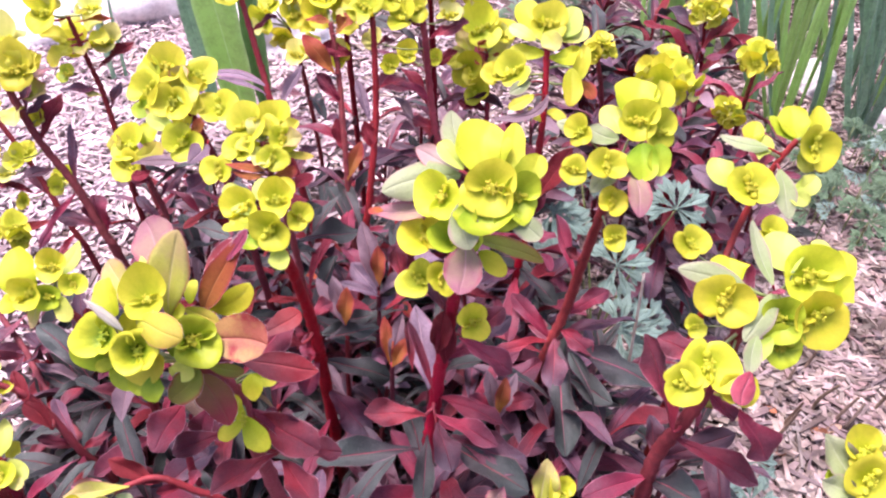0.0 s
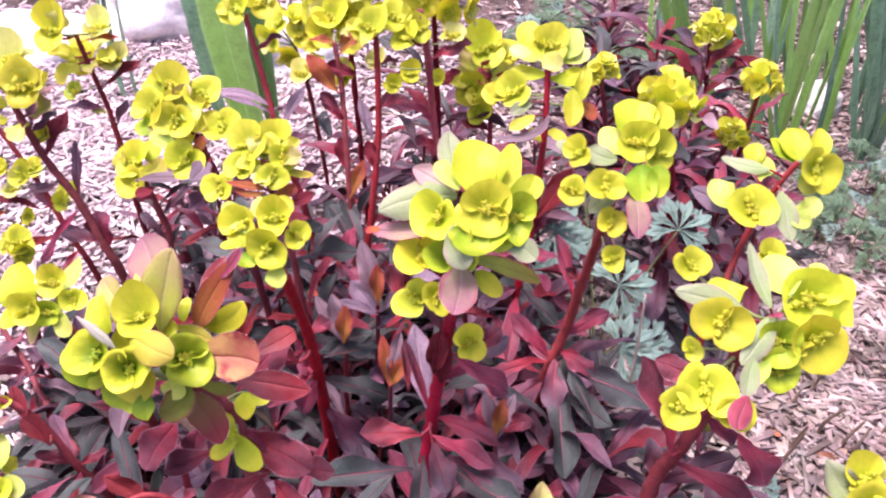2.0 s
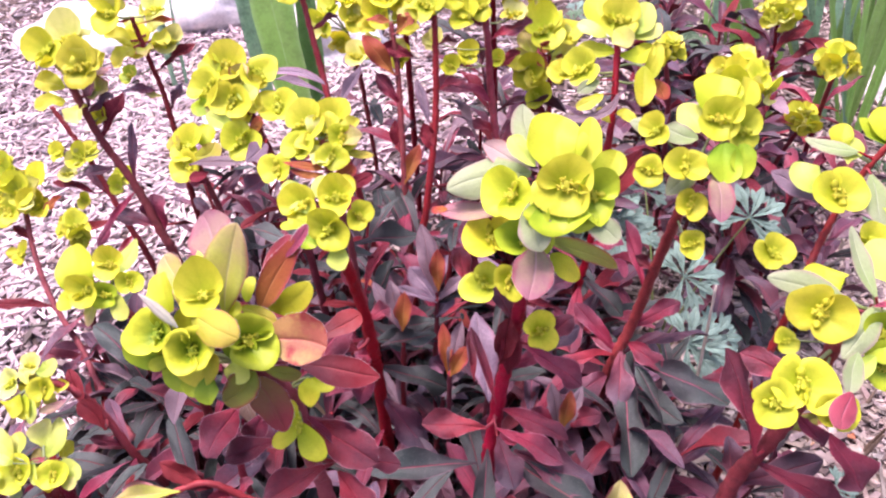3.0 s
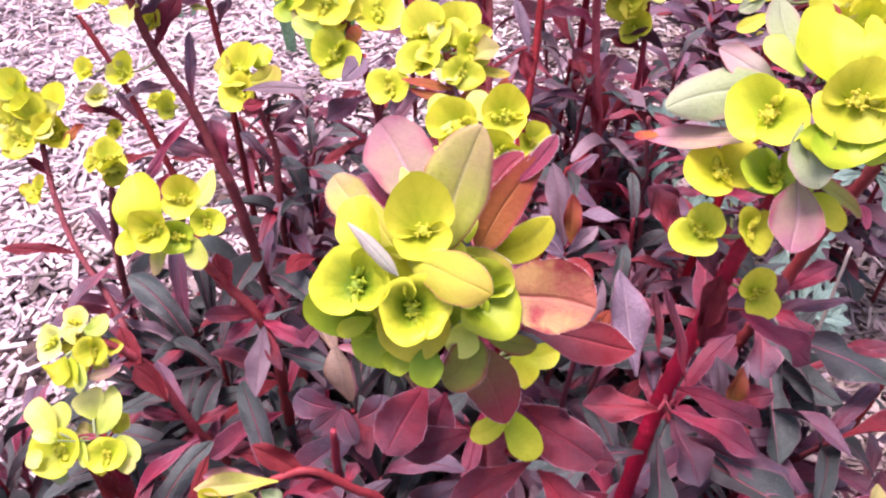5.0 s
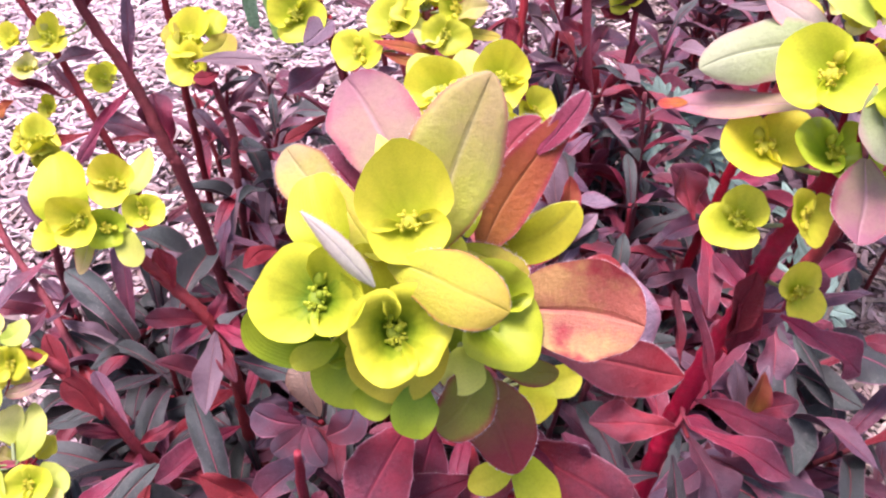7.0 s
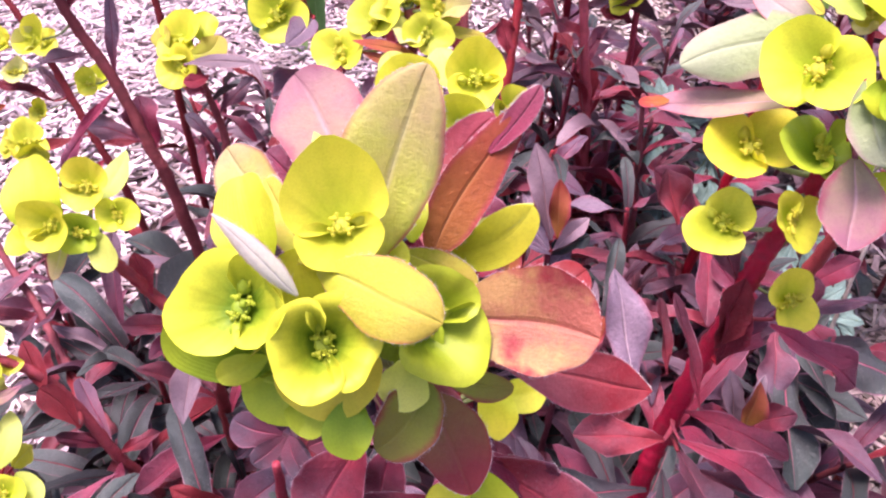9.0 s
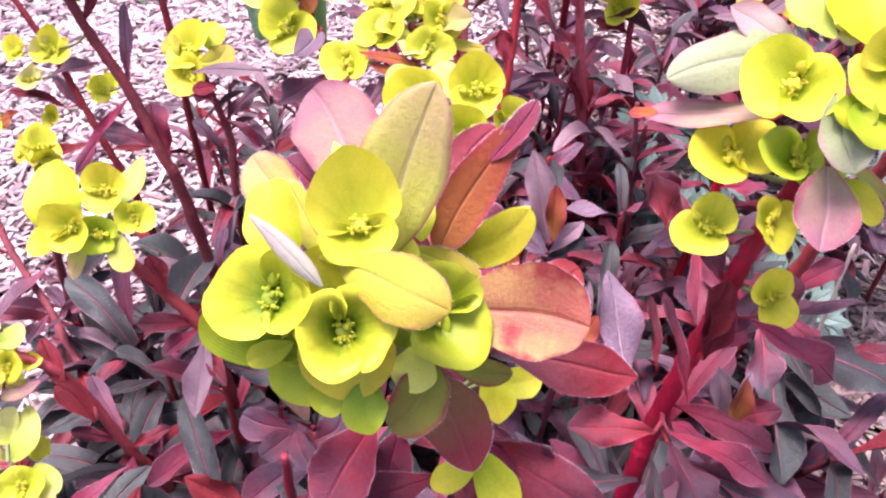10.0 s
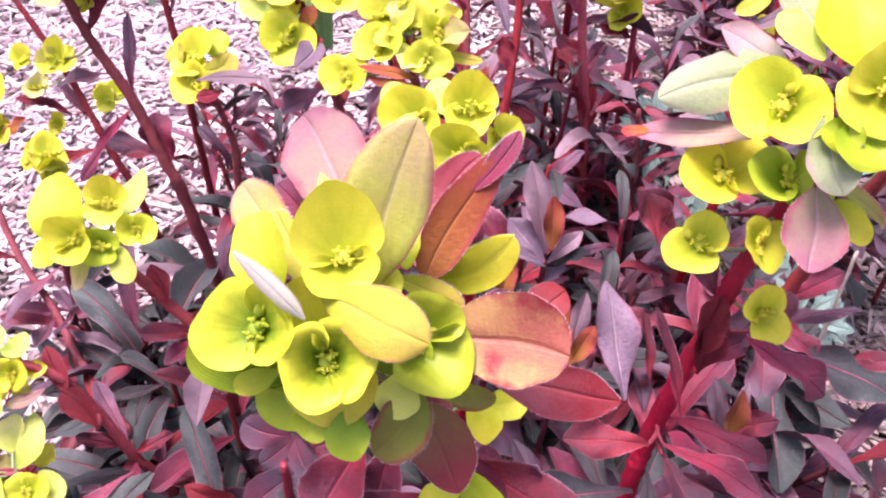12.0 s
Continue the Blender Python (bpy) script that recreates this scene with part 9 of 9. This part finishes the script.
leaf(s, (-0.2340, 0.4009, 0.1372), (-0.2409, 0.3679, 0.1315), 0.0141, (0.04, -0.50, 0.86), "slate", -0.6, 0.30)
leaf(s, (-0.2421, 0.4108, 0.1340), (-0.2033, 0.4271, 0.1480), 0.0132, (0.03, -0.41, 0.91), "slate", -0.5, 0.30)
bracts(s, (-0.4189, 0.6014, 0.2246), (-0.03, -0.54, 0.84), 0.0243, 6, 0.0220, 507)
foliage(s, pts, .7, .97, 12, .05, ("slate", "purple", "slate",), 51)

s = thing("flowering_spurge", (-0.297, 0.585, ground_z(-0.297, 0.585)), "small scattered yellow spurge flowers on a leaning maroon stem", "flowering plant", "flowering spurges")
pts = stem(s, [(-0.360, 0.621, 0.316), (-0.343, 0.612, 0.289), (-0.328, 0.603, 0.263), (-0.307, 0.588, 0.215), (-0.297, 0.585, 0.181)], 0.0030, STEM_DARK)
cup(s, (-0.3323, 0.6060, 0.2817), (0.04, -0.50, 0.86), 0.0106, 0.66, 0.15, LIME)
cup(s, (-0.3564, 0.5981, 0.2829), (-0.06, -0.51, 0.86), 0.0089, 0.66, 0.15, LIME)
cup(s, (-0.3483, 0.5914, 0.2674), (0.01, -0.19, 0.98), 0.0098, 0.47, 0.15, CREAM)
cup(s, (-0.3123, 0.6062, 0.2578), (0.05, -0.59, 0.81), 0.0067, 0.66, 0.15, LIME)
cup(s, (-0.3035, 0.6081, 0.2545), (0.15, -0.57, 0.81), 0.0080, 0.66, 0.15, LIME)
cup(s, (-0.3411, 0.5877, 0.2404), (0.06, -0.67, 0.74), 0.0075, 0.66, 0.15, LIME)
leaf(s, (-0.3303, 0.5931, 0.2452), (-0.3644, 0.5887, 0.2586), 0.0091, (0.02, -0.30, 0.95), "maroon", -0.9, 0.30)
leaf(s, (-0.3202, 0.5898, 0.2406), (-0.3434, 0.6088, 0.2636), 0.0075, (0.05, -0.59, 0.81), "purple", -0.4, 0.30)
leaf(s, (-0.3090, 0.5880, 0.2227), (-0.3519, 0.5695, 0.2141), 0.0085, (0.02, -0.30, 0.95), "maroon", -0.5, 0.30)
leaf(s, (-0.3066, 0.5881, 0.2151), (-0.2703, 0.5932, 0.2172), 0.0078, (0.02, -0.30, 0.95), "maroon", -0.5, 0.30)
leaf(s, (-0.3039, 0.5866, 0.2059), (-0.3165, 0.5608, 0.1863), 0.0104, (0.04, -0.50, 0.86), "crimson", -0.4, 0.30)
foliage(s, pts, .7, .97, 14, .05, ("maroon", "purple", "slate",), 52)

s = thing("spurge_shoot", (-0.140, 0.390, ground_z(-0.140, 0.390)), "curled tan withered leaf stalk under the flower head", "plant shoot", "spurge shoots")
pts = stem(s, [(-0.136, 0.397, 0.198), (-0.138, 0.392, 0.178), (-0.140, 0.390, 0.145)], 0.0018, STEM_DARK)
petal(s, (-0.1170, 0.3796, 0.2138), (-0.1213, 0.3844, 0.2344), (-0.1275, 0.3923, 0.2436), 0.0169, (-0.21, -0.83, 0.52), "dry", cup=0.7, wide=0.5, point=0.6)
petal(s, (-0.1261, 0.3905, 0.2415), (-0.1334, 0.3980, 0.2504), (-0.1456, 0.4058, 0.2526), 0.0099, (0.00, -0.71, 0.71), "dry", cup=-0.9, wide=0.45, point=0.6)
petal(s, (-0.1254, 0.3773, 0.2092), (-0.1378, 0.3745, 0.2163), (-0.1470, 0.3766, 0.2195), 0.0166, (0.00, -0.71, 0.71), "purple", cup=0.3, wide=0.6, point=0.5)
petal(s, (-0.1129, 0.3744, 0.2049), (-0.1036, 0.3749, 0.2134), (-0.0998, 0.3813, 0.2200), 0.0178, (0.00, -0.71, 0.71), "purple", cup=0.3, wide=0.6, point=0.5)
petal(s, (-0.1223, 0.3766, 0.2081), (-0.1170, 0.3653, 0.2101), (-0.1102, 0.3589, 0.2054), 0.0129, (0.00, -0.80, 0.60), "purple", cup=0.3, wide=0.55, point=0.6)
petal(s, (-0.1238, 0.3764, 0.2081), (-0.1306, 0.3661, 0.2093), (-0.1357, 0.3614, 0.2077), 0.0118, (0.00, -0.80, 0.60), "purple", cup=0.3, wide=0.55, point=0.6)
leaf(s, (-0.1367, 0.3973, 0.1980), (-0.1243, 0.4061, 0.2139), 0.0127, (0.04, -0.50, 0.86), "dust", -0.6, 0.50)
leaf(s, (-0.1371, 0.3951, 0.1956), (-0.1496, 0.3899, 0.2060), 0.0114, (0.04, -0.50, 0.86), "dust", -0.6, 0.50)
leaf(s, (-0.1355, 0.3866, 0.1862), (-0.1500, 0.3740, 0.1888), 0.0076, (0.03, -0.41, 0.91), "purple", -0.7, 0.50)
leaf(s, (-0.1348, 0.3866, 0.1862), (-0.1145, 0.3786, 0.1903), 0.0076, (0.03, -0.41, 0.91), "purple", -0.7, 0.50)
leaf(s, (-0.1363, 0.3883, 0.1807), (-0.1451, 0.3940, 0.1878), 0.0071, (0.04, -0.50, 0.86), "purple", -0.5, 0.50)
leaf(s, (-0.1357, 0.3883, 0.1808), (-0.1290, 0.3956, 0.1880), 0.0071, (0.04, -0.50, 0.86), "purple", -0.5, 0.50)
foliage(s, pts, .5, .9, 5, .03, ("purple", "slate",), 53)
